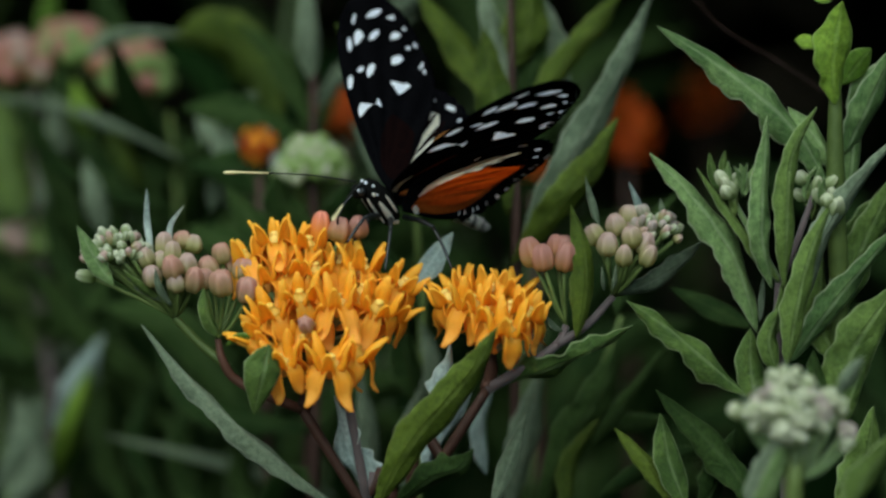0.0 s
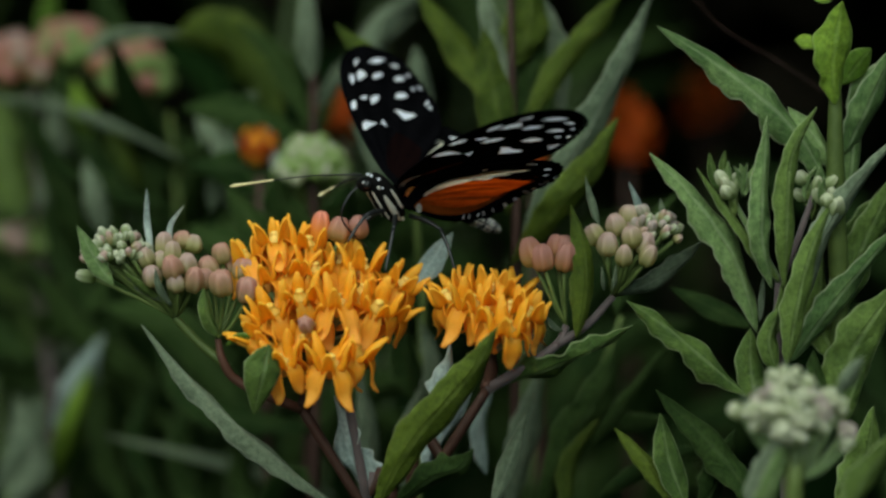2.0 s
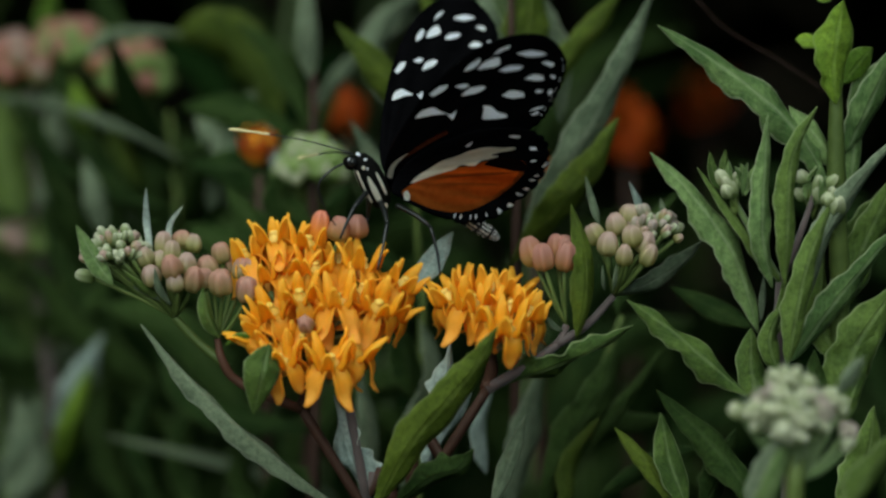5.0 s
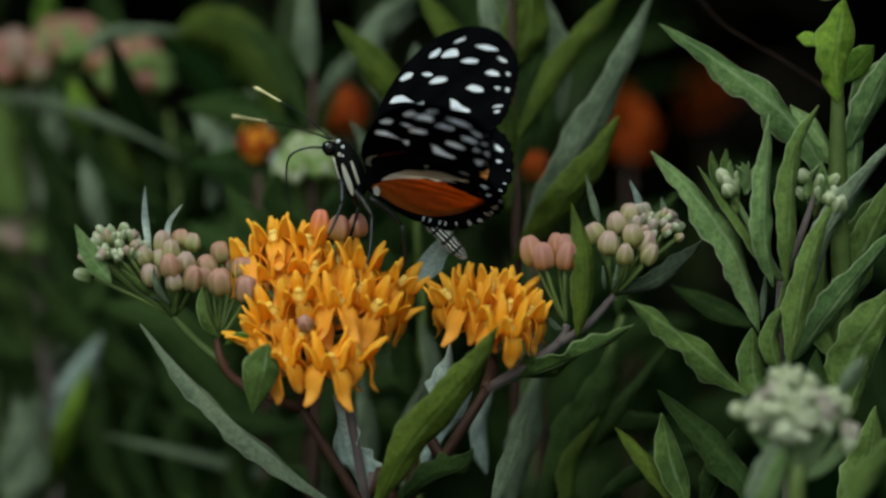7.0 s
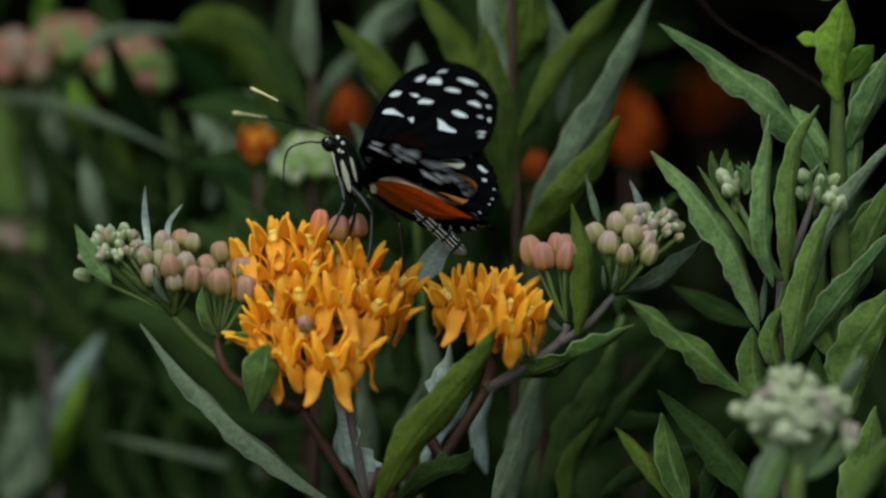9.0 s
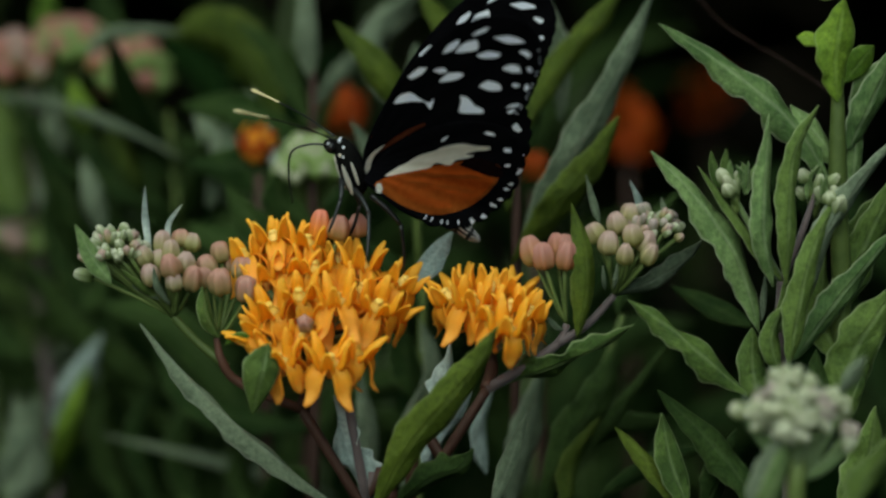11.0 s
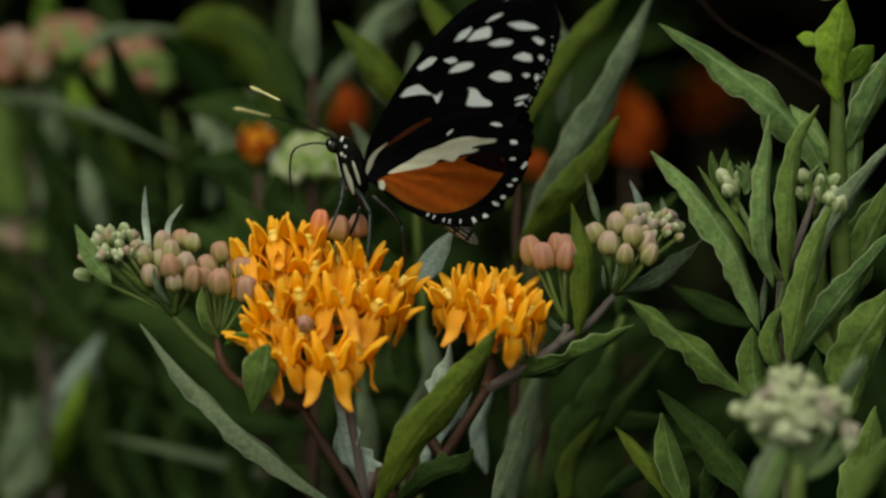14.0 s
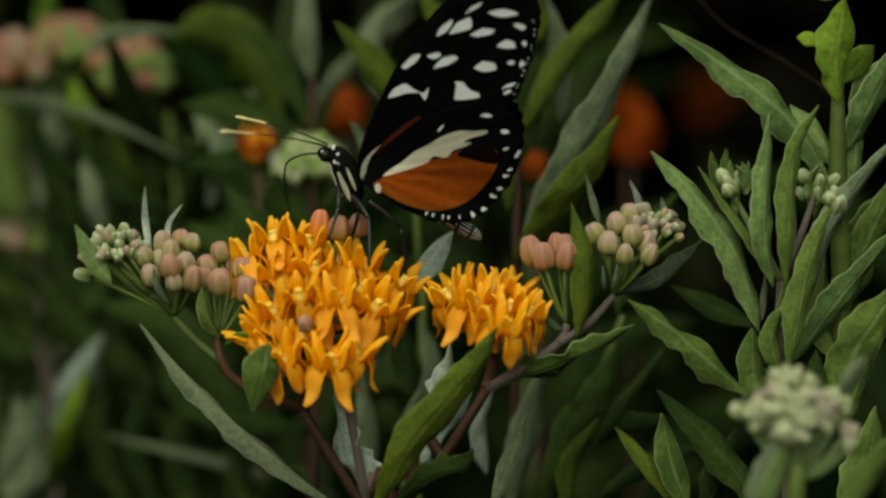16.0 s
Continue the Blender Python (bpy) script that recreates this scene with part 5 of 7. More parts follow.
# lower canopy, also out of view, added to cut light on the back thicket
thicket("thicket", "added unseen lower branches that shade the thicket behind", (-1.0, 1.0), (0.42, 1.0), 0.9, 12000, 9, DARK, 0.6)
# shrubs added out of view, behind and beside the camera, against low skylight
thicket("thicket", "added unseen shrubs on the near side that block low sky", (-2.6, 2.6), (-3.4, -1.7), 0.95, 14000, 10, DARK)
thicket("thicket", "added unseen shrubs beside the bed that block low sky", (-2.8, -1.1), (-1.7, 1.0), 1.5, 13000, 11, DARK)
thicket("thicket", "added unseen shrubs beside the bed that block low sky", (1.1, 2.8), (-1.7, 1.0), 1.5, 13000, 12, DARK)
# filler for the gaps, its near-black colour standing in for shade
thicket("undergrowth", "leafy undergrowth between the milkweeds, shade put into its colour", (-0.5, 0.5), (0.25, 1.0), 0.36, 9000, 6, DARK)
thicket("undergrowth", "leafy undergrowth under the milkweeds, shade put into its colour", (-0.5, 0.5), (-0.1, 0.25), 0.3, 3500, 7, DARK)

# ---- the butterfly ----
def wing_scales(name, low, high, streak, glow=0.0):
    """Scaled wing membrane with faint veins that fan out from the wing's root."""
    m, n, l, b = principled(name, 0.85, 0.0)
    b.inputs["IOR"].default_value = 1.0
    geo = n.new("ShaderNodeTexCoord")
    sep = n.new("ShaderNodeSeparateXYZ")
    l.new(geo.outputs["Object"], sep.inputs[0])
    ang = math_node(n, l, "ARCTAN2", sep.outputs["X"], sep.outputs["Y"])
    grain = tex_noise(n, l, 900, 4, geo.outputs["Object"])
    wide = tex_noise(n, l, 130, 3, geo.outputs["Object"])
    ray = math_node(n, l, "SINE", math_node(n, l, "ADD", math_node(n, l, "MULTIPLY", ang, 34.0), math_node(n, l, "MULTIPLY", wide.outputs["Fac"], 3.0)))
    r = ramp(n, [(0.25, low), (0.8, high)])
    l.new(math_node(n, l, "ADD", math_node(n, l, "MULTIPLY", ray, streak), math_node(n, l, "MULTIPLY", math_node(n, l, "ADD", grain.outputs["Fac"], wide.outputs["Fac"]), 0.5)), r.inputs[0])
    l.new(r.outputs[0], b.inputs["Base Color"])
    bump(n, l, b, math_node(n, l, "ADD", grain.outputs["Fac"], math_node(n, l, "MULTIPLY", ray, 0.3)), 0.25, 0.0002)
    if glow:
        t = n.new("ShaderNodeBsdfTranslucent")
        l.new(r.outputs[0], t.inputs["Color"])
        mixer = n.new("ShaderNodeMixShader")
        mixer.inputs[0].default_value = glow
        l.new(b.outputs[0], mixer.inputs[1])
        l.new(t.outputs[0], mixer.inputs[2])
        l.new(mixer.outputs[0], n["Material Output"].inputs["Surface"])
    return m


BLACK = wing_scales("black_wing_scales", (0.001, 0.001, 0.0013), (0.003, 0.0028, 0.0034), 0.1)
RUST = wing_scales("rust_wing_scales", (0.37, 0.085, 0.013), (0.7, 0.19, 0.032), 0.12, 0.82)
AMBER = wing_scales("amber_wing_scales", (0.6, 0.22, 0.05), (0.92, 0.42, 0.12), 0.25, 0.8)
WHITE = wing_scales("white_wing_scales", (0.88, 0.88, 0.97), (0.98, 0.98, 1.0), 0.1, 0.62)
CREAM = wing_scales("cream_wing_scales", (0.76, 0.71, 0.6), (0.97, 0.93, 0.85), 0.16, 0.7)
BROWN = wing_scales("brown_wing_scales", (0.0015, 0.001, 0.0012), (0.006, 0.0024, 0.0022), 0.04)
UMBER = wing_scales("umber_wing_scales", (0.016, 0.004, 0.002), (0.05, 0.014, 0.006), 0.12)
HORN = mottled("black_horn", (0.003, 0.003, 0.0035), (0.009, 0.0095, 0.011), 900, 0.4, 0.4, 0.2)
CLUB = mottled("cream_club", (0.45, 0.36, 0.16), (0.7, 0.62, 0.36), 700, 0.5)


def striped(name, bands, duty):
    """Black hairy body with rows of white dashes along it."""
    m, n, l, b = principled(name, 0.7, 0.25)
    geo = n.new("ShaderNodeTexCoord")
    sep = n.new("ShaderNodeSeparateXYZ")
    l.new(geo.outputs["Object"], sep.inputs[0])
    wob = tex_noise(n, l, 420, 3, geo.outputs["Object"])
    ang = math_node(n, l, "ARCTAN2", sep.outputs["Y"], sep.outputs["Z"])
    turn = math_node(n, l, "ADD", math_node(n, l, "MULTIPLY", ang, bands / 6.2832), math_node(n, l, "MULTIPLY", wob.outputs["Fac"], 0.35))
    line = math_node(n, l, "ABSOLUTE", math_node(n, l, "SUBTRACT", math_node(n, l, "FRACT", turn), 0.5))
    r = ramp(n, [(duty, (0.8, 0.78, 0.72)), (duty + 0.04, (0.003, 0.003, 0.003))])
    along = math_node(n, l, "FRACT", math_node(n, l, "MULTIPLY", sep.outputs["X"], 400.0))
    gap = math_node(n, l, "LESS_THAN", along, 0.24)
    l.new(math_node(n, l, "ADD", line, gap), r.inputs[0])
    l.new(r.outputs[0], b.inputs["Base Color"])
    bump(n, l, b, wob.outputs["Fac"], 0.5, 0.0003)
    return m


THORAX = mottled("black_thorax_hair", (0.0015, 0.0015, 0.0015), (0.006, 0.0055, 0.005), 1200, 0.85, 0.04, 0.8, 0.0)
ABDOMEN = striped("striped_abdomen", 11, 0.1)

# outlines in millimetres: forward of the wing's root, out from it
FORE = [(-0.6, -1.6), (1.1, 1.7), (1.9, 7.8), (2.1, 16.9), (1.3, 25.2), (-0.5, 32.2), (-3.5, 37.6), (-7.3, 41), (-10.8, 41.8), (-14.2, 40.2), (-16.6, 37.3), (-17.7, 33.4), (-18.3, 29.9), (-18.7, 26), (-18.6, 23.3), (-16.9, 17.9), (-11.2, 10.0), (-5.2, 2.2), (-2.2, -2.1)]
HIND = [(-1.4, -1.7), (-2.3, 4), (-4.8, 9.8), (-7.9, 14.7), (-11.5, 18.4), (-15.9, 20.8), (-19.1, 21.2), (-21.5, 20), (-23.2, 17.6), (-24.5, 14), (-25, 9.9), (-24.3, 5.5), (-22.5, 1.2), (-19.7, -1.5), (-15.6, -3.0), (-10.6, -3.4), (-6.9, -3.1), (-3.8, -2.6)]
BAND = [(-4.3, -0.1), (-6.4, 4.6), (-9, 9.2), (-11.6, 13.2), (-14.6, 16.2), (-17.3, 16.8), (-17.2, 14.6), (-14.8, 11), (-12.4, 7.2), (-8.4, 3.2)]
FLAME = [(-3.5, -1.9), (-4.5, -0), (-8.1, 4), (-12.6, 8.3), (-16.2, 12.1), (-20.3, 13.5), (-21.6, 11.4), (-21.4, 7.4), (-20.1, 3.3), (-17.6, 0.2), (-14.4, -1.7), (-10, -2.5), (-6.6, -2.4)]


def closed_curve(points, per=6, ease=1.0):
    """Points along a smooth closed line; a lower ease keeps its corners sharper."""
    p = [Vector((x, y)) for x, y in points]
    n = len(p)
    out = []
    for i in range(n):
        z, a, b, d = p[i - 1], p[i], p[(i + 1) % n], p[(i + 2) % n]
        for k in range(per):
            f = k / per
            u, w = (b - z) * 0.5 * ease, (d - a) * 0.5 * ease
            out.append(a + u * f + ((b - a) * 3 - u * 2 - w) * f * f + ((a - b) * 2 + u + w) * f ** 3)
    return out


def inside(p, line):
    """Whether a point lies within a closed line."""
    hit = False
    for a, b in zip(line, line[1:] + line[:1]):
        if (a.y > p.y) != (b.y > p.y) and p.x < a.x + (p.y - a.y) / (b.y - a.y) * (b.x - a.x):
            hit = not hit
    return hit


def scallop(line, first, last, depth, waves):
    """Waves the margin between two places of a closed line."""
    c = sum(line, Vector((0, 0))) / len(line)
    n = len(line)
    out = []
    for k, v in enumerate(line):
        t = (k / n - first) / (last - first)
        if 0 < t < 1:
            v = v + (v - c).normalized() * depth * (abs(math.sin(t * waves * math.pi)) - 0.5)
        out.append(v)
    return out


def margin_dots(points, first, last, count, depth, size):
    """Small dots along the outer margin, as closed lines."""
    line = closed_curve(points, 12)
    n = len(line)
    c = sum(line, Vector((0, 0))) / n
    dots = []
    for k in range(count):
        t = first + (last - first) * (k + (0.35 if k % 2 else 0)) / count
        p = line[int(t * n) % n]
        inward = (c - p).normalized()
        across = Vector((-inward.y, inward.x)) * size
        a, b = p + inward * 0.55, p + inward * depth
        dots.append([(q.x, q.y) for q in (a - across * 0.8, a + across * 0.8, b + across, b - across)])
    return dots


def wing(kind, mirror, parent, outline, marks, curl, label):
    """A wing: one thin sheet with its own pattern of scales on the upper and on the under side. marks: (outline, upper paint, under paint), later
    ones over earlier ones. curl bends the inner part down, round the abdomen."""
    paints = [BLACK, WHITE, CREAM, RUST, AMBER, BROWN, UMBER]
    rim = closed_curve(outline, 8)
    rim = scallop(rim, 0.5, 0.76, 0.45, 9) if kind == "forewing" else scallop(rim, 0.3, 0.8, 0.6, 12)
    verts, faces = list(rim), [list(range(len(rim)))]
    shapes = []
    for points, upper, under in marks:
        line = closed_curve(points, 4, 1.0 if len(points) > 8 else 0.55)
        shapes.append((line, upper, under))
        faces.append(list(range(len(verts), len(verts) + len(line))))
        verts += line
    lo = [min(v[k] for v in rim) for k in (0, 1)]
    hi = [max(v[k] for v in rim) for k in (0, 1)]
    step = 0.7
    for i in range(int((hi[0] - lo[0]) / step) + 1):
        for j in range(int((hi[1] - lo[1]) / step) + 1):
            p = Vector((lo[0] + i * step + (0.45 if j % 2 else 0), lo[1] + j * step))
            if inside(p, rim):
                verts.append(p)
    flat, _, tris, _, _, _ = delaunay_2d_cdt(verts, [], faces, 1, 1e-4, False)
    n = len(flat)
    body = []
    for z in (0.05, -0.05):
        for v in flat:
            drop = curl * max(6.0 - v.y, 0.0) ** 2
            body.append((v.x * MM, (v.y + 0.3 * drop) * mirror * MM, (z - drop - (0.35 if curl else 0.0)) * MM))
    polys, slots, edges = [], [], {}
    for tri in tris:
        a, b, c = (flat[k] for k in tri)
        mid = (a + b + c) / 3
        if not inside(mid, rim):
            continue
        turn = (b - a).cross(c - a) > 0
        top, low = BLACK, BLACK
        for line, upper, under in shapes:
            if (upper or under) and inside(mid, line):
                top, low = upper or top, under or low
        tri = list(tri) if turn == (mirror > 0) else list(tri)[::-1]
        polys += [tri, [k + n for k in tri[::-1]]]
        slots += [paints.index(top), paints.index(low)]
        for p, q in zip(tri, tri[1:] + tri[:1]):
            edges[p, q] = 1
    for p, q in list(edges):
        if (q, p) not in edges:
            polys.append([q, p, p + n, q + n])
            slots.append(0)
    me = mesh_of(kind, body, polys, paints)
    me.polygons.foreach_set("material_index", slots)
    return part(kind, me, parent, label)


FORE_MARKS = []
HIND_MARKS = []
FORE_MARKS.append(([(-1.5, 1.0), (-0.4, 4.0), (-2.4, 10.0), (-6.5, 15.0), (-10.0, 11.0), (-5.0, 2.0)], BROWN, None))
FORE_MARKS.append(([(1.4, 20), (0.6, 22.7), (-0.6, 23.6), (-0.5, 21.9), (0.6, 19.9)], WHITE, WHITE))
FORE_MARKS.append(([(-1.7, 23.8), (-2.9, 25.3), (-3.9, 25.1), (-3.1, 23.9)], WHITE, WHITE))
FORE_MARKS.append(([(-3.7, 22.3), (-4.1, 24.6), (-5.8, 26.2), (-6.7, 26), (-5.8, 24.2)], WHITE, WHITE))
FORE_MARKS.append(([(-1.6, 27.8), (-1.6, 29.8), (-2.6, 31.9), (-3.1, 31.2), (-2.8, 29.4)], WHITE, WHITE))
FORE_MARKS.append(([(-3.4, 29.2), (-3.7, 31.7), (-5.2, 33.7), (-6.1, 33), (-6.2, 31.8)], WHITE, WHITE))
FORE_MARKS.append(([(-4.3, 33.8), (-4.7, 35.6), (-6, 37.3), (-5.8, 36.1)], WHITE, WHITE))
FORE_MARKS.append(([(-7.6, 35.9), (-9.6, 37.8), (-11.9, 38.4), (-12.4, 38), (-10.1, 36.2)], WHITE, WHITE))
FORE_MARKS.append(([(-6.7, 30.9), (-8, 32.9), (-10, 33.8), (-9.9, 32.7), (-8, 31.1)], WHITE, WHITE))
FORE_MARKS.append(([(-12.5, 36), (-13.2, 36.8), (-14.6, 36.8), (-14.4, 35.8)], WHITE, WHITE))
FORE_MARKS.append(([(-11.6, 31.2), (-12.6, 33), (-14, 33.3), (-14.7, 32.5), (-13.5, 31.6)], WHITE, WHITE))
FORE_MARKS.append(([(-15.1, 33.8), (-15.6, 34.4), (-16.2, 34.1), (-16, 33.4)], WHITE, WHITE))
FORE_MARKS.append(([(-9.9, 25.7), (-10.7, 27.6), (-12.7, 28.2), (-13.5, 27.3), (-11.8, 25.9)], WHITE, WHITE))
FORE_MARKS.append(([(-14.5, 29.3), (-15, 30.1), (-15.8, 30.1), (-15.4, 29.2)], WHITE, WHITE))
FORE_MARKS.append(([(-16.5, 30.2), (-16.7, 31.1), (-17.4, 30.6), (-17.2, 29.6)], WHITE, WHITE))
FORE_MARKS.append(([(-9.4, 18.9), (-8.6, 21.3), (-8, 21.9), (-9.3, 22.5), (-11.1, 21.8), (-12.6, 22), (-13.1, 21.3), (-11.3, 19.9)], WHITE, WHITE))
FORE_MARKS.append(([(1, 13.6), (0.9, 15.7), (-0.5, 17.5), (-2.4, 17.3), (-3.4, 17.2), (-1.5, 15.9)], WHITE, WHITE))
FORE_MARKS.append(([(-3.4, 17.2), (-4.1, 17.5), (-4.5, 18.7), (-4.9, 17.4), (-4.9, 16.3)], WHITE, WHITE))
FORE_MARKS.append(([(-15.8, 24.5), (-16.4, 25.9), (-17.6, 26.9), (-17.3, 25.9)], WHITE, WHITE))
FORE_MARKS.append(([(-16.4, 23.9), (-17, 25.2), (-17.6, 24.9), (-16.9, 23.9)], WHITE, WHITE))
FORE_MARKS.append(([(-1.3, -3.5), (-0.6, -1.2), (-0.2, 0.4), (-0.4, 2.4), (-1.2, 4.5), (-2, 5.9), (-1.7, 4.5), (-1.1, 2.5), (-1.1, 0.6), (-1.6, -1.1), (-1.9, -2.6)], None, CREAM))
FORE_MARKS.append(([(-0.9, 1.9), (-1.7, 3.9), (-2.7, 6.2), (-4.2, 9.8), (-5.7, 12.8), (-5.2, 13.3), (-3.4, 10.2), (-1.8, 6.2)], None, UMBER))

# the upper side's spots are smaller
for points, upper, under in [m for m in FORE_MARKS if m[1] is WHITE]:
    cx, cy = (sum(p[k] for p in points) / len(points) for k in (0, 1))
    FORE_MARKS.append(([(cx + (a - cx) * 0.86, cy + (b - cy) * 0.8) for a, b in points], WHITE, None))
FORE_MARKS = [(points, None if upper is WHITE and under is WHITE else upper, under) for points, upper, under in FORE_MARKS]
FORE_MARKS += [(d, None, WHITE) for d in margin_dots(FORE, 0.5, 0.72, 12, 0.8, 0.12)]
HIND_MARKS.append((FLAME, None, RUST))
HIND_MARKS.append(([(a * 0.94 - 0.6, b * 0.85 + 0.9) for a, b in FLAME], AMBER, None))
HIND_MARKS.append(([(a * 0.96 - 0.3, b * 0.9 + 0.9) for a, b in BAND], CREAM, None))
for a, b, w in (((-5.0, 0.5), (-21.8, 11.2), 0.38), ((-5.0, 0.0), (-22.0, 7.0), 0.34), ((-5.0, -0.6), (-20.6, 2.6), 0.34), ((-8.0, 6.0), (-18.5, 14.6), 0.45), ((-9.0, 8.6), (-17.5, 16.6), 0.35)):
    side = Vector((a[1] - b[1], b[0] - a[0])).normalized() * w
    mid = (Vector(a) + Vector(b) * 2) / 3
    HIND_MARKS.append(([a, tuple(mid + side), b, tuple(mid - side)], BROWN, None))
HIND_MARKS.append(([(-14.5, 18.3), (-16, 19.5), (-17.7, 19.2), (-17.5, 18.6), (-15.6, 18.2)], WHITE, None))
HIND_MARKS.append(([(-19.3, 17.4), (-20, 18), (-21.5, 17.4), (-21.2, 16.7), (-20.1, 16.7)], WHITE, None))
HIND_MARKS.append(([(-21, 14.5), (-21.7, 15), (-22.1, 14.5), (-21.4, 13.9)], WHITE, None))
HIND_MARKS.append(([(-9, 11.6), (-9.7, 13.1), (-10.5, 13.6), (-10.1, 12.3)], WHITE, None))
HIND_MARKS.append(([(-4.3, 0.2), (-5.3, 2.4), (-6.4, 4.2), (-7.6, 6.9), (-9.4, 9.3), (-10.5, 11.2), (-12, 12.9), (-13.4, 14.1), (-15.3, 14.9), (-17, 16), (-17.7, 16), (-17.2, 15.1), (-15.8, 13.9), (-14.6, 12.3), (-15.9, 12.8), (-15, 11.5), (-13.6, 10), (-13.1, 8.3), (-11, 7.5), (-10.4, 5.9), (-8.6, 3.9), (-6.2, 1.7)], None, CREAM))
HIND_MARKS.append(([(-15.1, 11.3), (-16.4, 12.7), (-19.4, 13.5), (-21.6, 12.9), (-21.9, 11.4), (-19.7, 10.4), (-17, 9.9), (-14.5, 9.5)], None, BROWN))
HIND_MARKS.append(([(-3.7, -1.7), (-4.2, -1.1), (-5.0, -1.7), (-5.1, -2.5), (-4.3, -2.6)], None, CREAM))
HIND_MARKS.append(([(-14.8, 18.1), (-15.3, 18.9), (-16.8, 19.1), (-17.8, 18.8), (-16.5, 18.2)], None, WHITE))
HIND_MARKS.append(([(-9.3, 12), (-9.8, 13.1), (-10.6, 14), (-10.4, 13), (-9.7, 12)], None, WHITE))
HIND_MARKS.append(([(-19.3, 17.5), (-20.5, 18), (-21.4, 17.2), (-20.2, 16.7)], None, WHITE))
HIND_MARKS.append(([(-21.2, 14.4), (-21.9, 15.1), (-22.4, 14.5), (-21.6, 13.9)], None, WHITE))
HIND_MARKS.append(([(-23.6, 15.6), (-24.3, 15.5), (-24.5, 13.6), (-23.9, 13.5)], None, WHITE))
HIND_MARKS.append(([(-23.5, 11.2), (-24, 11.9), (-24.5, 11.4), (-23.9, 10.6)], None, WHITE))
HIND_MARKS.append(([(-23.2, 9.6), (-23.5, 10.3), (-24.4, 10.3), (-23.9, 9.2)], None, WHITE))
HIND_MARKS.append(([(-23.3, 6.9), (-23.7, 7.9), (-24.4, 7.6), (-24, 6.6)], None, WHITE))
HIND_MARKS.append(([(-22.6, 5.3), (-22.9, 5.9), (-23.9, 5.8), (-24.1, 5.4), (-23.2, 4.7)], None, WHITE))
HIND_MARKS.append(([(-22.3, 2), (-22.6, 3.1), (-23.6, 3), (-22.8, 1.8)], None, WHITE))
HIND_MARKS.append(([(-20.9, 0.7), (-21.2, 1.4), (-22.6, 0.9), (-21.9, -0.1)], None, WHITE))



def slimmer(points):
    """A spot drawn narrower along the wing's margin."""
    c = sum((Vector(p) for p in points), Vector((0, 0))) / len(points)
    out = (c - Vector((-13, 6))).normalized()
    along = Vector((-out.y, out.x))
    return [tuple(c + out * (Vector(p) - c).dot(out) * 0.95 + along * (Vector(p) - c).dot(along) * 0.62) for p in points]


HIND_MARKS = [(slimmer(points) if under is WHITE else points, upper, under) for points, upper, under in HIND_MARKS]
HIND_MARKS += [(d, None, WHITE) for d in margin_dots(HIND, 0.72, 0.82, 5, 1.2, 0.13)]
HIND_MARKS += [(d, WHITE, None) for d in margin_dots(HIND, 0.5, 0.8, 8, 1.0, 0.18)]

fly = thing("butterfly", (0, 0, 0), "black butterfly with white-spotted wings and orange hindwing patches", "butterfly")
wings = {}
for mirror, tag in ((1, "left"), (-1, "right")):
    wings[tag, "fore"] = wing("forewing", mirror, fly, FORE, FORE_MARKS, 0.0, "black forewing with white spots")
    wings[tag, "hind"] = wing("hindwing", mirror, fly, HIND, HIND_MARKS, 0.055, "black hindwing with a rust-orange patch and cream band")

# body: thorax, head, abdomen
v, f, u = lathe(scaled([(0.4, -5.2), (1.3, -4.4), (1.8, -2.6), (2.0, -0.4), (1.9, 1.8), (1.5, 3.6), (0.9, 4.8), (0.4, 5.2)]), 18)
LONGWAYS = Matrix.Rotation(radians(90), 4, "Y")


def laid(points, lift=0.0):
    """Turns a shape made along z to lie along x."""
    return [LONGWAYS @ Vector(p) + Vector((0, 0, lift)) for p in points]


thorax = part("thorax", mesh_of("thorax", laid(v), f, THORAX, u), fly, "black thorax with cream dashes", pose(0.0015, 0, -0.0030, 0, -44, 0) @ Matrix.Diagonal((1.04, 1.25, 1.22, 1)))
v, f, u = lathe(scaled([(0.3, -11.4), (0.8, -10.6), (1.3, -8.6), (1.2, -7.8), (1.4, -5.6), (1.25, -4.9), (1.4, -2.6), (1.3, -2.0), (1.35, -0.8), (1.2, -0.2), (1.3, 2.8), (1.2, 3.3), (1.2, 6.2), (1.1, 6.7), (0.9, 8.8), (0.4, 10.0)]), 16)
v = [Vector(((p.x - 0.010) * 0.911, p.y, p.z)) for p in laid(v)]
abdomen = part("abdomen", mesh_of("abdomen", v, f, ABDOMEN, u), fly, "slender striped abdomen", pose(-0.0055, 0, -0.0014, 0, -8, 0))
OVAL = lathe(scaled([(0.1, -1.0), (0.6, -0.8), (0.9, -0.4), (1.0, 0.0), (0.9, 0.4), (0.6, 0.8), (0.1, 1.0)]), 10)
# dashes: middle along the thorax, half-length, turn about it, half-width, distance from its axis
for x, half, turn, wide, out in ((0.0, 3.2, -58, 0.24, 1.84), (-1.3, 2.9, -18, 0.46, 1.86), (-0.6, 2.2, 24, 0.26, 1.88), (3.1, 0.4, -20, 0.28, 1.55), (-4.5, 0.5, 4, 0.3, 1.2)):
    for s in (1, -1):
        a = radians(turn)
        m = Matrix.Translation((x * MM, s * out * math.cos(a) * MM, out * math.sin(a) * MM)) @ Matrix.Rotation(a * s, 4, "X") @ Matrix.Diagonal((half, 0.3, wide, 1)) @ LONGWAYS
        part("dash", mesh_of("dash", *OVAL[:2], CREAM, OVAL[2]), thorax, "cream dash", m)
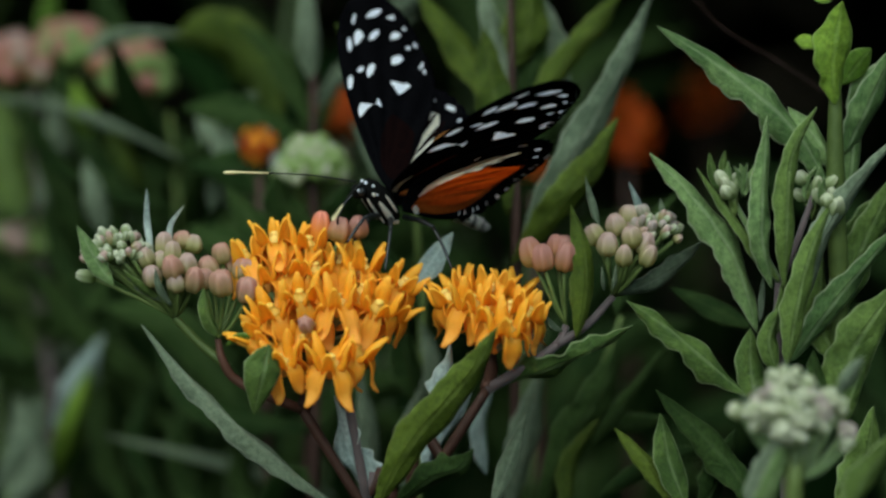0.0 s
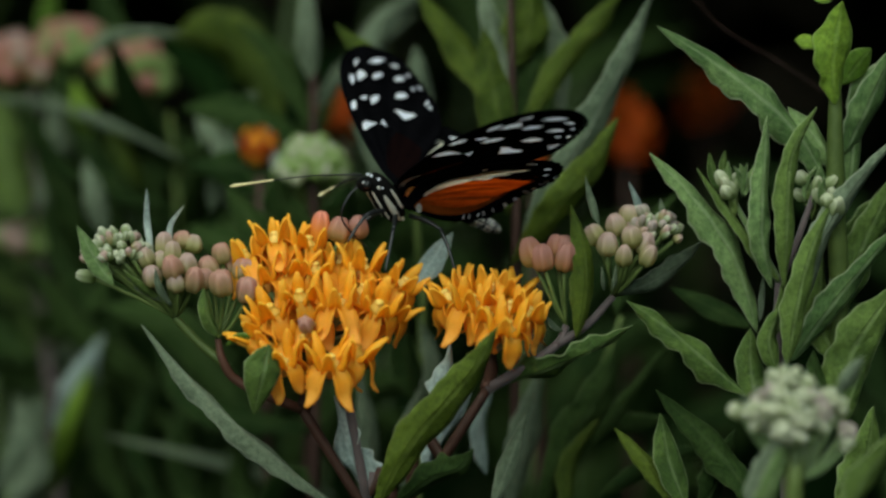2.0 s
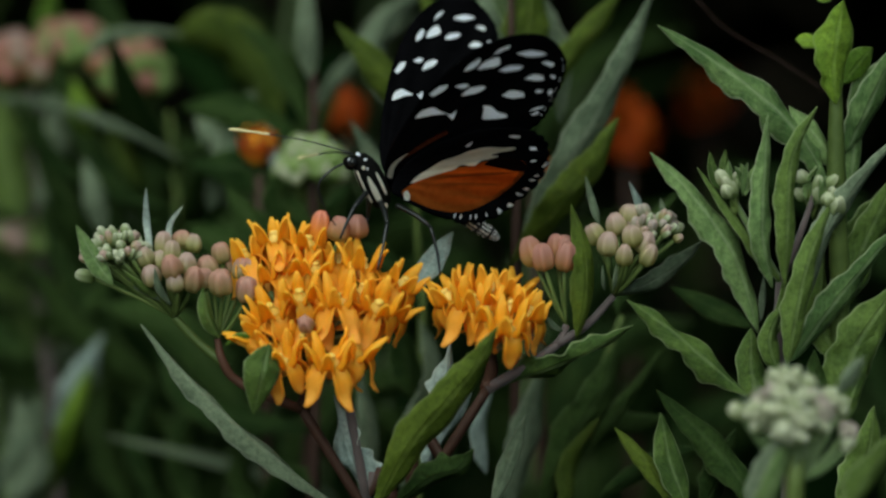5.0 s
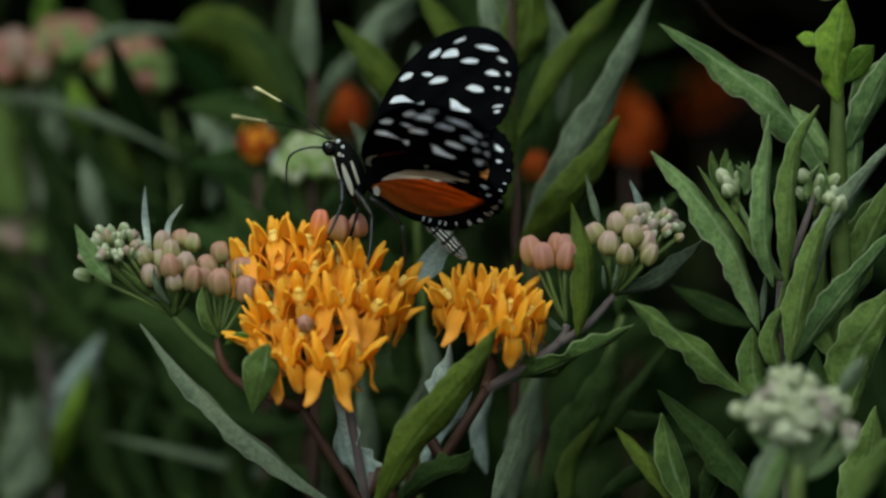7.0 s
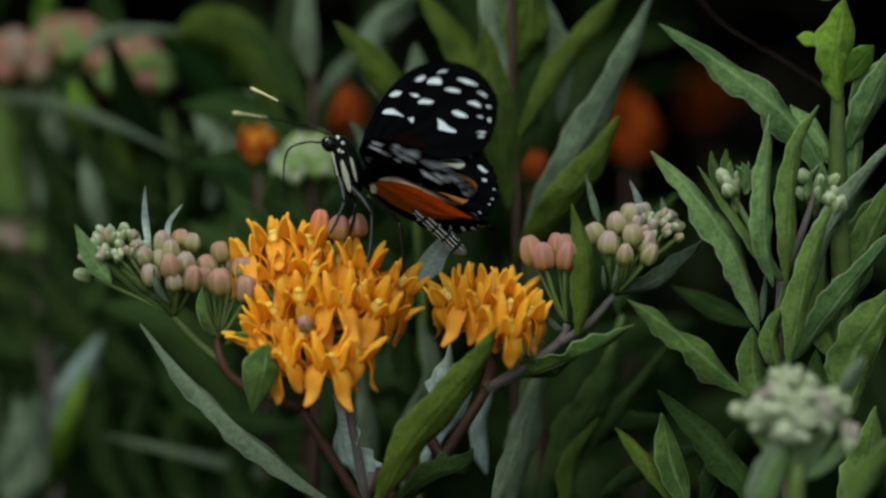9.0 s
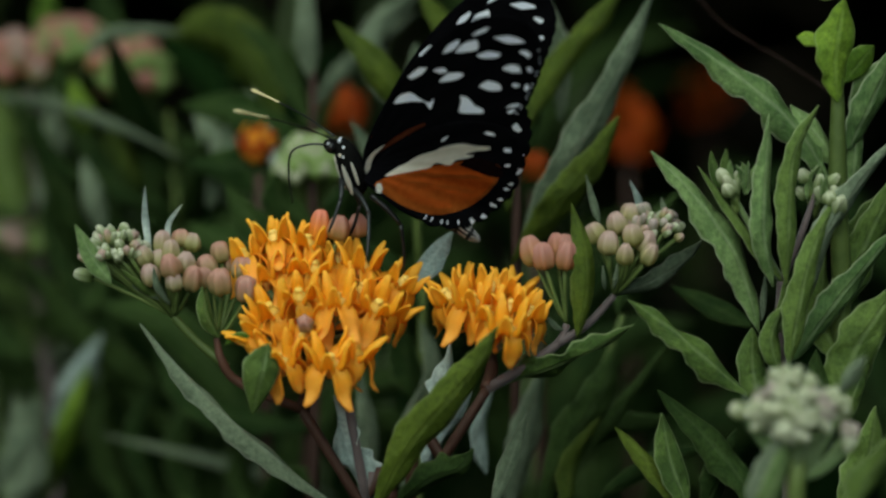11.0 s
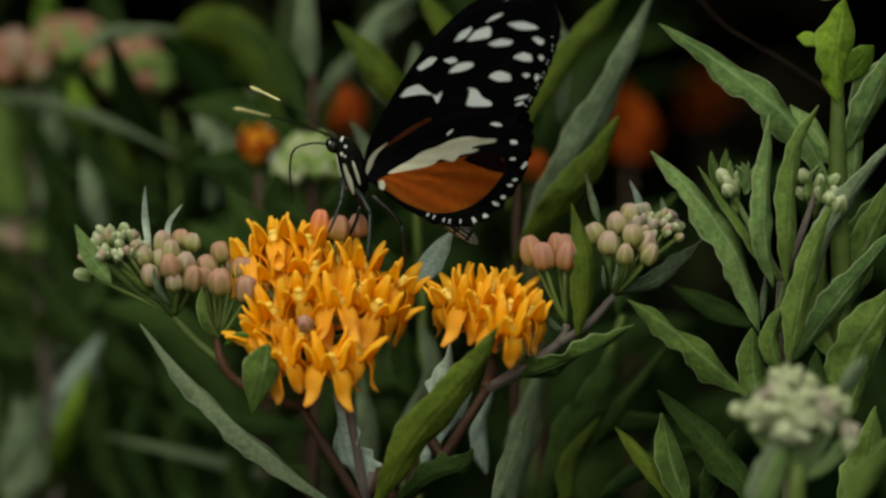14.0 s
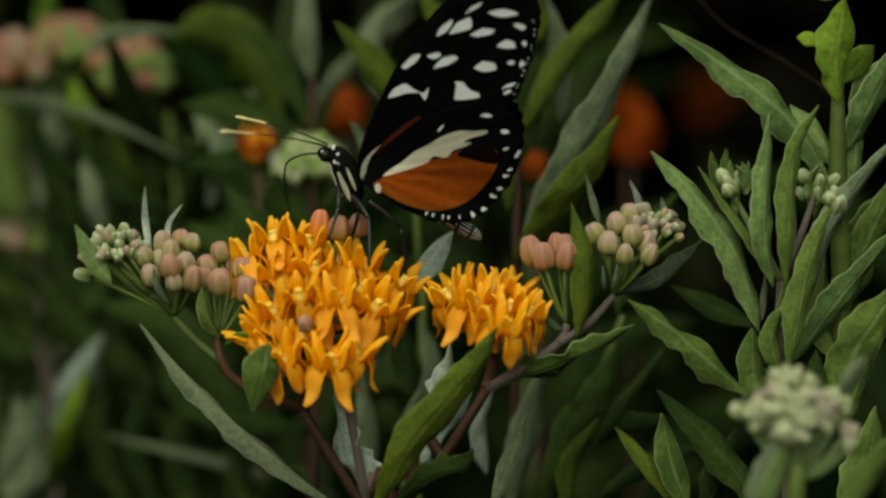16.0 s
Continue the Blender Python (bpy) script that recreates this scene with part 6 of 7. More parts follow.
v, f, u = lathe(scaled([(0.3, -1.5), (1.0, -1.1), (1.35, -0.3), (1.3, 0.5), (0.9, 1.2), (0.3, 1.6)]), 14)
head = part("head", mesh_of("head", laid(v), f, THORAX, u), fly, "black head", pose(0.0062, 0, -0.0012))
v, f, u = lathe(scaled([(0.15, -0.75), (0.55, -0.5), (0.75, 0.0), (0.55, 0.5), (0.15, 0.75)]), 12)
for s in (1, -1):
    part("eye", mesh_of("eye", v, f, HORN, u), head, "round black eye", pose(0.0002, s * 0.0011, 0.0002))
for x, y, z in ((0.0056, 0.0006, 0.0006), (0.0056, -0.0006, 0.0006), (0.0044, 0.0014, 0.0002), (0.0044, -0.0014, 0.0002), (0.0070, 0.0009, -0.0008), (0.0036, 0.0019, -0.0012)):
    part("white_dot", mesh_of("white_dot", [Vector(p) * 0.42 for p in v], f, WHITE, u), fly, "", pose(x, y, z))


def limb_mesh(name, length, knee, radius, material, tip=None):
    """A jointed limb along x, bent upwards at the knee; the foot lies on the x axis."""
    joint = (length * 0.45, 0, knee)
    v, f, u = tube_data([(0, 0, 0), (length * 0.22, 0, knee * 0.6), joint], (radius * 1.4, radius * 1.5, radius), 7, 8)
    v2, f2, u2 = tube_data([joint, (length * 0.75, 0, knee * 0.55), (length, 0, 0)], (radius, radius * 0.9, radius * 0.6), 7, 8)
    f, v, u = list(f) + [tuple(k + len(v) for k in q) for q in f2], list(v) + list(v2), list(u) + list(u2)
    return mesh_of(name, v, f, material, u)


legs = {}
for key, length, knee in (("front", 0.0105, 0.0020), ("left", 0.0150, 0.0030), ("right", 0.0110, 0.0022), ("back", 0.0150, 0.0032)):
    legs[key] = part("leg", limb_mesh("leg", length, knee, 0.00034, HORN), fly, "thin black leg")
feelers = {}
for key in ("left", "right"):
    way = [(0, 0, 0), (0.009, 0, 0.0006), (0.018, 0, 0.0004), (0.0245, 0, 0)]
    v, f, u = tube_data(way, (0.00018, 0.00013, 0.00013, 0.00016), 6, 16)
    feeler = part("antenna", mesh_of("antenna", v, f, HORN, u), fly, "thin black antenna")
    v, f, u = tube_data([(0.0165, 0, 0.0005), (0.021, 0, 0.00028), (0.0238, 0, 0.0001), (0.0248, 0, 0)], (0.00016, 0.0002, 0.00036, 0.0001), 7, 10)
    part("club", mesh_of("club", v, f, CLUB, u), feeler, "cream club tip")
    feelers[key] = feeler
v, f, u = tube_data([(0, 0, 0), (0.0028, 0, -0.0008), (0.0054, 0, -0.0030), (0.0050, 0, -0.0072), (0.0030, 0, -0.0125)], (0.00022, 0.0002, 0.0002, 0.00018, 0.0001), 7, 20)
tongue = part("proboscis", mesh_of("proboscis", v, f, HORN, u), fly, "thin bent black proboscis")


def hinge(mirror, lift, sweep):
    """A wing's pose: lifted about the body's length, swung in its own plane."""
    return Matrix.Translation((0, mirror * 0.0012, 0)) @ Matrix.Rotation(radians(lift * mirror), 4, "X") @ Matrix.Rotation(radians(sweep * mirror), 4, "Z")


def limb(root, way):
    """A limb's pose: its root on the body and the way that it reaches."""
    x = Vector(way).normalized()
    y = Vector((0, 0, 1)).cross(x).normalized()
    return Matrix.Translation(root) @ Matrix((x, y, x.cross(y))).transposed().to_4x4()


def motions():
    flight = [
        (0.00, pose(-0.00958, 0.00820, 0.56026, -9.9, -5.3, -145.7)),
        (0.50, pose(-0.00922, 0.00801, 0.56044, -5.2, -7.5, -146.3)),
        (1.00, pose(-0.00806, 0.00807, 0.56125, -5.5, -13.7, -149.4)),
        (1.50, pose(-0.00832, 0.00782, 0.56156, -4.4, -14.8, -149.0)),
        (2.00, pose(-0.00841, 0.00760, 0.56101, -5.0, -10.3, -149.8)),
        (2.50, pose(-0.00875, 0.00655, 0.56141, -3.9, -12.2, -155.7)),
        (3.00, pose(-0.00842, 0.00750, 0.56150, -3.2, -15.5, -153.4)),
        (3.50, pose(-0.00789, 0.00681, 0.56214, -3.9, -21.7, -155.8)),
        (4.00, pose(-0.00807, 0.00694, 0.56223, -2.9, -19.4, -154.2)),
        (4.20, pose(-0.00807, 0.00694, 0.56223, -2.9, -19.4, -154.2)),
        (5.30, pose(-0.01140, 0.00451, 0.56435, 0.3, -21.0, -172.0)),
        (6.50, pose(-0.01412, 0.00238, 0.56501, 2.3, -22.1, 173.5)),
        (7.00, pose(-0.01378, 0.00314, 0.56535, 2.3, -27.5, 178.0)),
        (7.50, pose(-0.01420, 0.00354, 0.56549, 2.8, -27.0, -179.7)),
        (8.00, pose(-0.01457, 0.00331, 0.56544, 3.8, -27.6, -179.8)),
        (8.50, pose(-0.01440, 0.00313, 0.56562, 3.9, -29.5, -179.9)),
        (9.00, pose(-0.01403, 0.00322, 0.56573, 5.0, -31.4, -179.5)),
        (10.20, pose(-0.01374, 0.00270, 0.56566, -6.6, -30.1, 180.0)),
        (11.50, pose(-0.01345, 0.00217, 0.56559, -18.2, -28.8, 179.5)),
        (12.50, pose(-0.01355, 0.00205, 0.56548, -13.9, -28.3, 178.2)),
        (13.00, pose(-0.01353, 0.00213, 0.56526, -12.3, -28.7, 178.2)),
        (14.50, pose(-0.01302, 0.00230, 0.56588, -13.6, -31.1, 178.5)),
        (15.00, pose(-0.01292, 0.00232, 0.56597, -13.9, -31.6, 178.5)),
        (15.50, pose(-0.01360, 0.00220, 0.56537, -12.4, -28.5, 178.4)),
        (16.00, pose(-0.01439, 0.00206, 0.56468, -10.7, -24.8, 178.3)),
    ]
    left_fore = [
        (0.00, hinge(1, 42.4, -0.4)),
        (0.10, hinge(1, 45.0, -0.2)),
        (0.20, hinge(1, 54.0, 0.0)),
        (0.30, hinge(1, 58.5, 0.2)),
        (0.40, hinge(1, 62.5, 0.4)),
        (0.50, hinge(1, 63.6, 0.6)),
        (0.70, hinge(1, 62.8, 1.1)),
        (0.90, hinge(1, 60.0, 1.6)),
        (1.00, hinge(1, 56.3, 1.8)),
        (1.10, hinge(1, 52.0, 1.2)),
        (1.20, hinge(1, 46.0, 0.6)),
        (1.30, hinge(1, 41.0, 0.1)),
        (1.40, hinge(1, 32.0, -0.5)),
        (1.50, hinge(1, 27.6, -1.1)),
        (2.00, hinge(1, 30.2, -1.8)),
        (2.20, hinge(1, 36.0, -1.2)),
        (2.40, hinge(1, 41.0, -0.6)),
        (2.50, hinge(1, 43.6, -0.3)),
        (2.60, hinge(1, 50.0, 0.3)),
        (2.70, hinge(1, 53.0, 0.9)),
        (2.80, hinge(1, 58.0, 1.5)),
        (2.90, hinge(1, 60.5, 2.1)),
        (3.00, hinge(1, 61.0, 2.7)),
        (3.10, hinge(1, 60.0, 2.6)),
        (3.20, hinge(1, 58.5, 2.5)),
        (3.30, hinge(1, 56.0, 2.4)),
        (3.40, hinge(1, 52.5, 2.3)),
        (3.50, hinge(1, 49.3, 2.2)),
        (3.70, hinge(1, 41.0, 1.2)),
        (4.00, hinge(1, 26.2, -0.4)),
        (4.20, hinge(1, 20.0, -0.4)),
        (5.30, hinge(1, 56.0, 1.4)),
        (6.30, hinge(1, 4.0, 2.6)),
        (6.50, hinge(1, 16.9, 2.8)),
        (6.60, hinge(1, 19.0, 2.5)),
        (6.80, hinge(1, 23.0, 2.0)),
        (7.00, hinge(1, 25.5, 1.4)),
        (7.30, hinge(1, 17.0, -0.2)),
        (7.50, hinge(1, 7.4, -1.3)),
        (7.60, hinge(1, 5.0, -1.0)),
        (7.80, hinge(1, 7.0, -0.3)),
        (8.00, hinge(1, 10.7, 0.3)),
        (8.20, hinge(1, 13.5, 0.5)),
        (8.50, hinge(1, 15.0, 0.9)),
        (8.80, hinge(1, 12.5, 0.4)),
        (9.00, hinge(1, 9.4, 0.1)),
        (9.20, hinge(1, 12.0, 0.2)),
        (10.20, hinge(1, 45.0, 0.7)),
        (11.50, hinge(1, 86.0, 1.3)),
        (12.50, hinge(1, 86.7, 1.5)),
        (13.00, hinge(1, 86.9, 2.1)),
        (14.50, hinge(1, 85.4, 1.9)),
        (15.00, hinge(1, 85.3, 1.9)),
        (15.50, hinge(1, 85.8, 1.9)),
        (16.00, hinge(1, 86.4, 1.9)),
    ]
    right_fore = [
        (0.00, hinge(-1, 42.3, -0.4)),
        (0.10, hinge(-1, 45.0, 0.4)),
        (0.20, hinge(-1, 54.0, 1.1)),
        (0.30, hinge(-1, 63.0, 1.9)),
        (0.40, hinge(-1, 72.0, 2.6)),
        (0.50, hinge(-1, 74.1, 3.4)),
        (0.70, hinge(-1, 75.0, 3.6)),
        (0.90, hinge(-1, 64.0, 3.8)),
        (1.00, hinge(-1, 50.0, 3.9)),
        (1.10, hinge(-1, 47.0, 3.2)),
        (1.20, hinge(-1, 41.0, 2.6)),
        (1.30, hinge(-1, 35.0, 1.9)),
        (1.40, hinge(-1, 28.0, 1.3)),
        (1.50, hinge(-1, 25.2, 0.6)),
        (2.00, hinge(-1, 28.6, 0.7)),
        (2.20, hinge(-1, 35.0, 0.8)),
        (2.40, hinge(-1, 41.0, 0.9)),
        (2.50, hinge(-1, 43.9, 1.0)),
        (2.60, hinge(-1, 50.0, 1.7)),
        (2.70, hinge(-1, 55.0, 2.5)),
        (2.80, hinge(-1, 60.0, 3.2)),
        (2.90, hinge(-1, 63.0, 4.0)),
        (3.00, hinge(-1, 63.8, 4.7)),
        (3.10, hinge(-1, 63.0, 4.2)),
        (3.20, hinge(-1, 60.0, 3.7)),
        (3.30, hinge(-1, 57.0, 3.2)),
        (3.40, hinge(-1, 53.0, 2.7)),
        (3.50, hinge(-1, 49.2, 2.2)),
        (3.70, hinge(-1, 42.0, 1.7)),
        (4.00, hinge(-1, 27.5, 1.0)),
        (4.20, hinge(-1, 22.0, 1.0)),
        (5.30, hinge(-1, 60.0, 0.8)),
        (6.30, hinge(-1, 37.0, 0.7)),
        (6.50, hinge(-1, 39.4, 0.7)),
        (7.00, hinge(-1, 44.2, 0.7)),
        (7.50, hinge(-1, 32.3, 1.0)),
        (8.00, hinge(-1, 37.1, 1.1)),
        (8.50, hinge(-1, 39.7, 1.4)),
        (9.00, hinge(-1, 34.7, 1.2)),
        (9.20, hinge(-1, 36.0, 1.2)),
        (10.20, hinge(-1, 60.0, 1.2)),
        (11.50, hinge(-1, 84.4, 1.2)),
        (12.50, hinge(-1, 84.4, 1.5)),
        (13.00, hinge(-1, 84.4, 1.7)),
        (14.50, hinge(-1, 84.4, 1.7)),
        (15.00, hinge(-1, 84.4, 1.7)),
        (15.50, hinge(-1, 84.4, 1.7)),
        (16.00, hinge(-1, 84.4, 1.6)),
    ]
    left_hind = [
        (0.00, hinge(1, 41.6, 0.0)),
        (0.10, hinge(1, 44.2, 0.0)),
        (0.20, hinge(1, 53.2, 0.0)),
        (0.30, hinge(1, 57.7, 0.0)),
        (0.40, hinge(1, 61.7, 0.0)),
        (0.50, hinge(1, 62.8, 0.0)),
        (0.70, hinge(1, 61.9, 0.0)),
        (0.90, hinge(1, 59.0, 0.0)),
        (1.00, hinge(1, 55.2, 0.0)),
        (1.10, hinge(1, 50.8, 0.0)),
        (1.20, hinge(1, 44.7, 0.0)),
        (1.30, hinge(1, 39.7, 0.0)),
        (1.40, hinge(1, 30.6, 0.0)),
        (1.50, hinge(1, 26.1, 0.0)),
        (2.00, hinge(1, 28.7, 0.0)),
        (2.20, hinge(1, 34.8, 0.0)),
        (2.40, hinge(1, 40.1, 0.0)),
        (2.50, hinge(1, 42.8, 0.0)),
        (2.60, hinge(1, 48.9, 0.0)),
        (2.70, hinge(1, 51.6, 0.0)),
        (2.80, hinge(1, 56.3, 0.0)),
        (2.90, hinge(1, 58.5, 0.0)),
        (3.00, hinge(1, 58.7, 0.0)),
        (3.10, hinge(1, 57.5, 0.0)),
        (3.20, hinge(1, 55.9, 0.0)),
        (3.30, hinge(1, 53.2, 0.0)),
        (3.40, hinge(1, 49.6, 0.0)),
        (3.50, hinge(1, 46.2, 0.0)),
        (3.70, hinge(1, 38.3, 0.0)),
        (4.00, hinge(1, 24.1, 0.0)),
        (4.20, hinge(1, 17.9, 0.0)),
        (5.30, hinge(1, 53.3, 0.0)),
        (6.30, hinge(1, 0.9, 0.0)),
        (6.50, hinge(1, 13.7, 0.0)),
        (6.60, hinge(1, 16.2, 0.0)),
        (6.80, hinge(1, 21.1, 0.0)),
        (7.00, hinge(1, 24.4, 0.0)),
        (7.30, hinge(1, 16.1, 0.0)),
        (7.50, hinge(1, 6.6, 0.0)),
        (7.60, hinge(1, 4.2, 0.0)),
        (7.80, hinge(1, 6.2, 0.0)),
        (8.00, hinge(1, 9.9, 0.0)),
        (8.20, hinge(1, 12.2, 0.0)),
        (8.50, hinge(1, 12.9, 0.0)),
        (8.80, hinge(1, 10.1, 0.0)),
        (9.00, hinge(1, 6.8, 0.0)),
        (9.20, hinge(1, 9.5, 0.0)),
        (10.20, hinge(1, 42.9, 0.0)),
        (11.50, hinge(1, 84.6, 0.0)),
        (12.50, hinge(1, 85.9, 0.0)),
        (13.00, hinge(1, 86.1, 0.0)),
        (14.50, hinge(1, 84.6, 0.0)),
        (15.00, hinge(1, 84.5, 0.0)),
        (15.50, hinge(1, 85.0, 0.0)),
        (16.00, hinge(1, 85.6, 0.0)),
    ]
    right_hind = [
        (0.00, hinge(-1, 41.5, 0.0)),
        (0.10, hinge(-1, 44.2, 0.0)),
        (0.20, hinge(-1, 53.2, 0.0)),
        (0.30, hinge(-1, 62.2, 0.0)),
        (0.40, hinge(-1, 71.2, 0.0)),
        (0.50, hinge(-1, 73.3, 0.0)),
        (0.70, hinge(-1, 74.2, 0.0)),
        (0.90, hinge(-1, 63.2, 0.0)),
        (1.00, hinge(-1, 49.2, 0.0)),
        (1.10, hinge(-1, 46.2, 0.0)),
        (1.20, hinge(-1, 40.1, 0.0)),
        (1.30, hinge(-1, 34.1, 0.0)),
        (1.40, hinge(-1, 27.0, 0.0)),
        (1.50, hinge(-1, 24.2, 0.0)),
        (2.00, hinge(-1, 25.7, 0.0)),
        (2.20, hinge(-1, 32.8, 0.0)),
        (2.40, hinge(-1, 39.5, 0.0)),
        (2.50, hinge(-1, 42.8, 0.0)),
        (2.60, hinge(-1, 49.0, 0.0)),
        (2.70, hinge(-1, 54.0, 0.0)),
        (2.80, hinge(-1, 59.1, 0.0)),
        (2.90, hinge(-1, 62.1, 0.0)),
        (3.00, hinge(-1, 63.0, 0.0)),
        (3.10, hinge(-1, 62.2, 0.0)),
        (3.20, hinge(-1, 59.2, 0.0)),
        (3.30, hinge(-1, 56.2, 0.0)),
        (3.40, hinge(-1, 52.2, 0.0)),
        (3.50, hinge(-1, 48.4, 0.0)),
        (3.70, hinge(-1, 41.2, 0.0)),
        (4.00, hinge(-1, 26.7, 0.0)),
        (4.20, hinge(-1, 21.2, 0.0)),
        (5.30, hinge(-1, 59.2, 0.0)),
        (6.30, hinge(-1, 35.8, 0.0)),
        (6.50, hinge(-1, 38.1, 0.0)),
        (7.00, hinge(-1, 42.9, 0.0)),
        (7.50, hinge(-1, 29.8, 0.0)),
        (8.00, hinge(-1, 35.1, 0.0)),
        (8.50, hinge(-1, 37.9, 0.0)),
        (9.00, hinge(-1, 31.9, 0.0)),
        (9.20, hinge(-1, 33.4, 0.0)),
        (10.20, hinge(-1, 58.6, 0.0)),
        (11.50, hinge(-1, 83.6, 0.0)),
        (12.50, hinge(-1, 83.6, 0.0)),
        (13.00, hinge(-1, 83.6, 0.0)),
        (14.50, hinge(-1, 83.6, 0.0)),
        (15.00, hinge(-1, 83.6, 0.0)),
        (15.50, hinge(-1, 83.6, 0.0)),
        (16.00, hinge(-1, 83.6, 0.0)),
    ]
    front_leg = [
        (0.00, limb((0.0020, 0.0012, -0.0052), (0.902, 0.454, -0.411))),
        (0.50, limb((0.0020, 0.0012, -0.0052), (0.876, 0.357, -0.518))),
        (1.00, limb((0.0020, 0.0012, -0.0052), (0.812, 0.393, -0.722))),
        (1.50, limb((0.0020, 0.0012, -0.0052), (0.749, 0.356, -0.772))),
        (2.00, limb((0.0020, 0.0012, -0.0052), (0.835, 0.360, -0.631))),
        (2.50, limb((0.0020, 0.0012, -0.0052), (0.671, 0.383, -0.684))),
        (3.00, limb((0.0020, 0.0012, -0.0052), (0.680, 0.398, -0.769))),
        (3.50, limb((0.0020, 0.0012, -0.0052), (0.510, 0.390, -0.912))),
        (4.00, limb((0.0020, 0.0012, -0.0052), (0.565, 0.350, -0.900))),
        (4.20, limb((0.0020, 0.0012, -0.0052), (0.565, 0.350, -0.900))),
        (5.30, limb((0.0020, 0.0012, -0.0052), (0.118, 0.381, -0.799))),
        (6.50, limb((0.0020, 0.0012, -0.0052), (-0.117, 0.259, -0.583))),
        (7.00, limb((0.0020, 0.0012, -0.0052), (-0.179, 0.296, -0.647))),
        (7.50, limb((0.0020, 0.0012, -0.0052), (-0.196, 0.303, -0.653))),
        (8.00, limb((0.0020, 0.0012, -0.0052), (-0.240, 0.262, -0.636))),
        (8.50, limb((0.0020, 0.0012, -0.0052), (-0.272, 0.241, -0.657))),
        (9.00, limb((0.0020, 0.0012, -0.0052), (-0.281, 0.220, -0.692))),
        (10.20, limb((0.0020, 0.0012, -0.0052), (-0.229, 0.411, -0.612))),
        (11.50, limb((0.0020, 0.0012, -0.0052), (-0.177, 0.586, -0.502))),
        (12.50, limb((0.0020, 0.0012, -0.0052), (-0.177, 0.504, -0.535))),
        (13.00, limb((0.0020, 0.0012, -0.0052), (-0.173, 0.478, -0.532))),
        (14.50, limb((0.0020, 0.0012, -0.0052), (-0.209, 0.536, -0.592))),
        (15.00, limb((0.0020, 0.0012, -0.0052), (-0.216, 0.546, -0.602))),
        (15.50, limb((0.0020, 0.0012, -0.0052), (-0.178, 0.485, -0.537))),
        (16.00, limb((0.0020, 0.0012, -0.0052), (-0.146, 0.419, -0.460))),
    ]
    left_leg = [
        (0.00, limb((-0.0005, 0.0014, -0.0056), (0.809, 1.290, -0.733))),
        (0.50, limb((-0.0005, 0.0014, -0.0056), (0.756, 1.156, -0.895))),
        (1.00, limb((-0.0005, 0.0014, -0.0056), (0.600, 1.171, -1.045))),
        (1.50, limb((-0.0005, 0.0014, -0.0056), (0.534, 1.130, -1.101))),
        (2.00, limb((-0.0005, 0.0014, -0.0056), (0.645, 1.135, -0.986))),
        (2.50, limb((-0.0005, 0.0014, -0.0056), (0.392, 1.109, -1.027))),
        (3.00, limb((-0.0005, 0.0014, -0.0056), (0.404, 1.133, -1.097))),
        (3.50, limb((-0.0005, 0.0014, -0.0056), (0.165, 1.108, -1.161))),
        (4.00, limb((-0.0005, 0.0014, -0.0056), (0.253, 1.076, -1.191))),
        (4.20, limb((-0.0005, 0.0014, -0.0056), (0.253, 1.076, -1.191))),
        (5.30, limb((-0.0005, 0.0014, -0.0056), (-0.332, 0.863, -1.026))),
        (6.50, limb((-0.0005, 0.0014, -0.0056), (-0.608, 0.532, -0.760))),
        (7.00, limb((-0.0005, 0.0014, -0.0056), (-0.663, 0.618, -0.767))),
        (7.50, limb((-0.0005, 0.0014, -0.0056), (-0.666, 0.646, -0.791))),
        (8.00, limb((-0.0005, 0.0014, -0.0056), (-0.712, 0.602, -0.772))),
        (8.50, limb((-0.0005, 0.0014, -0.0056), (-0.749, 0.581, -0.769))),
        (9.00, limb((-0.0005, 0.0014, -0.0056), (-0.759, 0.563, -0.790))),
        (10.20, limb((-0.0005, 0.0014, -0.0056), (-0.708, 0.771, -0.648))),
        (11.50, limb((-0.0005, 0.0014, -0.0056), (-0.656, 0.953, -0.476))),
        (12.50, limb((-0.0005, 0.0014, -0.0056), (-0.662, 0.856, -0.543))),
        (13.00, limb((-0.0005, 0.0014, -0.0056), (-0.658, 0.828, -0.546))),
        (14.50, limb((-0.0005, 0.0014, -0.0056), (-0.698, 0.883, -0.567))),
        (15.00, limb((-0.0005, 0.0014, -0.0056), (-0.706, 0.892, -0.569))),
        (15.50, limb((-0.0005, 0.0014, -0.0056), (-0.662, 0.839, -0.554))),
        (16.00, limb((-0.0005, 0.0014, -0.0056), (-0.620, 0.779, -0.534))),
    ]
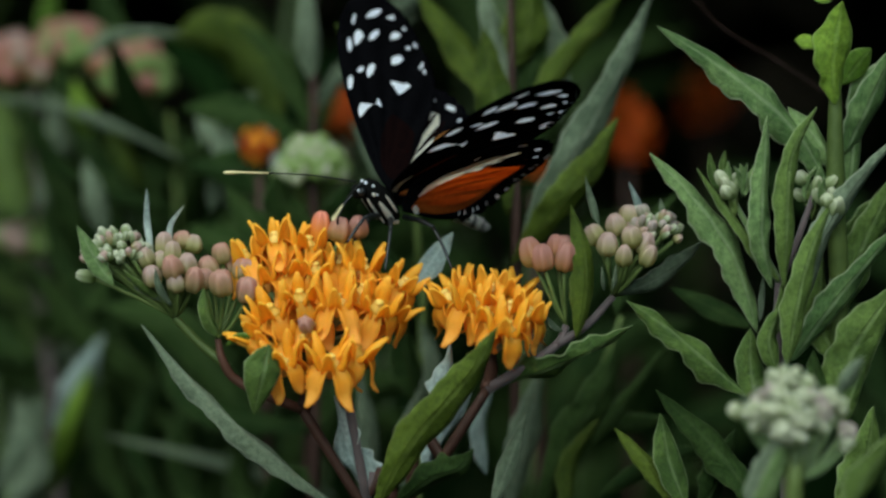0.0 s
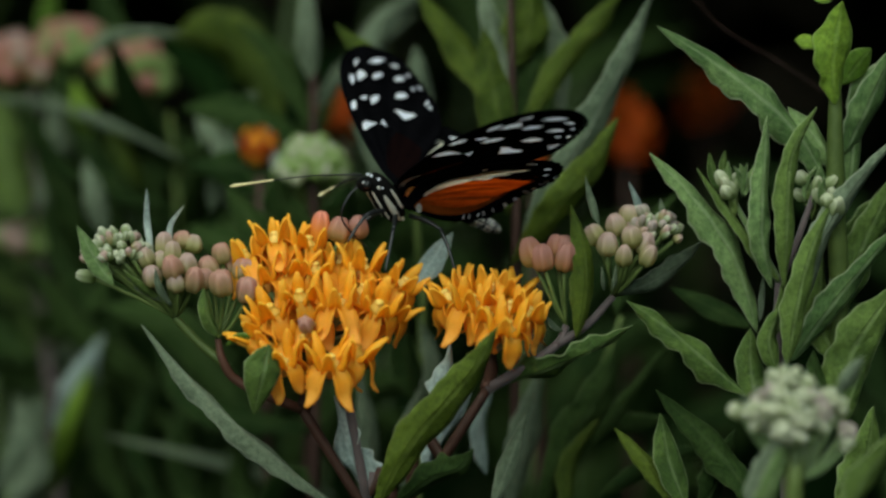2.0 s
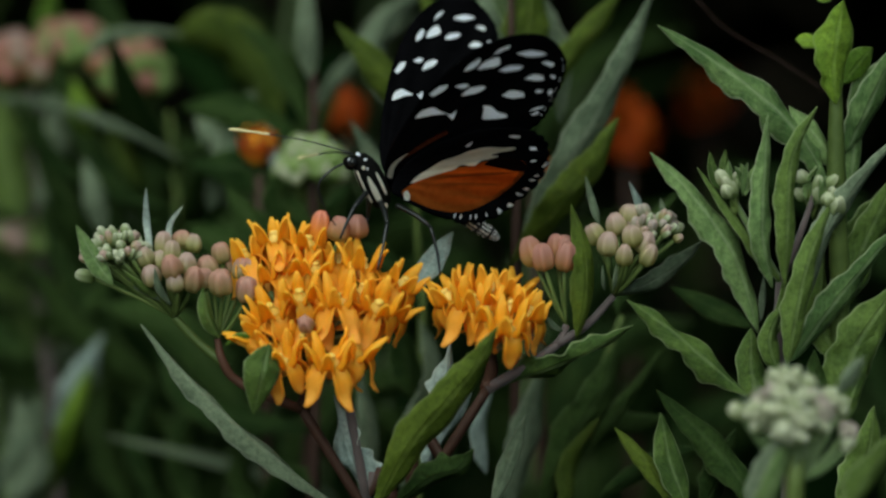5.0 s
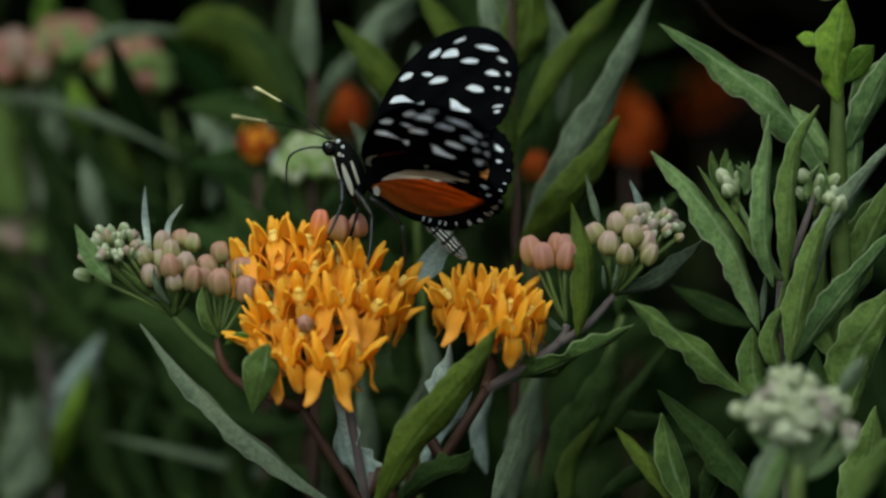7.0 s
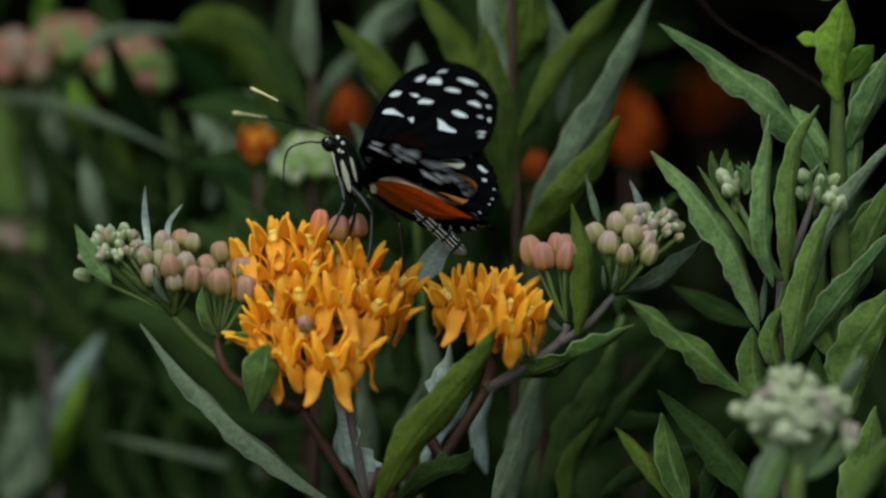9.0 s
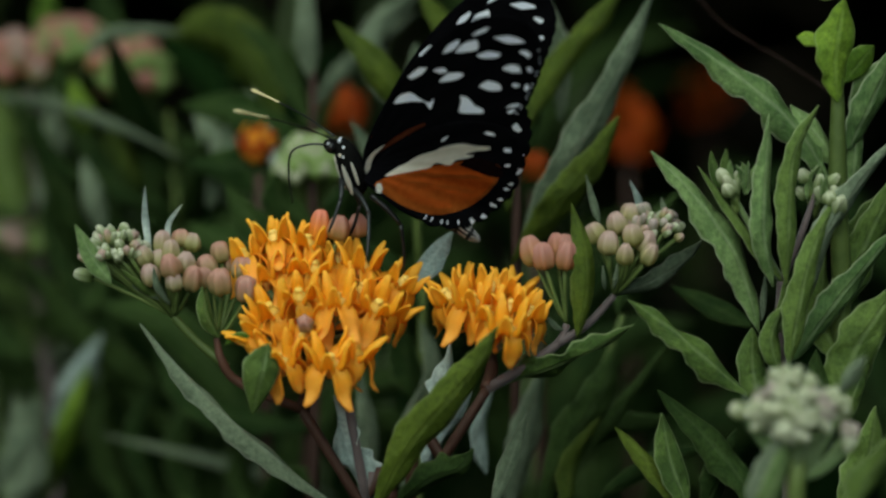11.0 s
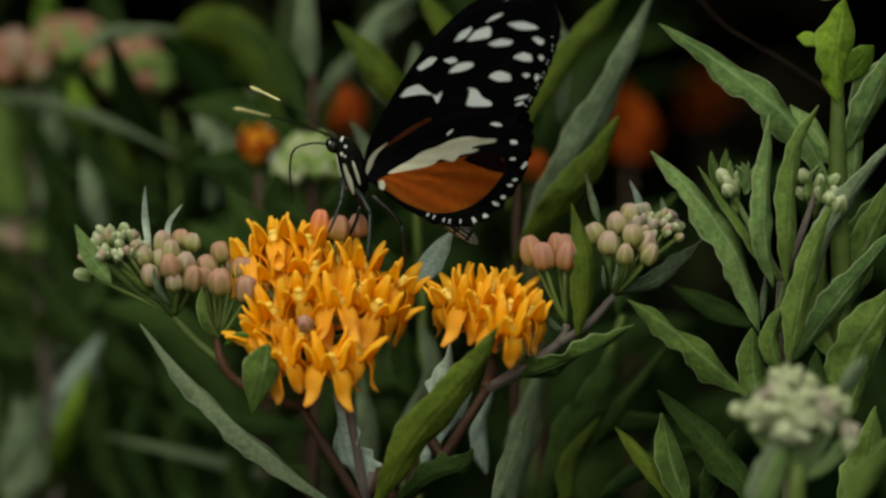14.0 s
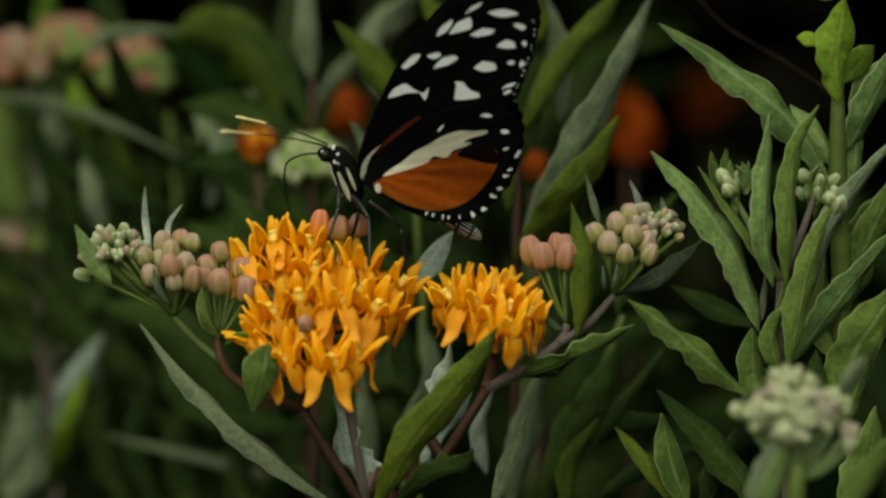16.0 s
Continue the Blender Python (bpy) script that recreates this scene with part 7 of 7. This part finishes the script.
    right_leg = [
        (0.00, limb((0.0010, -0.0012, -0.0054), (0.285, 0.051, -0.760))),
        (0.50, limb((0.0010, -0.0012, -0.0054), (0.256, -0.083, -0.787))),
        (1.00, limb((0.0010, -0.0012, -0.0054), (0.209, -0.089, -0.927))),
        (1.50, limb((0.0010, -0.0012, -0.0054), (0.139, -0.126, -0.950))),
        (2.00, limb((0.0010, -0.0012, -0.0054), (0.248, -0.124, -0.874))),
        (2.50, limb((0.0010, -0.0012, -0.0054), (0.156, -0.167, -0.911))),
        (3.00, limb((0.0010, -0.0012, -0.0054), (0.124, -0.136, -0.940))),
        (3.50, limb((0.0010, -0.0012, -0.0054), (-0.027, -0.170, -1.036))),
        (4.00, limb((0.0010, -0.0012, -0.0054), (0.011, -0.195, -1.027))),
        (4.20, limb((0.0010, -0.0012, -0.0054), (0.011, -0.195, -1.027))),
        (5.30, limb((0.0010, -0.0012, -0.0054), (-0.230, -0.193, -1.003))),
        (6.50, limb((0.0010, -0.0012, -0.0054), (-0.338, -0.286, -0.859))),
        (7.00, limb((0.0010, -0.0012, -0.0054), (-0.481, -0.232, -0.865))),
        (7.50, limb((0.0010, -0.0012, -0.0054), (-0.522, -0.216, -0.854))),
        (8.00, limb((0.0010, -0.0012, -0.0054), (-0.568, -0.260, -0.821))),
        (8.50, limb((0.0010, -0.0012, -0.0054), (-0.608, -0.282, -0.825))),
        (9.00, limb((0.0010, -0.0012, -0.0054), (-0.629, -0.303, -0.829))),
        (10.20, limb((0.0010, -0.0012, -0.0054), (-0.566, -0.065, -0.913))),
        (11.50, limb((0.0010, -0.0012, -0.0054), (-0.502, 0.191, -0.954))),
        (12.50, limb((0.0010, -0.0012, -0.0054), (-0.485, 0.072, -0.950))),
        (13.00, limb((0.0010, -0.0012, -0.0054), (-0.483, 0.034, -0.926))),
        (14.50, limb((0.0010, -0.0012, -0.0054), (-0.533, 0.098, -0.982))),
        (15.00, limb((0.0010, -0.0012, -0.0054), (-0.542, 0.109, -0.991))),
        (15.50, limb((0.0010, -0.0012, -0.0054), (-0.490, 0.043, -0.932))),
        (16.00, limb((0.0010, -0.0012, -0.0054), (-0.440, -0.031, -0.860))),
    ]
    back_leg = [
        (0.00, limb((-0.0040, 0.0005, -0.0056), (-0.300, 1.382, -0.613))),
        (0.50, limb((-0.0040, 0.0005, -0.0056), (-0.347, 1.239, -0.721))),
        (1.00, limb((-0.0040, 0.0005, -0.0056), (-0.475, 1.158, -0.722))),
        (1.50, limb((-0.0040, 0.0005, -0.0056), (-0.534, 1.131, -0.751))),
        (2.00, limb((-0.0040, 0.0005, -0.0056), (-0.446, 1.123, -0.750))),
        (2.50, limb((-0.0040, 0.0005, -0.0056), (-0.675, 0.949, -0.755))),
        (3.00, limb((-0.0040, 0.0005, -0.0056), (-0.651, 1.029, -0.735))),
        (3.50, limb((-0.0040, 0.0005, -0.0056), (-0.834, 0.929, -0.661))),
        (4.00, limb((-0.0040, 0.0005, -0.0056), (-0.771, 0.950, -0.736))),
        (4.20, limb((-0.0040, 0.0005, -0.0056), (-0.771, 0.950, -0.736))),
        (5.30, limb((-0.0040, 0.0005, -0.0056), (-1.028, 0.318, -0.905))),
        (6.50, limb((-0.0040, 0.0005, -0.0056), (-0.966, -0.195, -0.965))),
        (7.00, limb((-0.0040, 0.0005, -0.0056), (-1.094, -0.059, -0.879))),
        (7.50, limb((-0.0040, 0.0005, -0.0056), (-1.122, -0.006, -0.890))),
        (8.00, limb((-0.0040, 0.0005, -0.0056), (-1.169, -0.052, -0.850))),
        (8.50, limb((-0.0040, 0.0005, -0.0056), (-1.210, -0.072, -0.819))),
        (9.00, limb((-0.0040, 0.0005, -0.0056), (-1.227, -0.084, -0.797))),
        (10.20, limb((-0.0040, 0.0005, -0.0056), (-1.168, 0.137, -0.826))),
        (11.50, limb((-0.0040, 0.0005, -0.0056), (-1.107, 0.371, -0.819))),
        (12.50, limb((-0.0040, 0.0005, -0.0056), (-1.097, 0.240, -0.852))),
        (13.00, limb((-0.0040, 0.0005, -0.0056), (-1.095, 0.203, -0.830))),
        (14.50, limb((-0.0040, 0.0005, -0.0056), (-1.143, 0.259, -0.832))),
        (15.00, limb((-0.0040, 0.0005, -0.0056), (-1.151, 0.266, -0.830))),
        (15.50, limb((-0.0040, 0.0005, -0.0056), (-1.101, 0.217, -0.840))),
        (16.00, limb((-0.0040, 0.0005, -0.0056), (-1.048, 0.157, -0.848))),
    ]
    left_antenna = [
        (0.00, limb((0.0068, 0.0007, 0.0004), (1.655, 1.798, -0.173))),
        (0.50, limb((0.0068, 0.0007, 0.0004), (1.733, 1.722, -0.180))),
        (1.00, limb((0.0068, 0.0007, 0.0004), (1.802, 1.643, -0.093))),
        (1.50, limb((0.0068, 0.0007, 0.0004), (1.755, 1.693, -0.248))),
        (2.00, limb((0.0068, 0.0007, 0.0004), (1.776, 1.672, -0.231))),
        (2.50, limb((0.0068, 0.0007, 0.0004), (1.686, 1.775, -0.093))),
        (3.00, limb((0.0068, 0.0007, 0.0004), (1.746, 1.717, -0.073))),
        (3.50, limb((0.0068, 0.0007, 0.0004), (1.680, 1.777, -0.150))),
        (4.00, limb((0.0068, 0.0007, 0.0004), (1.732, 1.715, -0.248))),
        (4.20, limb((0.0068, 0.0007, 0.0004), (1.727, 1.717, -0.267))),
        (5.30, limb((0.0068, 0.0007, 0.0004), (1.307, 2.033, -0.293))),
        (6.50, limb((0.0068, 0.0007, 0.0004), (1.514, 1.888, -0.381))),
        (7.00, limb((0.0068, 0.0007, 0.0004), (1.676, 1.766, -0.278))),
        (7.50, limb((0.0068, 0.0007, 0.0004), (1.694, 1.743, -0.305))),
        (8.00, limb((0.0068, 0.0007, 0.0004), (1.697, 1.719, -0.410))),
        (8.50, limb((0.0068, 0.0007, 0.0004), (1.672, 1.734, -0.446))),
        (9.00, limb((0.0068, 0.0007, 0.0004), (1.699, 1.688, -0.515))),
        (10.20, limb((0.0068, 0.0007, 0.0004), (1.744, 1.729, -0.102))),
        (11.50, limb((0.0068, 0.0007, 0.0004), (1.743, 1.682, 0.365))),
        (12.50, limb((0.0068, 0.0007, 0.0004), (1.741, 1.693, 0.257))),
        (13.00, limb((0.0068, 0.0007, 0.0004), (1.725, 1.724, 0.234))),
        (14.50, limb((0.0068, 0.0007, 0.0004), (1.747, 1.703, 0.065))),
        (15.00, limb((0.0068, 0.0007, 0.0004), (1.753, 1.694, -0.051))),
        (15.50, limb((0.0068, 0.0007, 0.0004), (1.749, 1.706, 0.062))),
        (16.00, limb((0.0068, 0.0007, 0.0004), (1.739, 1.725, 0.005))),
    ]
    right_antenna = [
        (0.00, limb((0.0068, -0.0007, 0.0004), (2.379, -0.581, -0.057))),
        (0.50, limb((0.0068, -0.0007, 0.0004), (1.633, -1.786, -0.350))),
        (1.00, limb((0.0068, -0.0007, 0.0004), (2.285, -0.707, -0.537))),
        (1.50, limb((0.0068, -0.0007, 0.0004), (2.358, -0.347, -0.592))),
        (2.00, limb((0.0068, -0.0007, 0.0004), (1.623, -1.676, -0.747))),
        (2.50, limb((0.0068, -0.0007, 0.0004), (2.393, -0.179, -0.493))),
        (3.00, limb((0.0068, -0.0007, 0.0004), (1.624, -1.745, -0.542))),
        (3.50, limb((0.0068, -0.0007, 0.0004), (1.722, -1.647, -0.600))),
        (4.00, limb((0.0068, -0.0007, 0.0004), (1.641, -1.722, -0.586))),
        (4.20, limb((0.0068, -0.0007, 0.0004), (2.387, -0.020, -0.554))),
        (5.30, limb((0.0068, -0.0007, 0.0004), (1.591, -1.853, -0.304))),
        (6.50, limb((0.0068, -0.0007, 0.0004), (1.706, -1.758, -0.019))),
        (7.00, limb((0.0068, -0.0007, 0.0004), (1.661, -1.801, 0.016))),
        (7.50, limb((0.0068, -0.0007, 0.0004), (1.531, -1.912, 0.033))),
        (8.00, limb((0.0068, -0.0007, 0.0004), (1.516, -1.924, -0.043))),
        (8.50, limb((0.0068, -0.0007, 0.0004), (1.564, -1.885, -0.054))),
        (9.00, limb((0.0068, -0.0007, 0.0004), (1.584, -1.867, -0.071))),
        (10.20, limb((0.0068, -0.0007, 0.0004), (1.627, -1.760, -0.414))),
        (11.50, limb((0.0068, -0.0007, 0.0004), (1.645, -1.646, -0.764))),
        (12.50, limb((0.0068, -0.0007, 0.0004), (1.693, -1.640, -0.621))),
        (13.00, limb((0.0068, -0.0007, 0.0004), (1.700, -1.672, -0.564))),
        (14.50, limb((0.0068, -0.0007, 0.0004), (1.730, -1.548, -0.744))),
        (15.00, limb((0.0068, -0.0007, 0.0004), (1.705, -1.496, -0.879))),
        (15.50, limb((0.0068, -0.0007, 0.0004), (1.675, -1.634, -0.761))),
        (16.00, limb((0.0068, -0.0007, 0.0004), (1.692, -1.592, -0.778))),
    ]
    sway = [
        (0.0, -19, 2), (0.5, -19, 2), (1.5, -15, 0), (2.5, -15, 6), (3.5, -6, 6), (4.2, -7, 5), (6.3, -18, 0), (7.0, -18, 0),
        (8.5, -13, 0), (9.2, -12, 0), (11.3, -7, 4), (12.5, -7, 4), (13.0, -7, 6), (14.5, -10, 9), (16.0, -6, 2),
    ]
    walk(abdomen, [(t, pose(-0.0055, 0, -0.0014, 0, pitch, turn)) for t, pitch, turn in sway])
    walk(fly, flight)
    walk(wings["left", "fore"], left_fore)
    walk(wings["right", "fore"], right_fore)
    walk(wings["left", "hind"], left_hind)
    walk(wings["right", "hind"], right_hind)
    walk(legs["front"], front_leg)
    walk(legs["left"], left_leg)
    walk(legs["right"], right_leg)
    walk(legs["back"], back_leg)
    walk(feelers["left"], left_antenna)
    walk(feelers["right"], right_antenna)
    reaching, sipping = pose(0.0074, 0, -0.0016, 0, 40, 0), pose(0.0074, 0, -0.0016, 0, 14, 0)
    walk(tongue, [(0.0, reaching), (4.2, reaching), (6.3, sipping), (16.0, sipping)])


motions()
